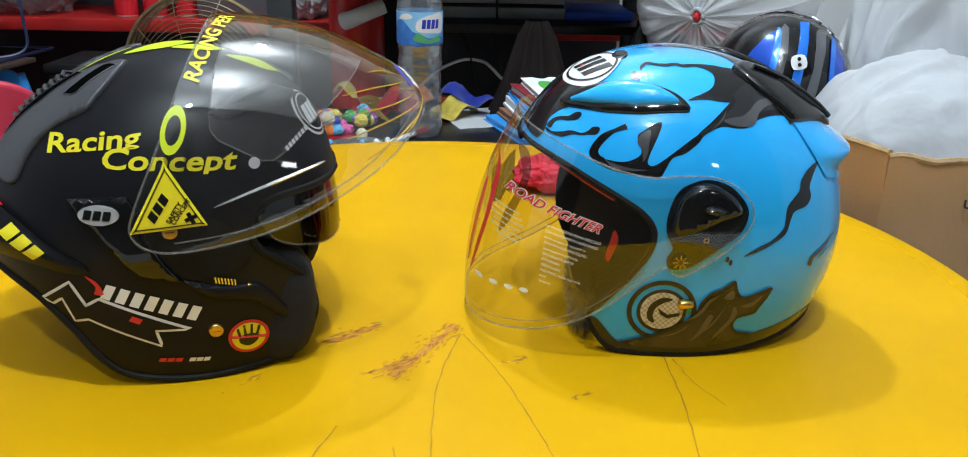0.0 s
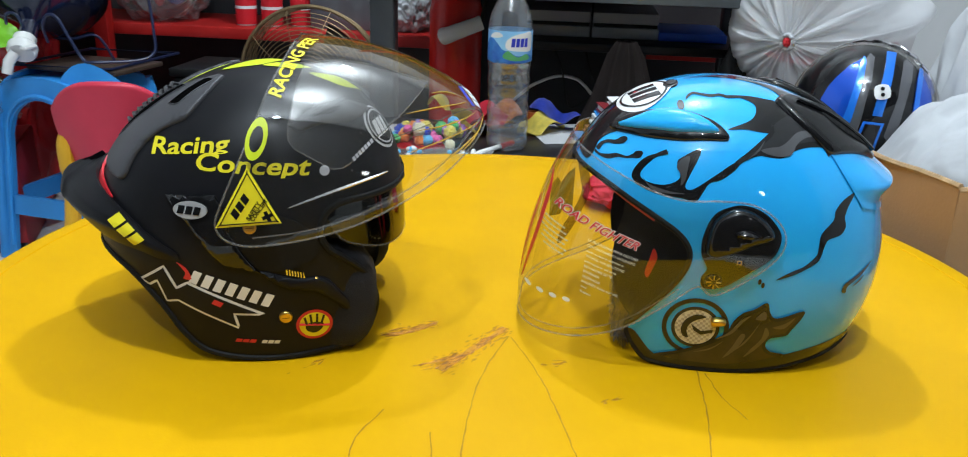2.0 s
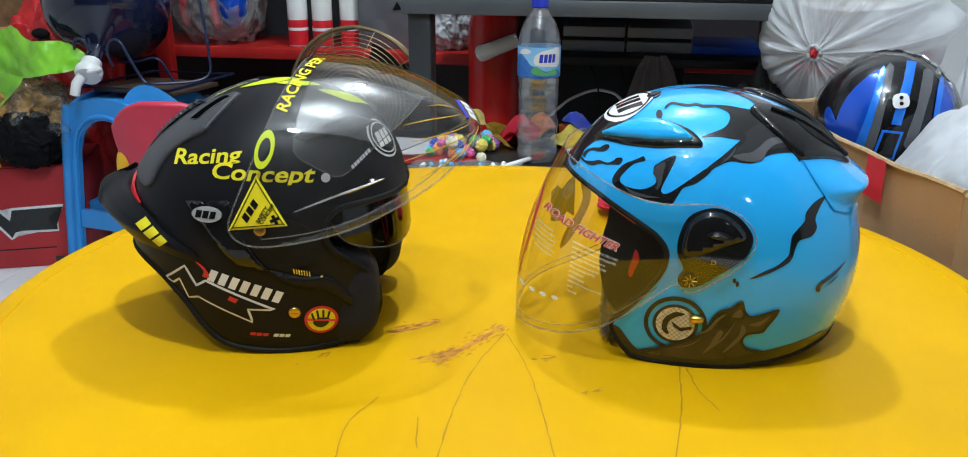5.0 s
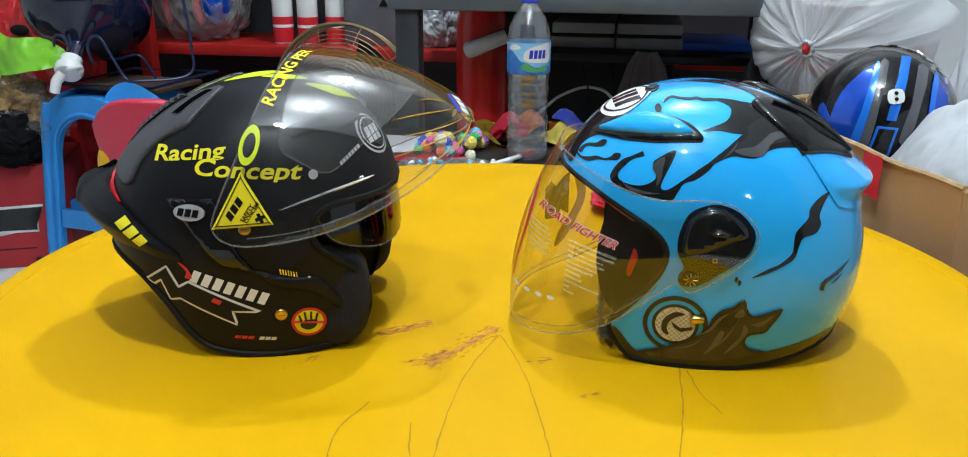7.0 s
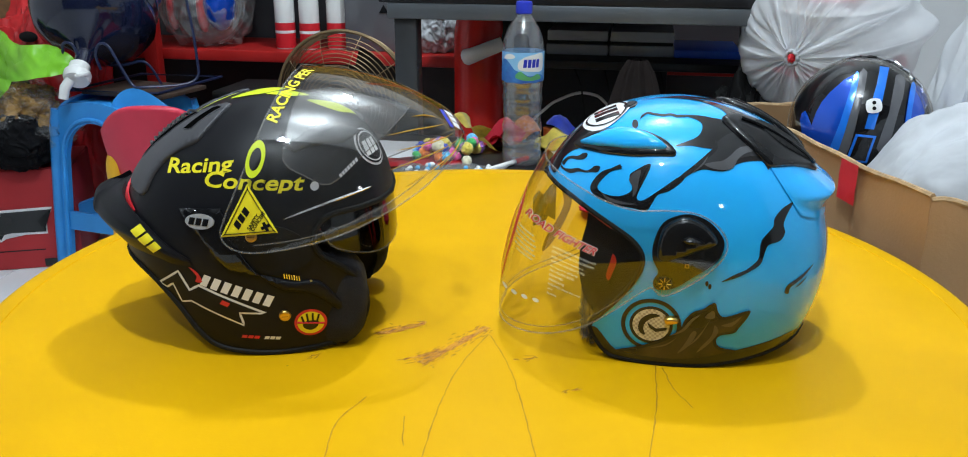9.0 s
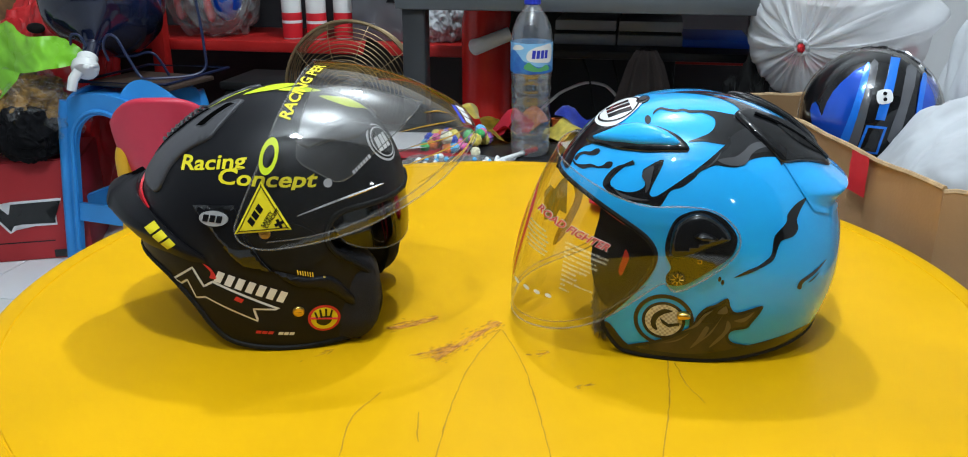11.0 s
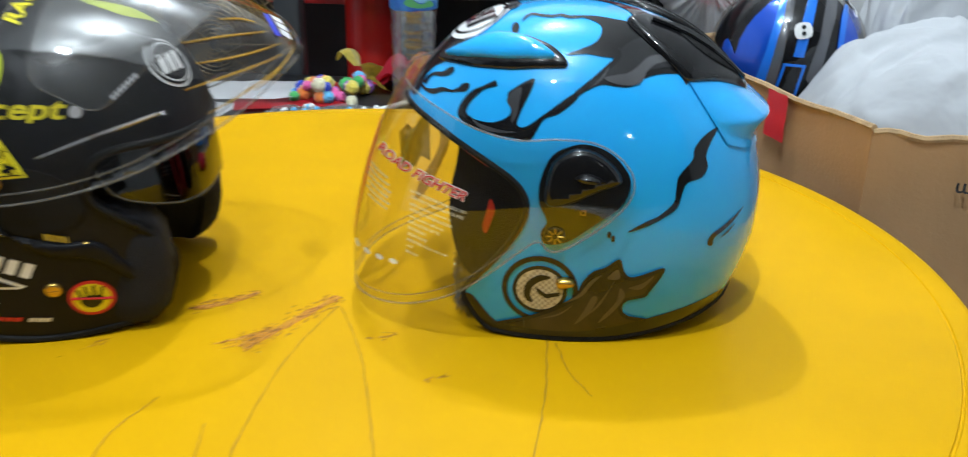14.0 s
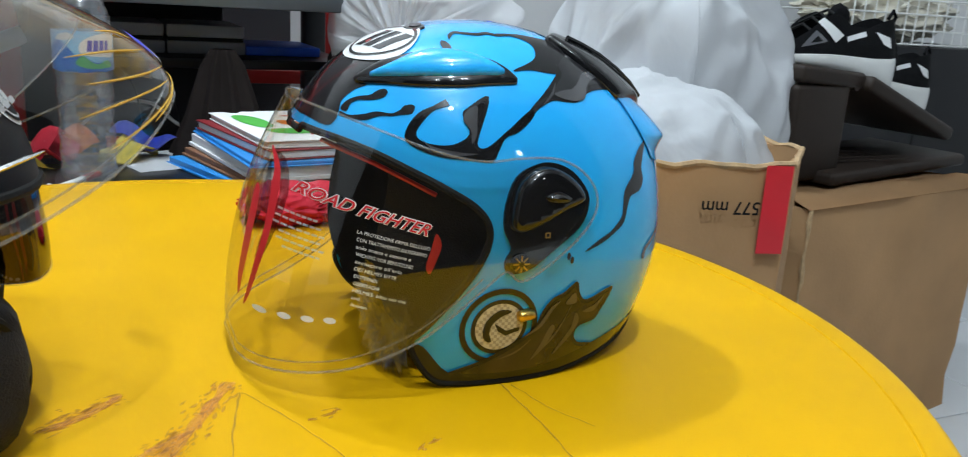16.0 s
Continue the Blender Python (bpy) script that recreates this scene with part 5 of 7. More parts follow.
for v in bm.verts:
    a = radians(-42)
    x, z = -0.0770 + v.co.x * math.cos(a) - v.co.y * math.sin(a), 0.1240 + v.co.x * math.sin(a) + v.co.y * math.cos(a)
    h = tree.ray_cast(Vector((x, -0.4, z)), Vector((0, 1, 0)))[0]
    v.co = (h if h else Vector((x, -KD.side(x, z) - 0.004, z))) + Vector((-0.0004, -0.0012, 0))
part("maker_mark", bm, M_YELLOWVINYL, black, "plain yellow slanted blocks")
# no gap under the spoiler: added red strips show the chair's colour there
for sg in (-1, 1):
    part("red_stripe", patch(KD, curved(mm((-120, 178), (-113, 172), (-111, 160), (-92, 146), (-104, 146), (-117, 158)), 4), 0.003, sg, 0.004, 0.002), M_REDVINYL, black, "red strip standing in for the chair seen through the gap")


# ---- marks on the table ----
def ribbon(points, width, z, bm=None):
    out = bm or bmesh.new()
    p = spline([(x, y, 0) for x, y in points], 10)
    row = []
    for i, q in enumerate(p):
        t = (p[min(i + 1, len(p) - 1)] - p[max(i - 1, 0)]).normalized()
        w = width * (0.6 + 0.6 * noise.noise(q * 60))
        n = Vector((-t.y, t.x, 0)) * w / 2
        j = Vector((noise.noise(q * 90), noise.noise(q * 90 + Vector((5, 0, 0))), 0)) * 0.0012
        row.append((out.verts.new(q + n + j + Vector((0, 0, z))), out.verts.new(q - n + j + Vector((0, 0, z)))))
    for (a, b), (c, d) in zip(row, row[1:]):
        out.faces.new((a, b, d, c))
    return out


def table_mark(name, bm, material, label):
    bmesh.ops.translate(bm, vec=(-TX, -TY, 0), verts=bm.verts)
    return part(name, bm, material, table, label)


for pts in ([(0.062, 0.871), (0.047, 0.792), (0.045, 0.718), (0.049, 0.645), (0.052, 0.58)], [(0.065, 0.869), (0.096, 0.802), (0.122, 0.721), (0.144, 0.638), (0.15, 0.58)], [(-0.024, 0.722), (-0.036, 0.674), (-0.026, 0.616)],
            [(0.019, 0.696), (0.03, 0.651)], [(0.236, 0.843), (0.237, 0.755), (0.231, 0.667), (0.228, 0.60)], [(0.243, 0.831), (0.254, 0.788), (0.27, 0.759)]):
    table_mark("pencil_line", ribbon(pts, 0.0017, TZ + 0.0005), M_PENCIL, "faint brown pencil line")
random.seed(5)
SMEARS = (((0.008, 0.793), (0.058, 0.886), 0.018, 120), ((-0.056, 0.850), (-0.010, 0.886), 0.012, 70), ((0.096, 0.818), (0.122, 0.829), 0.006, 12), ((-0.012, 0.798), (0.024, 0.828), 0.010, 40), ((-0.115, 0.760), (-0.095, 0.800), 0.008, 8), ((0.150, 0.760), (0.165, 0.775), 0.006, 6))
for (ax, ay), (bx, by), wide, count in SMEARS:
    bm = bmesh.new()
    L = Vector((bx - ax, by - ay, 0))
    n = Vector((-L.y, L.x, 0)).normalized()
    for _ in range(count):
        c = Vector((ax, ay, 0)) + L * random.random() + n * random.gauss(0, wide / 2.4)
        d = (L.normalized() + n * random.gauss(0, 0.25)).normalized() * random.uniform(0.001, 0.007)
        m = Vector((-d.y, d.x, 0)).normalized() * random.uniform(0.0003, 0.0016)
        z = Vector((0, 0, TZ + 0.0004))
        bm.faces.new([bm.verts.new(c + q + z) for q in (-d, -d * 0.3 - m, d * 0.4 - m * 0.7, d, d * 0.2 + m * 0.8, -d * 0.5 + m)])
    table_mark("scuff", bm, M_SCRATCH, "rusty orange scuff")
for pts, w in (([(0.008, 0.793), (0.024, 0.822), (0.045, 0.862), (0.058, 0.888)], 0.012), ([(-0.053, 0.853), (-0.030, 0.864), (-0.012, 0.886)], 0.008), ([(-0.01, 0.80), (0.01, 0.812), (0.022, 0.826)], 0.006)):
    table_mark("smear", ribbon(pts, w, TZ + 0.0007), M_SMEAR, "faint orange smear")

# ---- large cardboard box with bagged helmets ----
def wall_strip(path, z0, z1, thick, droop=0.0, seed=0.0):
    bm = bmesh.new()
    n = len(path)
    rows = []
    for i, q in enumerate(path):
        t = Vector(path[min(i + 1, n - 1)]) - Vector(path[max(i - 1, 0)])
        nrm = Vector((-t.y, t.x, 0)).normalized()
        top = z1 + droop * noise.noise(Vector((i * 0.35, seed, 0)))
        q = Vector((q[0], q[1], 0))
        col = [q + Vector((0, 0, z0 + (top - z0) * k / 8)) + nrm * 0.006 * noise.noise(Vector((i * 0.3, k * 0.5, seed))) for k in range(9)]
        rows.append([bm.verts.new(c) for c in col] + [bm.verts.new(c + nrm * thick) for c in reversed(col)])
    m = len(rows[0])
    for p, q in zip(rows, rows[1:]):
        for k in range(m):
            bm.faces.new((p[k], p[(k + 1) % m], q[(k + 1) % m], q[k]))
    bm.faces.new(rows[0][::-1])
    bm.faces.new(rows[-1])
    return bm


def between(a, b, n):
    return [(a[0] + (b[0] - a[0]) * k / n, a[1] + (b[1] - a[1]) * k / n, 0) for k in range(n + 1)]


box = thing("cardboard_box", "large open brown cardboard box full of bagged helmets", "box", (0, 0, 0))
BOX = [(0.395, 1.83), (0.585, 1.215), (0.790, 1.160), (0.905, 1.270), (0.930, 1.50), (0.75, 2.0), (0.395, 1.83)]
front = None
for a, b in zip(BOX, BOX[1:]):
    w = part("side", wall_strip(between(a, b, 16), 0.0, 0.578, 0.006, 0.006, a[0]), M_CARD, box)
    part("torn_edge", tube([(x, y, 0.579 + 0.006 * noise.noise(Vector((i * 0.35, a[0], 0)))) for i, (x, y, _) in enumerate(between(a, b, 16))], 0.0042, 6), M_CARDEDGE, w)
    if a == BOX[1]:
        front = w
part("bottom", rbox(0.36, 0.50, 0.008, (0.70, 1.56, 0.006), 0.002), M_CARD, box)


def on_side(a, b, f, z, flat, out=0.004):
    """Stands a flat mesh (x right, y up) on the outer face of a box side."""
    t = (Vector((*b, 0)) - Vector((*a, 0))).normalized()
    n = Vector((t.y, -t.x, 0))
    o = Vector((*a, 0)) + t * f + n * out
    for v in flat.verts:
        v.co = o + t * v.co.x + Vector((0, 0, z + v.co.y)) + n * v.co.z
    return flat


def tape(w, h):
    bm = bmesh.new()
    g = [[bm.verts.new((w * (i / 4 - 0.5) + 0.002 * noise.noise(Vector((j, 3, i))), h * (j / 6 - 0.5), 0.003 + 0.002 * noise.noise(Vector((i * 0.7, j * 0.7, 1))))) for j in range(7)] for i in range(5)]
    for i in range(4):
        for j in range(6):
            bm.faces.new((g[i][j], g[i + 1][j], g[i + 1][j + 1], g[i][j + 1]))
    return bm


part("tape", on_side(BOX[0], BOX[1], 0.455, 0.550, tape(0.050, 0.062), 0.008), M_REDVINYL, box, "strip of red tape")
part("tape", on_side(BOX[1], BOX[2], 0.188, 0.524, tape(0.036, 0.115), 0.008), M_REDVINYL, box, "strip of red tape")
txt = text_mesh("577 mm", 0.024, 0, 0.0003)
bmesh.ops.rotate(txt, cent=(0, 0, 0), matrix=Matrix.Rotation(math.pi, 3, "Z"), verts=txt.verts)
part("print", on_side(BOX[1], BOX[2], 0.130, 0.526, txt, 0.0085), M_INK, box, "black upside-down print")
arrow = flat_poly(mm((-3, -10), (3, -10), (3, 4), (8, 4), (0, 14), (-8, 4), (-3, 4)), 0.005)
part("arrow_print", on_side(BOX[2], BOX[3], 0.030, 0.545, arrow, 0.0085), M_INK, box)


def white_bag(c, size, seed, amp, fold, turn, square, label):
    bm = wrinkled(c, size, seed, amp, 2.4, fold, square)
    tree = BVHTree.FromBMesh(bm)
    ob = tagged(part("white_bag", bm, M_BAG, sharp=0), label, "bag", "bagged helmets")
    d = Vector((math.cos(radians(turn)), math.sin(radians(turn)), 0))
    pts = []
    for k in range(40):
        h = tree.ray_cast(Vector((c[0], c[1], c[2] + size[2] * (-0.9 + 1.8 * k / 39))) + d * 0.8, -d)[0]
        if h:
            pts.append(h + d * 0.0006)
    part("seam", tube(pts, 0.0016, 6), M_BAG, ob, "stitched white seam")
    return ob


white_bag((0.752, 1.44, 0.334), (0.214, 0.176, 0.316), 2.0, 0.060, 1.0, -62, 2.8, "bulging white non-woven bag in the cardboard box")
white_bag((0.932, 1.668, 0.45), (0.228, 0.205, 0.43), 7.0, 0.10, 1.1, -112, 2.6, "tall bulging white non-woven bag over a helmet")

# bag gathered at a red knot
knot = Vector((0.499, 1.905, 0.668))
tied = thing("tied_bag", "thin white bag tied at the front with a red knot", "bag", None, "bagged helmets")
axis = Vector((0.52, 0.80, 0.22)).normalized()
tied.matrix_basis = Matrix.Translation(knot) @ axis.to_track_quat("Z", "X").to_matrix().to_4x4()
prof = [(r * 1.27, h) for r, h in ((0.006, 0.0), (0.012, 0.003), (0.020, 0.006), (0.035, 0.010), (0.05, 0.014), (0.068, 0.020), (0.085, 0.028), (0.10, 0.040), (0.115, 0.055), (0.128, 0.075), (0.14, 0.10), (0.15, 0.14), (0.147, 0.19), (0.125, 0.24), (0.08, 0.28), (0.03, 0.30))]


def bag_point(a, u, lift=0.0):
    """A point of the gathered bag: a goes round the knot, u from the knot over the body."""
    k = u * (len(prof) - 1)
    i = min(int(k), len(prof) - 2)
    r, z = (prof[i][n] + (prof[i + 1][n] - prof[i][n]) * (k - i) for n in (0, 1))
    swell = 1 + 0.05 * noise.noise(Vector((math.cos(a) * 1.5, math.sin(a) * 1.5, z * 8)))
    body = min(1, z / 0.10)
    swell += body * (0.17 * math.exp(-((a - 1.45) / 0.13) ** 2) - 0.10 * math.exp(-((a + 1.0) / 0.5) ** 2))
    r0, r = r, r * swell
    near = min(1, r0 / 0.03) * math.exp(-max(0, z) * 8)
    fold = 0.0050 * (1 - 2.2 * abs(math.sin(9.5 * a + 1.0 * math.sin(3 * a) + 6 * r0))) + 0.0026 * (1 - 2 * abs(math.sin(15.5 * a + 0.7 * math.sin(5 * a))))
    drape = 0.013 * noise.noise(Vector((math.cos(a) * 2, math.sin(a) * 2, r0 * 12))) + 0.005 * noise.noise(Vector((math.cos(a) * 9, math.sin(a) * 9, r0 * 22)))
    return Vector((r * math.cos(a), r * math.sin(a), z + (fold + drape) * near - lift))


bm = bmesh.new()
turns, steps = 220, 46
rings = [[bm.verts.new(bag_point(2 * math.pi * k / turns - math.pi, n / steps)) for k in range(turns)] for n in range(steps + 1)]
for p, q in zip(rings, rings[1:]):
    for k in range(turns):
        bm.faces.new((p[k], q[k], q[(k + 1) % turns], p[(k + 1) % turns]))
bm.faces.new(rings[-1])
part("cloth", bm, M_BAGTHIN, tied, "thin pleated white cloth", sharp=0)
rng = random.Random(12)
for k in range(30):
    a, length, wide = 2 * math.pi * (k + rng.uniform(-0.35, 0.35)) / 30 - math.pi, rng.uniform(0.36, 0.80), rng.uniform(0.02, 0.075)
    bend = rng.uniform(-0.16, 0.16)
    bm = bmesh.new()
    rows = []
    for n in range(19):
        f = n / 18
        c, w = a + bend * f * f, wide * (1 - f) ** 0.6 + 0.004
        rows.append([bm.verts.new(bag_point(c + w * d, 0.02 + f * length, 0.0012 + 0.0016 * (1 - d * d))) for d in (-1, 0, 1)])
    for p, q in zip(rows, rows[1:]):
        for d in (0, 1):
            bm.faces.new((p[d], q[d], q[d + 1], p[d + 1]))
    part("pleat", bm, M_BAGTHIN, tied, sharp=0)
part("collar", tube([(0.0145 * math.cos(a), 0.0125 * math.sin(a), -0.002 + 0.0015 * math.sin(7 * a)) for a in np.linspace(0, 2 * math.pi, 36, endpoint=False)], 0.0042, 8, True), M_BAG, tied, "gathered white cloth round the knot")
part("knot", blob(0.010, 0.007, 0.007, (0, 0, -0.004), 20, 12, 0.35, 5), M_REDVINYL, tied, "small red knot")
load = part("load", blob(0.118, 0.135, 0.11, (0, 0.02, 0.155), 32, 20), M_SILVERPAINT, tied, "grey, white and red helmet showing through the cloth")
for lx, m, nm, label, width in ((-0.055, M_CHAIRRED, "red_band", "red stripe", 0.024), (-0.022, M_WHITEPLASTIC, "white_band", "thin white stripe", 0.010), (0.070, M_WHITEPLASTIC, "white_band", "thin white stripe", 0.014), (0.095, M_CHAIRRED, "red_band", "red stripe", 0.020)):
    w = math.sqrt(1 - (lx / 0.118) ** 2)
    part(nm, tube([(lx, 0.02 + 0.136 * w * math.cos(a), 0.155 + 0.111 * w * math.sin(a)) for a in np.linspace(0, 2 * math.pi, 40, endpoint=False)], width, 10, True, flat=0.3), m, load, label)

# blue helmet in the box
spare = thing("spare_helmet", "metallic blue and black helmet with grey stripes in the box", "helmet", pose(0.588, 1.665, 0.583, 0, 0, 0))
SD = Dome((0, 0), [(0.115 * math.cos(a), 0.118 * math.sin(a)) for a in np.linspace(0, 2 * math.pi, 24, endpoint=False)], 0.115, 2.1)
part("shell", shell(SD, [(-1, -0.2), (1, -0.2), (1, 1), (-1, 1)], 96, 48), M_GLOSSBLACK, spare)
SW = (Vector((0, -0.10, 0.02)), (1, 0.2, 0), (0.12, 0.93, -0.32))


def strip(x0, x1, z0, z1, lean=0.0, n=8):
    return [(x0 + lean * k / n, z0 + (z1 - z0) * k / n) for k in range(n + 1)] + [(x1 + lean * (n - k) / n, z1 + (z0 - z1) * k / n) for k in range(n + 1)]


# the narrow brighter strips paint in the highlight on the panels' facets
for nm, pts, m, off in (("blue_panel", ((-98, -15), (-88, 28), (-66, 60), (-28, 88), (-38, 42), (-50, 4), (-72, -50), (-85, -42)), M_METALBLUE, 0.0015), ("grey_stripe", ((-8, 90), (-23, 87), (-44, 12), (-58, -48), (-44, -54), (-30, -4)), M_GREYBAND, 0.0012),
                        ("grey_stripe", ((36, 84), (52, 78), (34, 12), (19, -40), (3, -38), (21, 18)), M_GREYBAND, 0.0012), ("blue_panel", ((62, 70), (90, 56), (78, 16), (58, -20), (44, -24), (50, 30)), M_METALBLUE, 0.0015),
                        ("blue_panel", ((-112, 20), (-104, 34), (-96, 10), (-88, -18), (-104, -22)), M_METALBLUE, 0.0015), ("blue_trim", ((-28, 86), (-22, 80), (-40, 10), (-58, -48), (-72, -50), (-52, 8)), M_BRIGHTBLUE, 0.0026), ("blue_trim", ((60, 70), (67, 67), (57, 22), (52, -20), (44, -24), (50, 30)), M_BRIGHTBLUE, 0.0026),
                        ("strap", ((12, 100), (27, 98), (8, 28), (-2, -8), (-16, -6), (-6, 34)), M_BRIGHTBLUE, 0.003), ("pocket", ((-29, -14), (2, -18), (-10, -60), (-43, -56)), M_BRIGHTBLUE, 0.0035)):
    g = part(nm, facing(SD, flat_poly(curved(mm(*pts), {"pocket": 1, "strap": 1, "blue_trim": 3}.get(nm, 2)), 0.006), *SW, off), m, spare, {"blue_panel": "metallic blue side panel", "grey_stripe": "grey lacquer stripe", "blue_trim": "lighter blue strip for the lit facet", "strap": "bright blue strap", "pocket": "black panel with a bright blue edge"}[nm])
part("pocket_field", facing(SD, flat_poly(mm((-26, -18), (-3, -21), (-13, -56), (-38, -53)), 0.006), *SW, 0.0042), M_INK, g)
bk = part("buckle", facing(SD, flat_poly(curved(mm((-12, 19), (-13, 38), (6, 40), (8, 21)), 3), 0.006), *SW, 0.006), M_WHITEVINYL, spare, "white buckle plate")
for z in (0.025, 0.034):
    part("slot", facing(SD, flat_poly(circle(-0.0025, z, 0.0030, 12)), *SW, 0.0075), M_INK, bk)
n_out = Vector((-0.44, -0.87, 0.19)).normalized()
n_up = (Vector((0, 0, 1)) - n_out * n_out.z).normalized()
n_side = n_up.cross(n_out)


def visor_point(az, el, r=0.1195):
    return (n_side * math.sin(az) + n_up * math.cos(az)) * r * math.cos(el) + n_out * r * math.sin(el)


bm = bmesh.new()
rows = [[bm.verts.new(visor_point(radians(-100 + 4 * k), radians(24 - 5 * n - 8 * (1 - math.cos(radians(-100 + 4 * k)))))) for k in range(51)] for n in range(13)]
for p, q in zip(rows, rows[1:]):
    for k in range(50):
        bm.faces.new((p[k], p[k + 1], q[k + 1], q[k]))
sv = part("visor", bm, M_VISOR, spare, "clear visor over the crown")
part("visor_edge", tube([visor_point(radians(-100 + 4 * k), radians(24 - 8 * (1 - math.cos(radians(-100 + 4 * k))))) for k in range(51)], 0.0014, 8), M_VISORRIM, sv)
# silver tube shaped like the bright reflection along the visor's top; no real trim
part("edge_trim", tube([visor_point(radians(-34 + 3 * k), radians(8 + 2 * math.sin(k * 1.3)), 0.1190) for k in range(31)], lambda f: 0.0015 + 0.0035 * math.sin(math.pi * f), 10, flat=0.5), M_SILVER, sv, "chrome strip standing in for the visor's highlight")

# ---- second carton, folding step, shoes ----
carton2 = thing("torn_carton", "closed brown carton with a torn, crumpled top edge", "box", (0, 0, 0))
C2 = [(1.005, 1.335), (1.565, 1.445), (1.49, 1.84), (0.93, 1.73)]
bm = bmesh.new()
lo, hi = [], []
outline = [p for a, b in zip(C2, C2[1:] + C2[:1]) for p in between(a, b, 14)[:-1]]
cols = []
for i, (x, y, _) in enumerate(outline):
    col = []
    for k in range(8):
        z = 0.47 * k / 7
        j = Vector((noise.noise(Vector((x * 9, y * 9, z * 9))), noise.noise(Vector((x * 9, y * 9, z * 9 + 7))), 0)) * 0.010
        col.append(bm.verts.new((x + j.x, y + j.y, z + (0.004 * noise.noise(Vector((x * 14, y * 14, 2))) if k == 7 else 0))))
    cols.append(col)
for i, c in enumerate(cols):
    d = cols[(i + 1) % len(cols)]
    for k in range(7):
        bm.faces.new((c[k], d[k], d[k + 1], c[k + 1]))
bm.faces.new([c[0] for c in reversed(cols)])
part("body", bm, M_CARD, carton2)
for (a, b, dz) in (((1.0, 1.33), (1.565, 1.44), 0.0), ((0.93, 1.72), (1.49, 1.85), 0.008)):
    bm = bmesh.new()
    g = []
    for i in range(15):
        f = i / 14
        x, y = a[0] + (b[0] - a[0]) * f, a[1] + (b[1] - a[1]) * f
        s = 1 if dz == 0 else -1
        g.append([bm.verts.new((x - 0.03 * s * k / 5 * 0.3, y + s * 0.19 * k / 5, 0.470 + dz + 0.010 * noise.noise(Vector((x * 12, k * 0.9, dz))) * min(1, k) + 0.010 * math.sin(k * 1.1))) for k in range(6)])
    for p, q in zip(g, g[1:]):
        for k in range(5):
            bm.faces.new((p[k], q[k], q[k + 1], p[k + 1]))
    r = bmesh.ops.solidify(bm, geom=bm.faces[:], thickness=0.004)
    part("flap", bm, M_CARD, carton2, "crumpled cardboard flap")
part("tear", tube([(1.004 + 0.006 * noise.noise(Vector((k * 0.6, 1, 1))), 1.331, 0.47 - 0.02 * k) for k in range(14)], lambda t: 0.003 + 0.0015 * math.sin(20 * t), 6), M_CARDEDGE, carton2, "torn cardboard edge")

step = thing("folding_step", "dark brown plastic folding step on the carton", "step stool", (0.032, 0, 0))
part("side_board", rbox(0.15, 0.028, 0.172, (1.115, 1.500, 0.566), 0.010, 3, rot=(0, 0, 10)), M_BROWNPLASTIC, step)
bm = rbox(0.325, 0.25, 0.028, (0, 0, 0), 0.009, 3, rot=(0, 19, 10))
bmesh.ops.translate(bm, vec=(1.354, 1.635, 0.604), verts=bm.verts)
part("top_board", bm, M_BROWNPLASTIC, step)
bm = rbox(0.185, 0.22, 0.030, (0, 0, 0), 0.008, 3, rot=(0, 4.5, 10))
bmesh.ops.translate(bm, vec=(1.118, 1.595, 0.664), verts=bm.verts)
part("top_cap", bm, M_BROWNPLASTIC, step)
bm = rbox(0.44, 0.22, 0.024, (0, 0, 0), 0.008, 3, rot=(0, -2, 10))
bmesh.ops.translate(bm, vec=(1.33, 1.60, 0.494), verts=bm.verts)
part("base_board", bm, M_BROWNPLASTIC, step)
for k in range(5):
    part("rib", rbox(0.34, 0.006, 0.005, (1.30, 1.53 + 0.03 * k, 0.506), 0.001, 1, rot=(0, 0, 0)), M_BROWNPLASTIC, step)
part("hinge", tube([(1.205, 1.50, 0.650), (1.180, 1.62, 0.650)], 0.010, 12), M_BROWNPLASTIC, step)


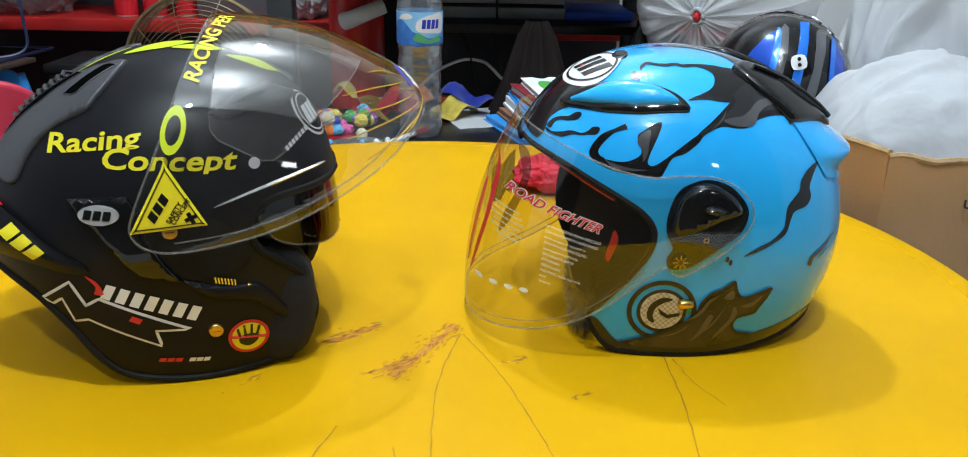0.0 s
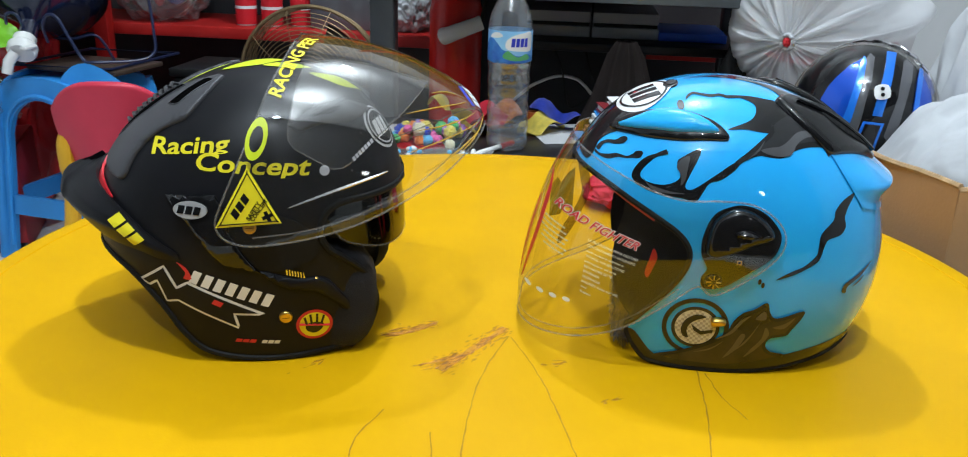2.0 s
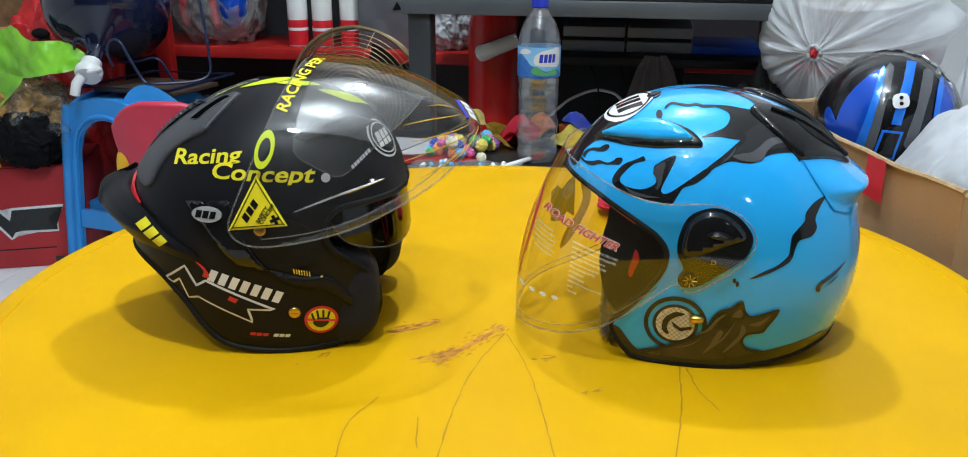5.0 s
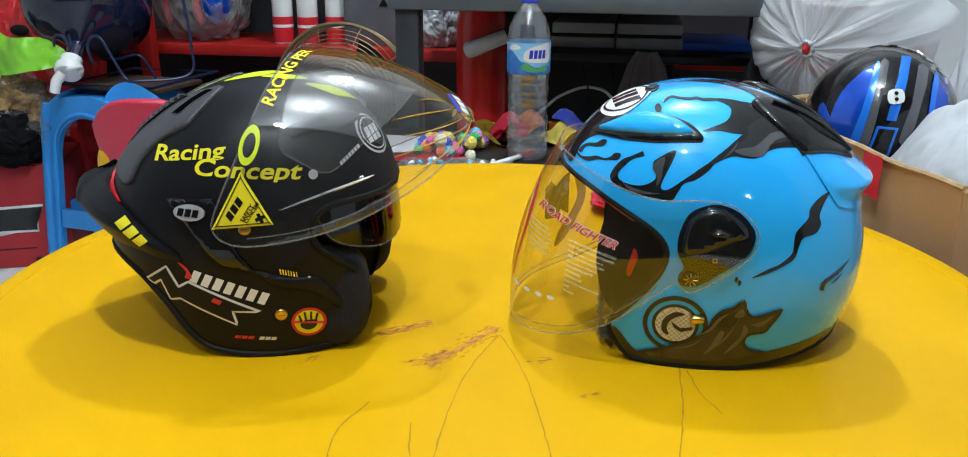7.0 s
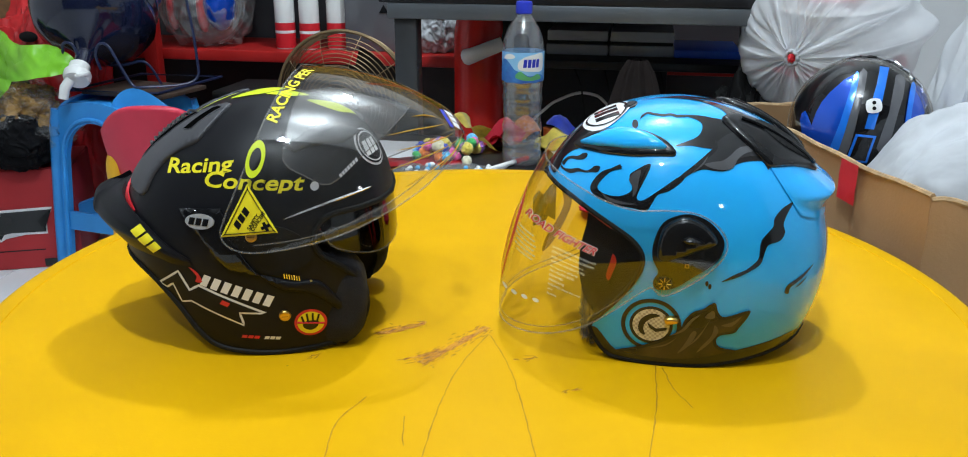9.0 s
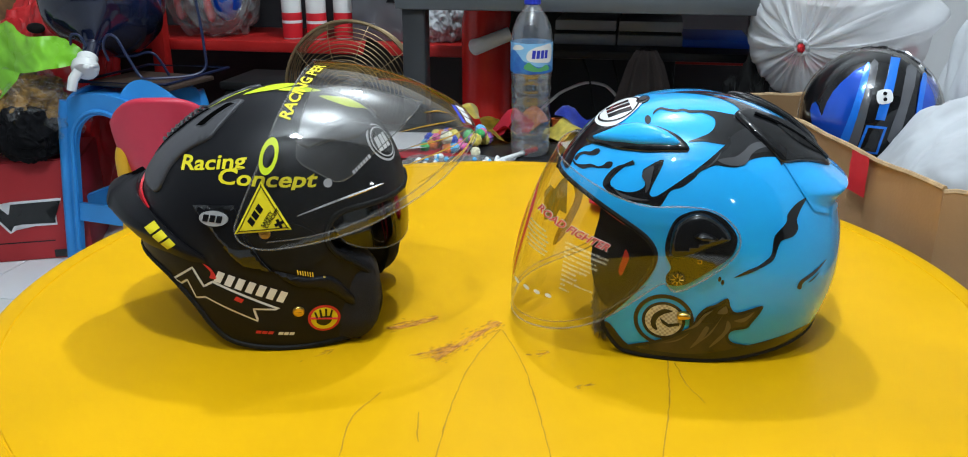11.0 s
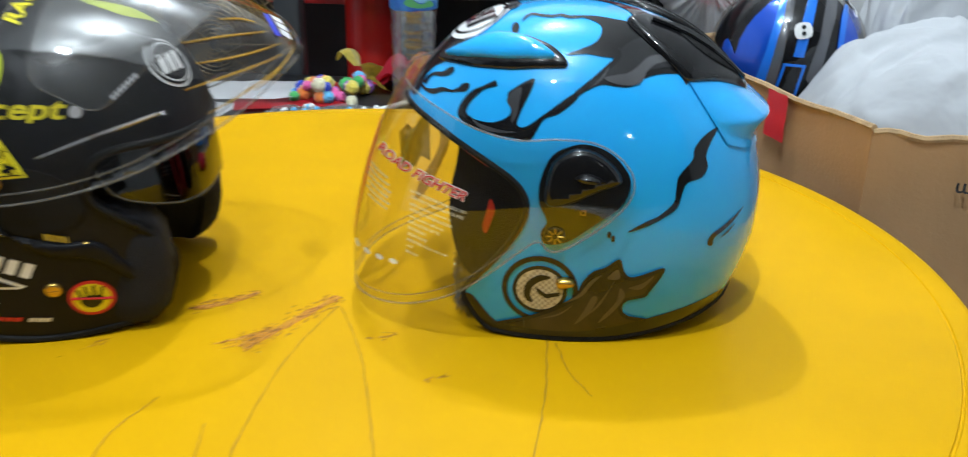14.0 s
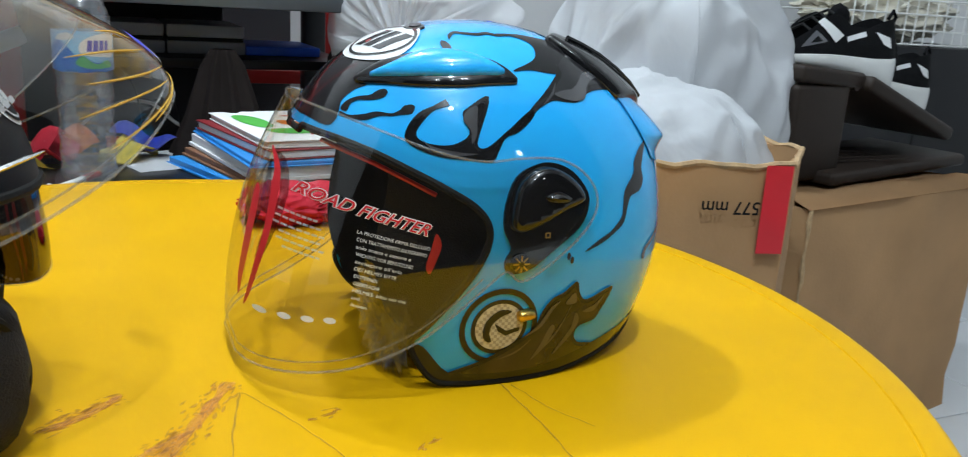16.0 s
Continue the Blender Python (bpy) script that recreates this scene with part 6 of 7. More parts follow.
def sneaker(at):
    """A running shoe, toe towards +x, on a wedge sole that is thick under the heel."""
    shoe = thing("sneaker", "black running shoe with a thick white sole", "shoe", at, "pair of running shoes")
    xs = (-0.146, -0.138, -0.11, -0.07, 0.02, 0.10, 0.145, 0.163, 0.168)

    def half(x):
        return float(np.interp(x, xs, (0.012, 0.026, 0.037, 0.041, 0.037, 0.046, 0.036, 0.020, 0.008)))

    def rim(x):
        return float(np.interp(x, (-0.146, -0.13, -0.09, -0.05, 0.0, 0.02, 0.045, 0.08, 0.12, 0.168), (0.122, 0.134, 0.127, 0.114, 0.117, 0.131, 0.139, 0.128, 0.102, 0.076)))

    def under(x):
        return float(np.interp(x, (-0.146, -0.12, -0.06, 0.0, 0.15, 0.168), (0.010, 0.0, 0.012, 0.034, 0.049, 0.056)))

    def loft(rows):
        bm = bmesh.new()
        rings = [[bm.verts.new(p) for p in row] for row in rows]
        for a, b in zip(rings, rings[1:]):
            for k in range(len(a)):
                q = (k + 1) % len(a)
                bm.faces.new((a[k], a[q], b[q], b[k]))
        return bm, rings

    line = [-0.146 + 0.314 * k / 26 for k in range(27)]
    loop = [(x, -half(x)) for x in line] + [(x, half(x)) for x in reversed(line)]
    rows = []
    for t, g in ((0, 0.92), (0.12, 1.0), (0.4, 1.05), (0.75, 1.05), (0.95, 1.01), (1.0, 0.96)):
        rows.append([(x * (0.98 + 0.02 * g), y * g, under(x) + t * (0.063 + 0.003 * math.sin(18 * x) - under(x))) for x, y in loop])
    bm, rings = loft(rows)
    bm.faces.new(rings[0][::-1])
    bm.faces.new(rings[-1])
    part("sole", bm, M_WHITEPLASTIC, shoe, "thick white foam sole")
    rows = [[(x * (0.99 - 0.03 * k / 8), y * (0.97 - 0.40 * (k / 8) ** 1.5), 0.060 + (rim(x) - 0.060) * k / 8) for x, y in loop] for k in range(9)]
    rows += [[(x * 0.955, y * 0.50, rim(x) - 0.006) for x, y in loop], [(x * 0.95, y * 0.45, rim(x) - (0.045 if x < 0.02 else 0.010)) for x, y in loop]]
    bm, rings = loft(rows)
    part("upper", bm, M_SHOE, shoe, "black knitted upper")
    part("tongue", blob(0.024, 0.017, 0.026, (0.012, 0, 0.128), 24, 14, 0.12, 4), M_SHOE, shoe)
    part("pull_loop", tube([(-0.140, 0, 0.118), (-0.152, 0, 0.136), (-0.142, 0, 0.148), (-0.130, 0, 0.132)], 0.0035, 8), M_SHOE, shoe)
    for k in range(4):
        x = 0.105 - 0.020 * k
        part("lace", tube([(x, -0.024, rim(x) - 0.008), (x - 0.004, 0, rim(x) + 0.003), (x, 0.024, rim(x) - 0.008)], 0.0026, 6), M_RUBBER, shoe)
    for sg in (-1, 1):
        for pts, m, lab, off in (((( 95, 120), (80, 128), (28, 99), (54, 86)), M_WHITEVINYL, "plain white side patch", 0.0016), (((136, 76), (101, 106), (76, 88)), M_GREYBAND, "grey triangle", 0.0014), (((117, 84), (101, 97), (91, 88)), M_SHOE, "", 0.0026),
                                 (((-62, 108), (-102, 98), (-105, 79), (-81, 86)), M_WHITEVINYL, "white heel patch", 0.0016), (((18, 88), (-37, 99), (-37, 108), (18, 97)), M_PAPER, "plain pale bar", 0.0016)):
            bm = flat_poly(dense(mm(*pts), 3), 0.006)
            for v in bm.verts:
                t = max(0.0, (v.co.y - 0.060) / (rim(v.co.x) - 0.060))
                v.co = (v.co.x, sg * (half(v.co.x) * (0.97 - 0.40 * t ** 1.5) + off), v.co.y)
            part("side_patch", bm, m, shoe, lab)
    return shoe


shoe = sneaker(pose(1.235, 1.560, 0.637, 0, 0, 186))
copy_thing(shoe, pose(1.520, 1.700, 0.578, 0, -4, 190))
cab = thing("low_cabinet", "plain black low cabinet by the wall", "cabinet", (2.18, 2.40, 0))
part("body", rbox(0.9, 0.5, 0.70, (0, 0, 0.35), 0.006), M_DARKWOOD, cab)
part("door_line", rbox(0.006, 0.004, 0.6, (0, -0.251, 0.35), 0.001, 1), M_RUBBER, cab)
basket = thing("wire_basket", "white wire basket holding crumpled cream wrapping", "basket", (2.16, 2.32, 0.70))
for k in range(15):
    part("wire", tube([(-0.28 + 0.04 * k, -0.16, 0.004), (-0.28 + 0.04 * k, -0.16, 0.13)], 0.0022, 6), M_WHITEPLASTIC, basket)
for z in (0.006, 0.045, 0.09, 0.13):
    part("rim_wire", tube([(-0.28, -0.16, z), (0.28, -0.16, z), (0.28, 0.16, z), (-0.28, 0.16, z)], 0.003, 6, True), M_WHITEPLASTIC, basket)
wrap = part("wrapping", wrinkled((2.16, 2.34, 0.79), (0.24, 0.12, 0.075), 11.0, 0.25, 4), M_CHECK)
tagged(wrap, "crumpled cream wrapping paper in the basket", "paper")

# ---- desk with lower shelf and devices ----
desk = thing("desk", "dark desk with grey metal frame and a black lower shelf", "desk", (0, 0, 0))
part("top", rbox(0.92, 0.6, 0.022, (0.06, 2.30, 0.765), 0.003), M_DARKWOOD, desk)
part("front_rail", rbox(0.88, 0.03, 0.036, (0.06, 2.015, 0.736), 0.004), M_GREYMETAL, desk, "grey metal front rail")
for x in (-0.342, 0.485):
    for y in (2.04, 2.56):
        part("leg", rbox(0.055, 0.05, 0.754, (x + (0.075 if y > 2.1 and x < 0 else 0), y, 0.377), 0.006), M_DARKSTEEL, desk, "dark steel leg")
part("lower_shelf", rbox(0.545, 0.42, 0.02, (0.2175, 2.38, 0.602), 0.003), M_DARKWOOD, desk)
# added sheet, stands in for the darkness under the desk
part("back_panel", rbox(0.58, 0.012, 0.70, (-0.02, 2.605, 0.40), 0.002), M_DARKWOOD, desk)
for nm, x0, x1, lab in (("game_console", -0.043, 0.112, "flat dark grey game console on the shelf"), ("media_player", 0.116, 0.275, "flat dark grey media player on the shelf")):
    con = thing(nm, lab, "electronics", ((x0 + x1) / 2, 2.40, 0.6125))
    part("lower_body", rbox(x1 - x0, 0.26, 0.026, (0, 0, 0.0135), 0.003), M_CONSOLE, con)
    part("upper_body", rbox(x1 - x0 - 0.002, 0.25, 0.026, (0, 0.006, 0.047), 0.003), M_CONSOLE, con)
    part("groove", rbox(x1 - x0 - 0.006, 0.25, 0.008, (0, 0.004, 0.030), 0.001, 1), M_RUBBER, con)
folder = part("blue_folder", rbox(0.16, 0.22, 0.020, (0.355, 2.37, 0.6235), 0.003), mat("blue_folder_plastic", (0.02, 0.11, 0.62), 0.35, vary=0.1))
tagged(folder, "bright blue plastic folder lying on the shelf", "folder")
for k, (x, z0, sag) in enumerate(((0.02, 0.59, 0.05), (0.10, 0.59, 0.09), (0.18, 0.59, 0.06), (0.24, 0.59, 0.1))):
    cb = part("hanging_cable", tube(spline([(x, 2.30, z0), (x + 0.03, 2.24, z0 - sag), (x + 0.05, 2.28, z0 - sag - 0.10), (x + 0.10, 2.30, 0.46)], 8), 0.0025, 6), M_RUBBER)
    tagged(cb, "thin black cable hanging under the shelf", "cable", "desk cables")
cone = part("grey_cloth", lathe([(0.020, 0.195), (0.036, 0.165), (0.062, 0.075), (0.092, 0.0), (0, 0)], 56, wobble=lambda a, z: 1 + 0.12 * math.cos(9 * 2 * math.pi * a)), mat("taupe_cloth", (0.016, 0.012, 0.011), 0.9, vary=0.3, spec=0.08))
cone.location = (0.190, 1.97, 0.4505)
tagged(cone, "draped grey-brown cloth standing in a cone", "cloth")
lump = part("black_bag", wrinkled((0.44, 2.10, 0.30), (0.07, 0.10, 0.30), 5.0, 0.2, 4), M_RUBBER)
tagged(lump, "crumpled black bag beside the desk", "bag")
cable = part("white_cable", tube(spline([(-0.13, 2.31, 0.004), (-0.13, 2.33, 0.20), (-0.10, 2.34, 0.39), (-0.048, 2.35, 0.459), (-0.006, 2.35, 0.487), (0.040, 2.35, 0.503), (0.083, 2.35, 0.498), (0.106, 2.35, 0.482), (0.130, 2.35, 0.458), (0.155, 2.35, 0.446), (0.19, 2.35, 0.448), (0.24, 2.36, 0.30), (0.25, 2.36, 0.004)], 8), 0.0038, 8), M_WHITEPLASTIC)
tagged(cable, "white cable looping up behind the side table", "cable")

# ---- side table with bottle, books and craft clutter ----
low = thing("side_table", "low black side table covered in clutter", "table", (0, 0, 0))
part("top", rbox(1.02, 0.40, 0.022, (0.02, 1.805, 0.439), 0.003), M_DARKWOOD, low)
for x in (-0.45, 0.49):
    for y in (1.63, 1.97):
        part("leg", rbox(0.04, 0.04, 0.428, (x, y, 0.214), 0.003), M_DARKWOOD, low)
bottle = thing("water_bottle", "clear ribbed plastic water bottle with blue label and cap", "bottle", (-0.036, 1.80, 0.4505))
prof = [(0.0, 0.006), (0.030, 0.003), (0.037, 0.0), (0.0415, 0.008)]
for k in range(60):
    z = 0.012 + 0.150 * k / 59
    prof.append((0.0415 - 0.0018 * (0.5 + 0.5 * math.cos(2 * math.pi * z / 0.030)) - 0.002 * math.exp(-((z - 0.10) / 0.015) ** 2), z))
prof += [(0.042, 0.170), (0.042, 0.232), (0.0415, 0.240), (0.038, 0.258), (0.030, 0.277), (0.020, 0.292), (0.0145, 0.300), (0.0140, 0.312)]
part("body", lathe(prof, 56), M_PET, bottle)
part("water", lathe([(0, 0.006), (0.036, 0.006), (0.0392, 0.012), (0.0385, 0.03), (0.0385, 0.035), (0, 0.035)], 40), M_PET, bottle, "a little water at the bottom")
part("cap", lathe([(0, 0.326), (0.0150, 0.326), (0.0165, 0.322), (0.0165, 0.304), (0.0150, 0.302), (0, 0.302)], 32), M_BLUEVINYL, bottle, "blue screw cap")
label = part("label", lathe([(0.0425, 0.172), (0.0427, 0.173), (0.0427, 0.229), (0.0425, 0.230)], 56), mat("sky_blue_label", (0.10, 0.32, 0.72), 0.35, second=(0.30, 0.62, 0.85), scale=14), bottle, "blue mountain-scene label")


def wrap_flat(flat, r, z, a0):
    for v in flat.verts:
        a = a0 + v.co.x / r
        v.co = (r * math.cos(a), r * math.sin(a), z + v.co.y)
    return flat


M_LABELDARK = mat("deep_blue_print", (0.02, 0.10, 0.46), 0.35, second=(0.05, 0.24, 0.62), scale=40)
part("wave", wrap_flat(flat_poly(curved(mm((-66, -30), (-66, 4), (-48, 14), (-34, 6), (-22, -6), (-8, -10), (8, -18), (30, -15), (44, -20), (44, -30)), 4), 0.006), 0.0429, 0.202, -1.30), M_LABELDARK, label, "deep blue printed wave")
part("panel", wrap_flat(flat_poly(curved(mm((-14, -8), (-16, 6), (-4, 16), (14, 21), (40, 22), (40, -10), (12, -12)), 4), 0.006), 0.0430, 0.205, -1.28), M_WHITEVINYL, label, "white label field")
part("cloud", wrap_flat(flat_poly(curved(mm((-52, 14), (-44, 22), (-30, 24), (-22, 18), (-32, 14)), 4), 0.006), 0.0430, 0.203, -1.30), M_WHITEVINYL, label, "white printed cloud")
part("hills", wrap_flat(flat_poly(curved(mm((-24, -20), (-14, -8), (-4, -15), (8, -20), (24, -14), (34, -24), (0, -27)), 3), 0.006), 0.0432, 0.202, -1.25), mat("green_print", (0.10, 0.42, 0.16), 0.4), label, "green printed hills")
part("mark", wrap_flat(slabs(4, 0.036, 0.016, 0.1, 0.22, res=0.004), 0.0434, 0.209, -1.00), M_BLUEVINYL, label, "plain dark blue blocks")

books = ((0.35, 0.23, 0.014, M_STOOL, "sky blue folder", "folder", 8), (0.33, 0.21, 0.014, mat("brown_board", (0.22, 0.10, 0.05), 0.7), "brown clipboard", "clipboard", 4), (0.34, 0.21, 0.022, M_PAPER, "thick pad of white paper", "paper pad", 0),
         (0.35, 0.22, 0.008, M_STOOL, "sky blue plastic folder", "folder", -3), (0.32, 0.20, 0.016, mat("maroon_cover", (0.22, 0.015, 0.02), 0.5), "maroon hardback book", "book", 2), (0.31, 0.19, 0.012, M_PAPER, "white notebook with green drawings", "notebook", -2))
z = 0.4505
for k, (sx, sy, sz, m, lab, catg, rz) in enumerate(books):
    bk = thing(catg.replace(" ", "_"), lab + " in a stack on the side table", catg, pose(0.250 + 0.005 * k, 1.782, z, 0, 0, -79 + rz), "stack of books and folders")
    if catg in ("book", "notebook"):
        part("pages", rbox(sx - 0.006, sy - 0.006, sz - 0.005, (0, 0, sz / 2), 0.001, 1), M_PAPER, bk)
        part("cover", rbox(sx, sy, 0.0025, (0, 0, 0.00125), 0.001, 1), m, bk)
        part("cover", rbox(sx, sy, 0.0025, (0, 0, sz - 0.00125), 0.001, 1), m, bk)
        part("spine", rbox(sx, 0.003, sz - 0.001, (0, sy / 2, sz / 2), 0.001, 1), m, bk)
    else:
        part("cover", rbox(sx, sy, sz * 0.3, (0, 0, sz * 0.15), 0.001, 1), m, bk)
        part("filling", rbox(sx - 0.008, sy - 0.008, sz * 0.68, (0, 0, sz * 0.63), 0.001, 1), M_PAPER if catg == "paper pad" else m, bk)
    if catg == "notebook":
        gm, om = mat("green_drawing", (0.08, 0.40, 0.06), 0.6), mat("orange_drawing", (0.75, 0.20, 0.03), 0.6)
        for nm, pts, mt in (("drawing", [(-0.10, -0.07), (-0.03, -0.075), (0.03, -0.06), (0.02, -0.035), (-0.05, -0.03), (-0.10, -0.045)], gm), ("drawing", [(-0.04, -0.01), (0.0, -0.015), (0.02, 0.005), (0.0, 0.02), (-0.03, 0.015)], om),
                            ("drawing", [(0.05, -0.06), (0.09, -0.05), (0.10, 0.0), (0.07, 0.03), (0.05, 0.0)], gm), ("drawing", [(-0.09, 0.01), (-0.07, 0.03), (-0.03, 0.04), (-0.05, 0.055), (-0.09, 0.04)], M_REDVINYL)):
            bm = flat_poly(curved(pts, 4), 0.012)
            bmesh.ops.translate(bm, vec=(0, 0, sz + 0.0006), verts=bm.verts)
            part(nm, bm, mt, bk)
    z += sz + 0.0006


def sheet(name, sx, sy, at, m, label, cat="paper", curl=0.006, seed=0.0, group=""):
    bm = bmesh.new()
    g = [[bm.verts.new((sx * (i / 10 - 0.5), sy * (j / 8 - 0.5), 0.0012 + curl * abs(noise.noise(Vector((i * 0.25, j * 0.25, seed)))))) for j in range(9)] for i in range(11)]
    for i in range(10):
        for j in range(8):
            bm.faces.new((g[i][j], g[i + 1][j], g[i + 1][j + 1], g[i][j + 1]))
    bmesh.ops.solidify(bm, geom=bm.faces[:], thickness=0.0008)
    ob = part(name, bm, m)
    ob.matrix_basis = at
    return tagged(ob, label, cat, group)


sheet("white_paper", 0.13, 0.17, pose(0.072, 1.925, 0.452, 0, 0, 20), M_PAPER, "loose white sheet of paper beside the books", "paper", 0.003, 1.0, "loose papers")
sheet("white_paper", 0.20, 0.15, pose(-0.355, 1.80, 0.460, 0, 0, 10), M_PAPER, "loose white sheet over red card", "paper", 0.010, 2.0, "loose papers")
sheet("red_card", 0.20, 0.20, pose(-0.275, 1.80, 0.4525, 0, 0, 20), M_REDVINYL, "sheet of bright red card", "card", 0.004, 3.0)
sheet("white_paper", 0.16, 0.10, pose(-0.42, 1.68, 0.452, 0, 0, -5), M_PAPER, "folded white leaflet on the side table", "paper", 0.006, 4.0, "loose papers")
rng = random.Random(4)
PCOL = [("blue", (0.02, 0.05, 0.45)), ("light blue", (0.12, 0.45, 0.75)), ("yellow", (0.75, 0.60, 0.10)), ("pink", (0.75, 0.12, 0.35)), ("green", (0.05, 0.40, 0.10)), ("purple", (0.30, 0.10, 0.45)), ("orange", (0.80, 0.22, 0.04)), ("cream", (0.70, 0.65, 0.45))]
PMAT = {n: mat("pompom_" + n.replace(" ", "_"), c, 0.95, vary=0.3, scale=60, grain=0.2, grain_scale=300, sheen=0.4) for n, c in PCOL}
for k in range(36):
    n = PCOL[k % len(PCOL)][0]
    r = rng.uniform(0.009, 0.014)
    lay = 0 if k < 20 else 1
    x, y = -0.185 + rng.uniform(-0.085, 0.075) * (1 - 0.4 * lay), 1.80 + rng.uniform(-0.07, 0.08) * (1 - 0.4 * lay)
    pp = part("pompom", blob(r, r, r, (0, 0, 0), 20, 14, 0.22, 7.0, k), PMAT[n])
    pp.location = (x, y, 0.452 + r * 0.9 + lay * 0.019)
    tagged(pp, "fluffy " + n + " craft pompom in a pile", "pompom", "craft pompoms")
for k, (x, y, rz, m, lab) in enumerate(((-0.125, 1.93, 20, M_REDCLOTH, "red"), (-0.085, 1.955, 60, M_REDCLOTH, "red"), (-0.12, 1.875, 8, PMAT["yellow"], "yellow"), (-0.175, 1.97, -30, PMAT["yellow"], "yellow"), (-0.075, 1.985, 10, PMAT["orange"], "orange"), (0.03, 1.93, 40, PMAT["yellow"], "yellow"), (0.055, 1.96, -20, PMAT["blue"], "blue"))):
    bm = bmesh.new()
    pts = curved(mm((-55, -18), (-20, -30), (30, -22), (55, 0), (28, 24), (-18, 20), (-40, 34), (-60, 10)), 4)
    vs, fs = fill2d(pts, 0.010)
    mk = [bm.verts.new((v.x, v.y, 0.004 + 0.075 * max(0, noise.noise(Vector((v.x * 14, v.y * 14, k * 3.3))) + 0.25))) for v in vs]
    for f in fs:
        bm.faces.new([mk[i] for i in f])
    bmesh.ops.solidify(bm, geom=bm.faces[:], thickness=0.002)
    ob = part("felt_piece", bm, m)
    ob.matrix_basis = pose(x, y, 0.451, 0, 0, rz)
    tagged(ob, "curled " + lab + " felt cut-out on the side table", "felt", "felt cut-outs")
packet = sheet("plastic_packet", 0.22, 0.10, pose(-0.16, 1.68, 0.452, 0, 0, 4), M_CLEARBAG, "clear plastic packet of small beads", "packet", 0.016, 6.0)
for k in range(26):
    bd = part("bead", blob(0.005, 0.005, 0.005, (rng.uniform(-0.09, 0.09), rng.uniform(-0.035, 0.035), 0.006), 12, 8), M_WHITEPLASTIC if k % 3 else PMAT["light blue"], packet)
pen = thing("marker_pen", "red and white marker pen lying by the bottle", "pen", pose(-0.085, 1.70, 0.4565, 0, 90, 60))
part("barrel", lathe([(0, 0), (0.004, 0.002), (0.005, 0.01), (0.005, 0.08), (0, 0.08)], 16), M_WHITEPLASTIC, pen)
part("pen_cap", lathe([(0, 0.081), (0.0056, 0.081), (0.0056, 0.12), (0.004, 0.124), (0, 0.124)], 16), M_REDVINYL, pen, "red pen cap")
pot = part("orange_pot", lathe([(0, 0), (0.011, 0), (0.012, 0.034), (0.013, 0.038), (0.011, 0.038), (0.010, 0.004), (0, 0.004)], 32), mat("orange_plastic", (0.62, 0.14, 0.03), 0.5))
pot.location = (0.002, 1.965, 0.4505)
tagged(pot, "small orange plastic pot", "pot")

# red cloth pouch on the yellow table
pouch = part("red_pouch", wrinkled((0.190, 1.310, 0.520), (0.058, 0.048, 0.021), 3.0, 0.20, 2.6), M_REDCLOTH)
tagged(pouch, "crumpled bright red cloth pouch on the yellow table", "pouch")

# ---- fire extinguisher and fan ----
ext = thing("fire_extinguisher", "red fire extinguisher with a white horn", "extinguisher", (-0.222, 2.30, 0))
part("cylinder", lathe([(0, 0.30), (0.055, 0.30), (0.064, 0.31), (0.066, 0.33), (0.066, 0.66), (0.058, 0.70), (0.03, 0.725), (0.02, 0.74), (0, 0.74)], 48), M_EXTRED, ext)
part("skirt", lathe([(0.060, 0.0), (0.066, 0.0), (0.066, 0.30), (0.060, 0.30)], 48), M_EXTRED, ext)
part("horn", tube(spline([(-0.018, -0.088, 0.606), (-0.014, -0.09, 0.608), (0.0, -0.10, 0.613), (0.03, -0.11, 0.626), (0.078, -0.10, 0.645)], 6), lambda t: 0.022 * math.sqrt(min(1.0, 0.06 + t * 4.5)) - 0.005 * t, 16), M_WHITEPLASTIC, ext, "white plastic horn")
part("hose", tube(spline([(0.0, 0, 0.735), (0.06, -0.05, 0.74), (0.085, -0.10, 0.70), (0.078, -0.10, 0.648)], 8), 0.006, 8), M_RUBBER, ext)
fan = thing("pedestal_fan", "round fan with a gold wire guard", "fan", (-0.60, 2.30, 0))
FC = Vector((0, 0, 0.465))
guard = None
for i in range(17):
    r = 0.185 * (i + 1.5) / 18.5
    dep = -0.055 * (1 - (r / 0.19) ** 4)
    part("guard_ring", tube([(r * math.cos(a), dep, FC.z + r * math.sin(a)) for a in np.linspace(0, 2 * math.pi, 56, endpoint=False)], 0.0011, 4, True), M_FANWIRE, fan)
for k in range(10):
    a = 2 * math.pi * k / 10
    part("guard_spoke", tube([(r * math.cos(a), -0.055 * (1 - (r / 0.19) ** 4), FC.z + r * math.sin(a)) for r in (0.02, 0.06, 0.11, 0.15, 0.175, 0.187)], 0.0011, 5), M_FANWIRE, fan)
part("rim", tube([(0.19 * math.cos(a), 0.0, FC.z + 0.19 * math.sin(a)) for a in np.linspace(0, 2 * math.pi, 64, endpoint=False)], 0.005, 8, True), M_FANWIRE, fan)
for k in range(6):
    part("guard_ring", tube([((0.19 - 0.002 * k) * math.cos(a), 0.010 + 0.010 * k, FC.z + (0.19 - 0.002 * k) * math.sin(a)) for a in np.linspace(0, 2 * math.pi, 56, endpoint=False)], 0.0016, 4, True), M_FANWIRE, fan)
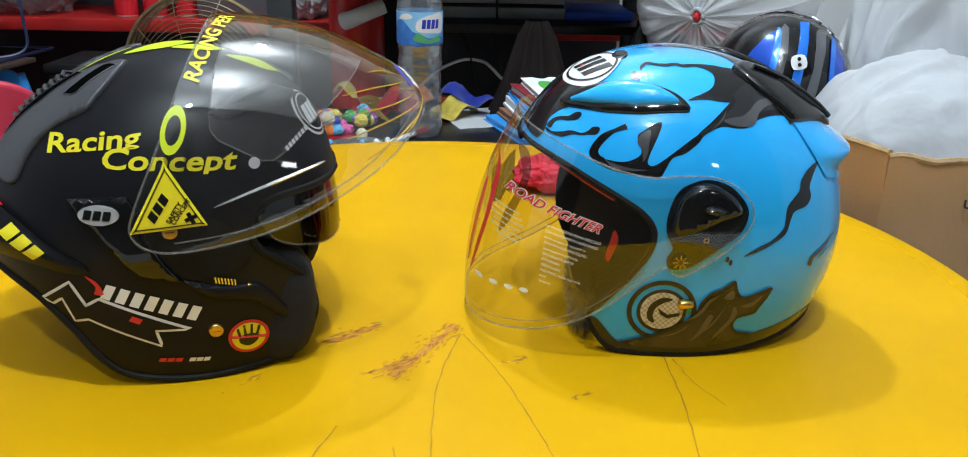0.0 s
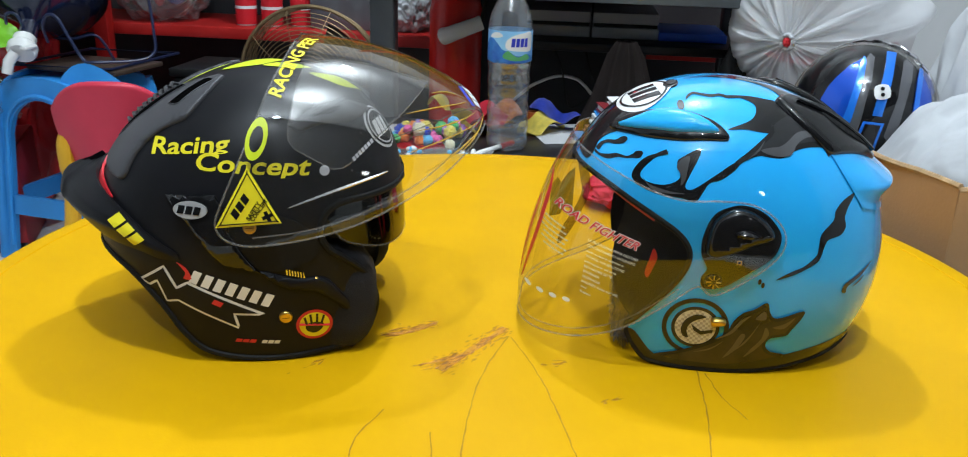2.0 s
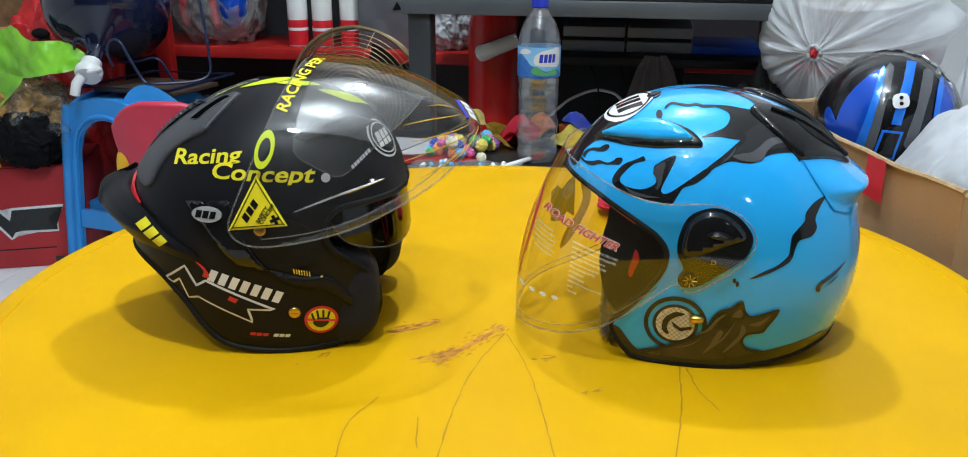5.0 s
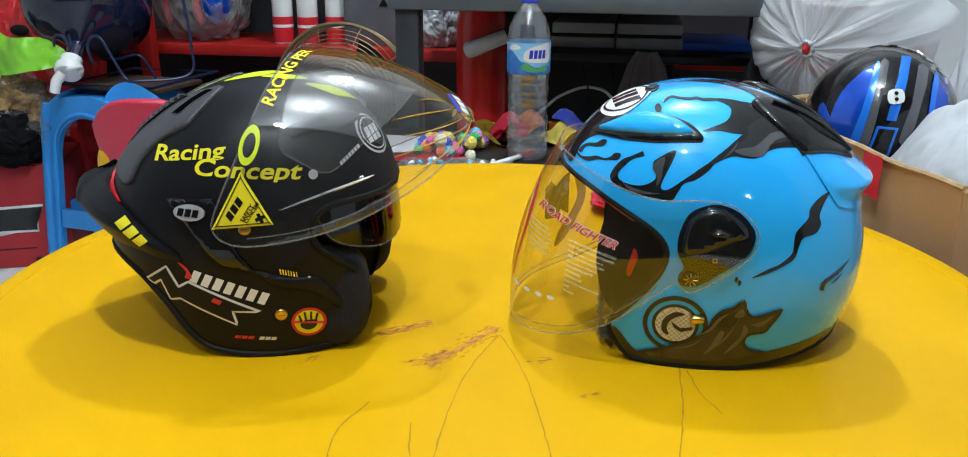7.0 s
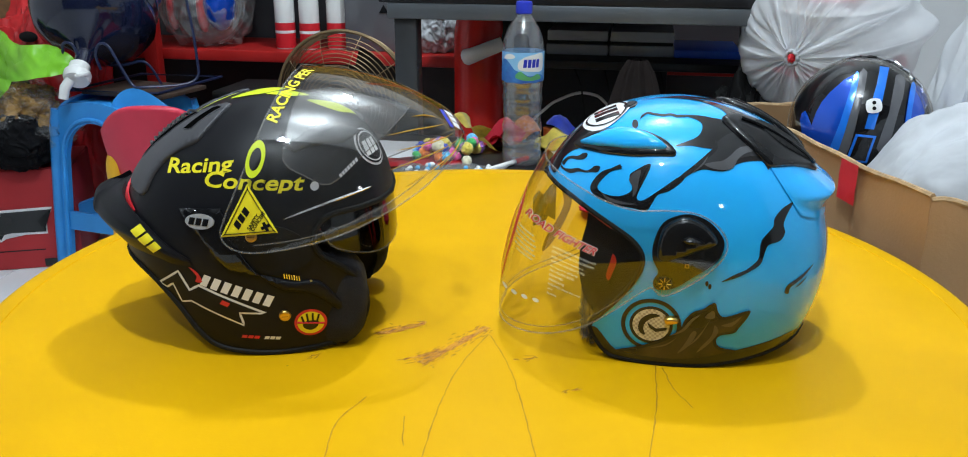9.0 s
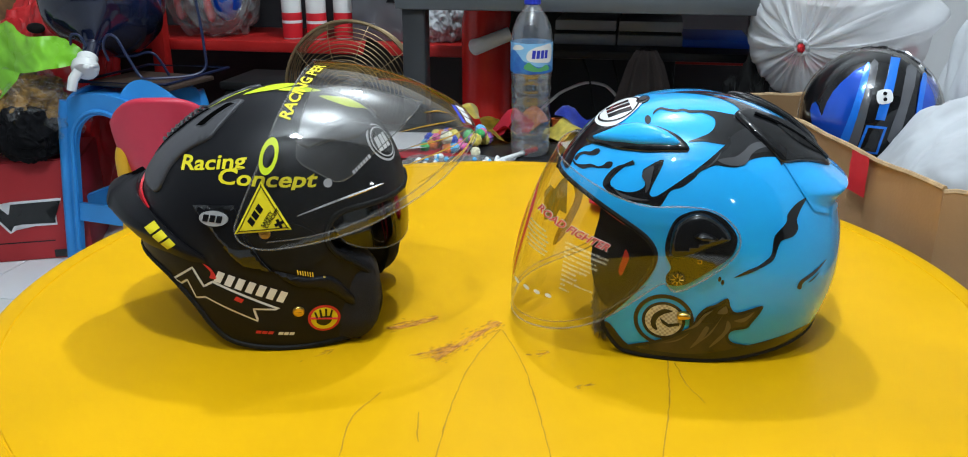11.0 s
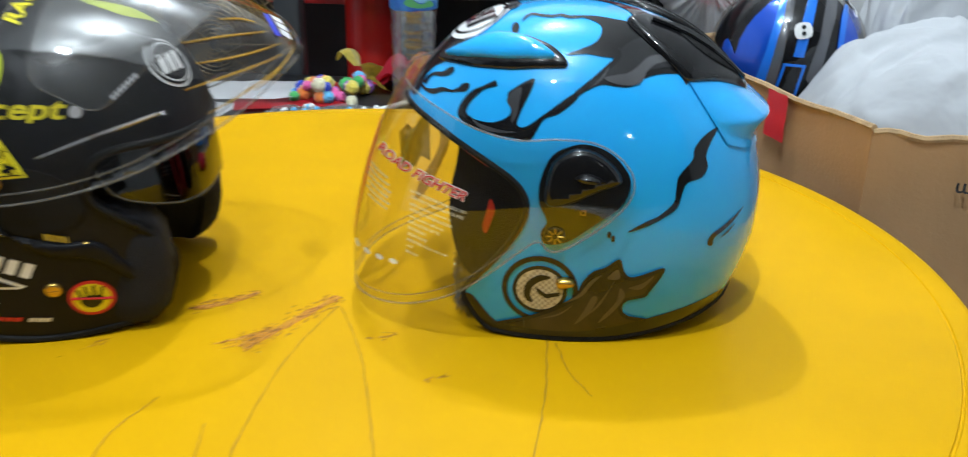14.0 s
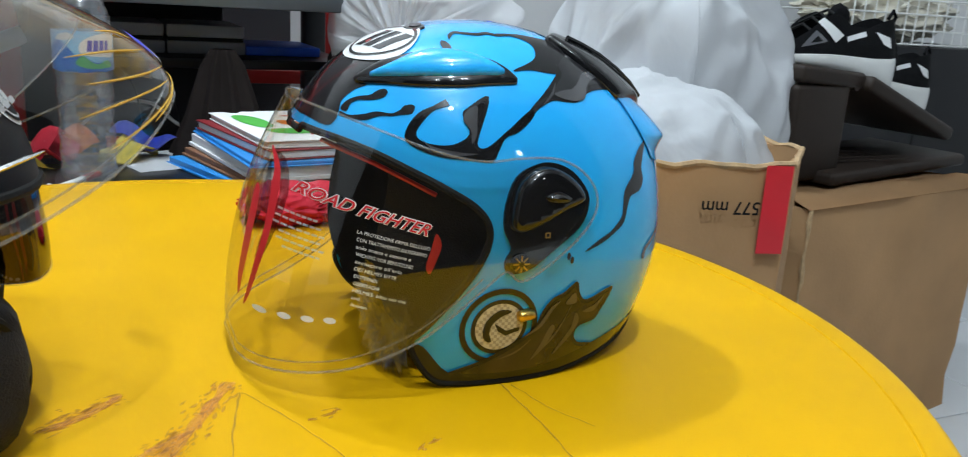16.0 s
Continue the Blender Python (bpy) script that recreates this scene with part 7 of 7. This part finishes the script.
part("hub", rbox(0.06, 0.08, 0.06, (0, 0.02, FC.z), 0.02, 3), M_DEVICE, fan)
for k in range(3):
    a = 2 * math.pi * k / 3 + 0.4
    bm = bmesh.new()
    g = [[bm.verts.new(((0.03 + 0.12 * u) * math.cos(a + v * 0.9), 0.01 + 0.02 * v, FC.z + (0.03 + 0.12 * u) * math.sin(a + v * 0.9))) for v in (0, 0.25, 0.5, 0.75, 1)] for u in (0, 0.33, 0.66, 1)]
    for p, q in zip(g, g[1:]):
        for j in range(4):
            bm.faces.new((p[j], q[j], q[j + 1], p[j + 1]))
    bmesh.ops.solidify(bm, geom=bm.faces[:], thickness=0.002)
    part("blade", bm, M_BROWNPLASTIC, fan)
part("pole", tube([(0, 0.03, 0.03), (0, 0.03, 0.40)], 0.014, 12), M_DEVICE, fan)
part("base", lathe([(0, 0), (0.17, 0), (0.17, 0.012), (0.05, 0.03), (0, 0.035)], 40), M_DEVICE, fan)

# ---- red shelf rack and what stands on it ----
rack = thing("shelf_rack", "red steel shelf rack along the rear wall", "shelf", (0, 0, 0))
part("shelf", rbox(2.95, 0.36, 0.034, (-0.93, 2.84, 0.528), 0.003), M_SHELFRED, rack)
part("shelf", rbox(2.95, 0.36, 0.034, (-0.93, 2.84, 1.02), 0.003), M_SHELFRED, rack)
part("shelf", rbox(2.95, 0.36, 0.034, (-0.93, 2.84, 0.08), 0.003), M_SHELFRED, rack)
for x in (-2.38, -1.365, -0.285, 0.535):
    part("post", rbox(0.045, 0.04, 1.7, (x, 2.645, 0.85), 0.003), M_SHELFRED, rack)
# added sheet that makes the depth behind the shelves dark
part("back_panel", rbox(2.9, 0.01, 1.7, (-0.93, 3.03, 0.85), 0.001, 1), M_DEVICE, rack, "added dark sheet behind the shelves")


def spray_can(x, y, z, body, cap):
    can = thing("spray_can", "spray paint can with a white cap on the red shelf", "spray can", (x, y, z), "spray cans")
    part("body", lathe([(0, 0), (0.030, 0), (0.032, 0.004), (0.032, 0.15), (0.028, 0.162), (0, 0.162)], 32), body, can)
    part("band", lathe([(0.0324, 0.004), (0.0326, 0.005), (0.0326, 0.082), (0.0324, 0.083)], 32), M_REDVINYL, can, "red lower band")
    part("print", lathe([(0.0328, 0.050), (0.0329, 0.051), (0.0329, 0.058), (0.0328, 0.059)], 32), M_WHITEVINYL, can)
    part("cap", lathe([(0.026, 0.150), (0.0285, 0.150), (0.0285, 0.205), (0.026, 0.212), (0, 0.212)], 32), cap, can, "white cap")


spray_can(-0.95, 2.75, 0.5455, M_WHITEPLASTIC, M_WHITEPLASTIC)
spray_can(-0.867, 2.75, 0.5455, M_WHITEPLASTIC, M_WHITEPLASTIC)
spray_can(-0.785, 2.78, 0.5455, M_WHITEPLASTIC, M_WHITEPLASTIC)
bh = thing("bagged_helmet", "grey helmet with red and blue patterns in a clear bag", "helmet", (-1.24, 2.80, 0.5455))
part("helmet_shell", blob(0.115, 0.12, 0.13, (0, 0, 0.125), 32, 20), M_GREYBAND, bh)
part("blue_panel", blob(0.05, 0.07, 0.09, (0.075, -0.065, 0.14), 20, 14), M_METALBLUE, bh)
part("red_panel", blob(0.02, 0.03, 0.07, (0.035, -0.10, 0.12), 16, 12), M_REDVINYL, bh)
part("red_panel", blob(0.02, 0.03, 0.07, (-0.095, -0.055, 0.12), 16, 12), M_REDVINYL, bh)
part("clear_bag", wrinkled((0, 0, 0.135), (0.135, 0.14, 0.15), 9.0, 0.10, 4), M_CLEARBAG, bh, "loose clear plastic bag")
gb = thing("grey_box", "plain grey cardboard box on the red shelf", "box", (-0.64, 2.84, 0.5455))
part("body", rbox(0.20, 0.22, 0.22, (0, 0, 0.11), 0.003), M_GREYBAND, gb)
part("sign", extrude_poly([(-0.015, 0.10), (0.015, 0.10), (0, 0.126)], -0.002), M_INK, gb, "small printed triangle")
gb.children[1].location = (0.03, -0.1105, 0.02)
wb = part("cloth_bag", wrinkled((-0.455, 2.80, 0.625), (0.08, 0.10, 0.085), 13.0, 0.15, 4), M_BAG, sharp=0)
tagged(wb, "bundled white cloth bag on the red shelf", "bag")
gb2 = thing("storage_bin", "dark plastic bin on the floor behind the fan", "bin", (-0.93, 2.50, 0))
part("body", rbox(0.20, 0.22, 0.44, (0, 0, 0.22), 0.012, 3), M_RUBBER, gb2)
part("lid", rbox(0.215, 0.235, 0.025, (0, 0, 0.452), 0.008, 2), M_RUBBER, gb2)

# ---- blue stool with the water bottle in its cradle ----
stool = thing("plastic_stool", "sky blue plastic stool with arched sides", "stool", pose(-1.200, 2.205, 0, 0, 0, -9))
part("seat", rbox(0.250, 0.250, 0.030, (0, 0, 0.448), 0.014, 4), M_STOOL, stool)
for k in range(4):
    R = Matrix.Rotation(k * math.pi / 2, 4, "Z")
    arch = [(-0.162, 0.0), (-0.152, 0.16), (-0.140, 0.40), (-0.132, 0.440)] + [(-0.112 * math.cos(a), 0.445 + 0.034 * math.sin(a)) for a in np.linspace(0.1, math.pi - 0.1, 14)] + [(0.132, 0.440), (0.140, 0.40), (0.152, 0.16), (0.162, 0.0), (0.118, 0.0), (0.104, 0.20), (0.096, 0.33)]
    arc = [(0.094 * math.cos(a), 0.335 + 0.088 * math.sin(a)) for a in np.linspace(0.05, math.pi - 0.05, 20)]
    arch += arc + [(-0.096, 0.33), (-0.104, 0.20), (-0.118, 0.0)]
    lean = Matrix.Rotation(radians(3.6), 4, "X")
    for nm, poly in (("side_panel", arch), ("rung", [(-0.110, 0.172), (0.110, 0.172), (0.112, 0.122), (-0.112, 0.122)])):
        bm = extrude_poly(poly, 0.014)
        bmesh.ops.transform(bm, matrix=R @ Matrix.Translation((0, -0.160, 0)) @ lean.inverted(), verts=bm.verts)
        part(nm, bm, M_STOOL, stool, sharp=25)
    rim = [(0.112, 0.06), (0.100, 0.24)] + arc + [(-0.100, 0.24), (-0.112, 0.06)]
    bm = tube([(x * 1.09, -0.003, 0.30 + (z - 0.30) * 1.09) for x, z in rim], 0.0055, 8)
    bmesh.ops.transform(bm, matrix=R @ Matrix.Translation((0, -0.160, 0)) @ lean.inverted(), verts=bm.verts)
    part("arch_rim", bm, M_STOOL, stool)
    bm = tube([(-0.154, -0.154, 0.0), (-0.143, -0.143, 0.20), (-0.130, -0.130, 0.40), (-0.122, -0.122, 0.452)], 0.016, 14)
    bmesh.ops.transform(bm, matrix=R, verts=bm.verts)
    part("corner_leg", bm, M_STOOL, stool)
bm = bmesh.new()
rows = []
for k in range(13):
    f = k / 12
    h = 0.062 * math.sin(math.pi * f ** 0.8) ** 0.8
    x, y = 0.050 + 0.150 * f, -0.120 + 0.055 * f
    rows.append([bm.verts.new(p) for p in ((x, y - 0.010, 0.440), (x, y - 0.006, 0.452 + 0.7 * h), (x + 0.003, y, 0.456 + h), (x + 0.004, y + 0.012, 0.452 + 0.9 * h), (x + 0.004, y + 0.020, 0.440))])
for p, q in zip(rows, rows[1:]):
    for k in range(4):
        bm.faces.new((p[k], q[k], q[k + 1], p[k + 1]))
part("seat_lip", bm, M_STOOL, stool, "raised blue corner of the seat")
board = part("board", rbox(0.27, 0.19, 0.012, (0, 0, 0.006), 0.003), mat("dark_brown_board", (0.05, 0.03, 0.02), 0.6))
board.matrix_basis = pose(-1.165, 2.25, 0.480, 0, 0, -9)
tagged(board, "thin dark brown board lying on the stool", "board")
gal = thing("water_dispenser_bottle", "dark blue water bottle lying in a wire cradle", "water bottle", (0, 0, 0))
gx = Vector((-0.20, 0.74, 0.62)).normalized()
bm = lathe([(0.020, 0.0), (0.022, 0.05), (0.05, 0.075), (0.10, 0.10), (0.14, 0.13), (0.158, 0.17)] + [(0.158 + 0.004 * math.cos(k * 1.3), 0.18 + 0.012 * k) for k in range(18)] + [(0.15, 0.41), (0.12, 0.43), (0, 0.435)], 56)
bmesh.ops.transform(bm, matrix=Matrix.Translation((-1.248, 2.10, 0.566)) @ gx.to_track_quat("Z", "X").to_matrix().to_4x4(), verts=bm.verts)
part("body", bm, M_WATERBLUE, gal, "dark blue translucent plastic body")
tapp = part("tap", lathe([(0, 0.0), (0.030, 0.0), (0.034, 0.008), (0.034, 0.022), (0.026, 0.032), (0.026, 0.05), (0, 0.05)], 28, c=(0, 0, -0.03)), M_WHITEPLASTIC, gal, "white plastic tap")
tapp.matrix_basis = Matrix.Translation((-1.250, 2.09, 0.556)) @ gx.to_track_quat("Z", "X").to_matrix().to_4x4()
part("spout", tube([(-1.255, 2.062, 0.540), (-1.267, 2.050, 0.520), (-1.273, 2.045, 0.492)], lambda t: 0.014 - 0.002 * t, 14), M_WHITEPLASTIC, gal)
part("lever", rbox(0.016, 0.05, 0.010, (-1.217, 2.06, 0.555), 0.004, 2, rot=None), M_WHITEPLASTIC, gal)
cradle = thing("wire_cradle", "blue painted wire bottle cradle on the board", "rack", (0, 0, 0))
M_WIRE = mat("blue_painted_wire", (0.012, 0.02, 0.06), 0.3)
part("front_wire", tube(spline([(-1.305, 2.14, 0.495), (-1.300, 2.11, 0.590), (-1.290, 2.10, 0.625), (-1.265, 2.10, 0.625), (-1.255, 2.11, 0.590), (-1.25, 2.13, 0.56)], 8), 0.0038, 8), M_WIRE, cradle)
part("front_wire", tube(spline([(-1.205, 2.12, 0.56), (-1.200, 2.10, 0.600), (-1.185, 2.10, 0.628), (-1.160, 2.10, 0.622), (-1.135, 2.10, 0.575), (-1.105, 2.10, 0.525), (-1.075, 2.10, 0.520), (-0.965, 2.16, 0.530), (-0.960, 2.18, 0.60), (-0.985, 2.20, 0.75)], 8), 0.0038, 8), M_WIRE, cradle)
part("saddle_wire", tube(spline([(-1.36, 2.27, 0.497), (-1.345, 2.26, 0.545), (-1.29, 2.25, 0.552), (-1.22, 2.25, 0.552), (-1.16, 2.26, 0.56), (-1.13, 2.28, 0.497)], 8), 0.0038, 8), M_WIRE, cradle)
part("base_wire", tube([(-1.32, 2.14, 0.497), (-1.06, 2.14, 0.497), (-1.03, 2.44, 0.497), (-1.29, 2.44, 0.497)], 0.0038, 8, True), M_WIRE, cradle)


# ---- red and orange child's chair ----
chair = thing("child_chair", "small plastic chair with red back and orange frame", "chair", pose(-0.856, 1.770, 0, 0, 0, 14))
bm = bmesh.new()
g = []
for i in range(17):
    u = i / 16 * 2 - 1
    x = 0.112 * u
    h = 0.548 - 0.060 * abs(u) ** 3.0
    g.append([bm.verts.new((x * (1 - 0.22 * (1 - v) ** 2), 0.05 * u * u - 0.02 * v, 0.37 + (h - 0.37) * v)) for v in (0, 0.2, 0.4, 0.6, 0.8, 0.93, 1)])
for p, q in zip(g, g[1:]):
    for k in range(6):
        bm.faces.new((p[k], q[k], q[k + 1], p[k + 1]))
bmesh.ops.recalc_face_normals(bm, faces=bm.faces)
bmesh.ops.solidify(bm, geom=bm.faces[:], thickness=0.022)
ed = [e for e in bm.edges if e.is_manifold and e.calc_face_angle(0) > 1.0]
bmesh.ops.bevel(bm, geom=ed, offset=0.008, segments=3, affect="EDGES", profile=0.5)
part("backrest", bm, M_CHAIRRED, chair, "rounded red backrest", sharp=60)
part("seat", rbox(0.23, 0.25, 0.025, (0, 0.17, 0.285), 0.012, 3), M_CHAIRRED, chair)
for sx in (-1, 1):
    part("side_frame", tube(spline([(sx * 0.090, 0.04, 0.455), (sx * 0.100, 0.03, 0.43), (sx * 0.106, 0.025, 0.40), (sx * 0.106, 0.025, 0.36), (sx * 0.104, 0.025, 0.29), (sx * 0.135, 0.0, 0.0)], 6), lambda t: 0.013 + 0.007 * min(1, t * 3), 12, flat=0.8), M_CHAIRYEL, chair, "orange plastic leg")
    part("side_frame", tube([(sx * 0.112, 0.27, 0.28), (sx * 0.130, 0.30, 0.0)], lambda t: 0.024 - 0.004 * t, 12, flat=0.7), M_CHAIRYEL, chair)

# ---- red carton with bagged goods on top ----
carton = thing("helmet_carton", "glossy red printed helmet carton on the floor", "carton", pose(-1.54, 2.165, 0, 0, 0, 24))
part("body", rbox(0.33, 0.26, 0.285, (0, 0, 0.1435), 0.003), M_CARTONRED, carton)
part("top_panel", rbox(0.326, 0.256, 0.003, (0, 0, 0.2885), 0.001, 1), M_CARTONRED, carton)
for k in range(2):
    ic = part("handling_mark", rbox(0.026, 0.002, 0.030, (-0.130 + 0.034 * k, -0.131, 0.245), 0.0005, 1), M_WHITEVINYL, carton, "small white handling mark")
    part("glyph", rbox(0.012, 0.002, 0.014, (-0.130 + 0.034 * k, -0.1325, 0.245), 0.0005, 1), M_CARTONRED, ic)
for nm, grow, y, m in (("mark_edge", 0.006, -0.1305, M_WHITEVINYL), ("mark_fill", -0.001, -0.1325, M_INK)):
    bm = extrude_poly(jag(0.185, 0.082, grow, 0.12), -0.002)
    bmesh.ops.translate(bm, vec=(0.005, y, 0.140), verts=bm.verts)
    part(nm, bm, m, carton, "white-edged jagged black mark" if grow > 0 else "")
part("black_strip", rbox(0.10, 0.002, 0.022, (0.113, -0.131, 0.016), 0.0005, 1), M_INK, carton)
part("flap_line", rbox(0.20, 0.002, 0.003, (-0.03, -0.1305, 0.055), 0.0005, 1), M_INK, carton)
goods = thing("bagged_goods", "clear bag of yellow and black clothing on the carton", "bag", (-1.55, 2.13, 0.291))
part("cloth", wrinkled((0.0, 0, 0.115), (0.17, 0.10, 0.105), 21.0, 0.22, 4), mat("mustard_black_cloth", (0.50, 0.27, 0.05), 0.8, second=(0.10, 0.06, 0.025), scale=34), goods, "mustard and black patterned cloth")
part("black_cloth", wrinkled((0.10, -0.055, 0.075), (0.085, 0.075, 0.075), 22.0, 0.14, 3), M_SHOE, goods, "black cloth bundle")
part("clear_bag", wrinkled((0.0, 0, 0.115), (0.20, 0.115, 0.113), 23.0, 0.20, 5), M_CLEARFILM, goods, "crinkled clear bag")
part("band", tube(spline([(0.045, -0.118, 0.005), (0.038, -0.125, 0.05), (0.05, -0.11, 0.09)], 5), 0.006, 6, flat=0.4), M_YELLOWVINYL, goods, "yellow band")


def plastic_sheet(pts, seed, out):
    bm = finer(flat_poly(curved(mm(*pts), 2), 0.012), 0.02)
    for v in bm.verts:
        x, z = v.co.x, v.co.y
        q = Vector((x * 7, z * 7, seed))
        v.co = (x - 0.03, 2.055 - out + 0.30 * (z - 0.47) + 0.030 * noise.noise(q) + 0.026 * (0.4 - abs(noise.noise(q * 1.7))) + 0.012 * (0.4 - abs(noise.noise(q * 4.1))), z)
    return bm


gbag = part("green_bag", plastic_sheet(((-1775, 545), (-1640, 556), (-1546, 616), (-1468, 656), (-1430, 634), (-1398, 620), (-1340, 622), (-1284, 616), (-1239, 583), (-1261, 550), (-1320, 541), (-1383, 529), (-1480, 520), (-1585, 521), (-1690, 500), (-1775, 480)), 2, 0.0), M_GREENBAG, sharp=0)
tagged(gbag, "crumpled lime green plastic bag over the goods", "bag")
part("flap", plastic_sheet(((-1590, 530), (-1500, 540), (-1383, 534), (-1425, 490), (-1463, 455), (-1500, 470), (-1529, 483)), 6, 0.035), M_GREENBAG, gbag, "hanging pale green flap", sharp=0)
redsack = part("red_bag", wrinkled((-1.62, 2.48, 0.36), (0.17, 0.13, 0.355), 31.0, 0.12, 3), M_RED)
tagged(redsack, "bright red bag standing behind the carton", "bag")
hole = part("dark_patch", blob(0.030, 0.012, 0.016, (-1.58, 2.345, 0.61), 20, 12), M_RUBBER, None)
hole.parent = redsack
blk = part("black_bag", wrinkled((-1.84, 2.16, 0.27), (0.13, 0.13, 0.27), 33.0, 0.15, 3), M_RUBBER)
tagged(blk, "black bag with a red strap standing on the floor", "bag")
st = part("strap", tube(spline([(-1.80, 2.02, 0.36), (-1.74, 2.01, 0.40), (-1.68, 2.02, 0.36)], 6), 0.018, 8, flat=0.3), M_REDCLOTH, blk, "red strap")
bin1 = thing("wicker_basket", "brown wicker basket at the rear", "basket", (-1.98, 2.66, 0))
part("weave", lathe([(0.15, 0.0), (0.17, 0.2), (0.19, 0.5), (0.20, 0.80), (0.19, 0.80), (0.16, 0.02), (0, 0.02)], 64, wobble=lambda a, z: 1 + 0.012 * math.cos(64 * a * math.pi)), mat("brown_wicker", (0.20, 0.10, 0.04), 0.7, vary=0.4, scale=50), bin1)
for z in (0.2, 0.4, 0.6, 0.79):
    part("hoop", tube([((0.19 + 0.02 * z) * math.cos(a), (0.19 + 0.02 * z) * math.sin(a), z) for a in np.linspace(0, 2 * math.pi, 40, endpoint=False)], 0.008, 6, True), M_CARD, bin1)

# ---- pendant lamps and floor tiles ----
# the added fill light is given a bulb and cord as well
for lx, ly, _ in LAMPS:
    lamp = thing("pendant_lamp", "unseen bare white bulb hanging on a short cord", "lamp", (lx, ly, 2.72), "pendant lamps")
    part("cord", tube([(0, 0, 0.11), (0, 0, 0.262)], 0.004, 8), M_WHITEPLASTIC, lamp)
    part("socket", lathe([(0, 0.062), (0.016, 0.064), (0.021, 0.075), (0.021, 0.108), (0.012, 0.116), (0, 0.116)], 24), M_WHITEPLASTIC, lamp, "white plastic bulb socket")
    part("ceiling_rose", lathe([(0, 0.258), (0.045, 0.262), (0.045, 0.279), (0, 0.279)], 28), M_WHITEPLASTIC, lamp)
wl = thing("wall_lamp", "small square lit panel on the dark wall", "lamp", (0.97, -1.0, 1.21))
part("housing", rbox(0.11, 0.05, 0.135, (0, 0.025, 0), 0.006), M_WHITEPLASTIC, wl)
TILE = 0.40
tile_bm = rbox(TILE - 0.004, TILE - 0.004, 0.008, (0, 0, -0.004), 0.0012, 1)
first = None
nx, ny = int((X1 - X0) / TILE) + 1, int((Y1 - Y0) / TILE) + 1
for i in range(nx):
    for j in range(ny):
        x, y = X0 + TILE * (i + 0.5), Y0 + TILE * (j + 0.5)
        if x > X1 or y > Y1:
            continue
        if first is None:
            first = part("tile", tile_bm, M_TILE, floor)
            first.location = (x, y, 0)
        else:
            t = new("tile", first.data)
            t.parent = floor
            t.location = (x, y, 0)
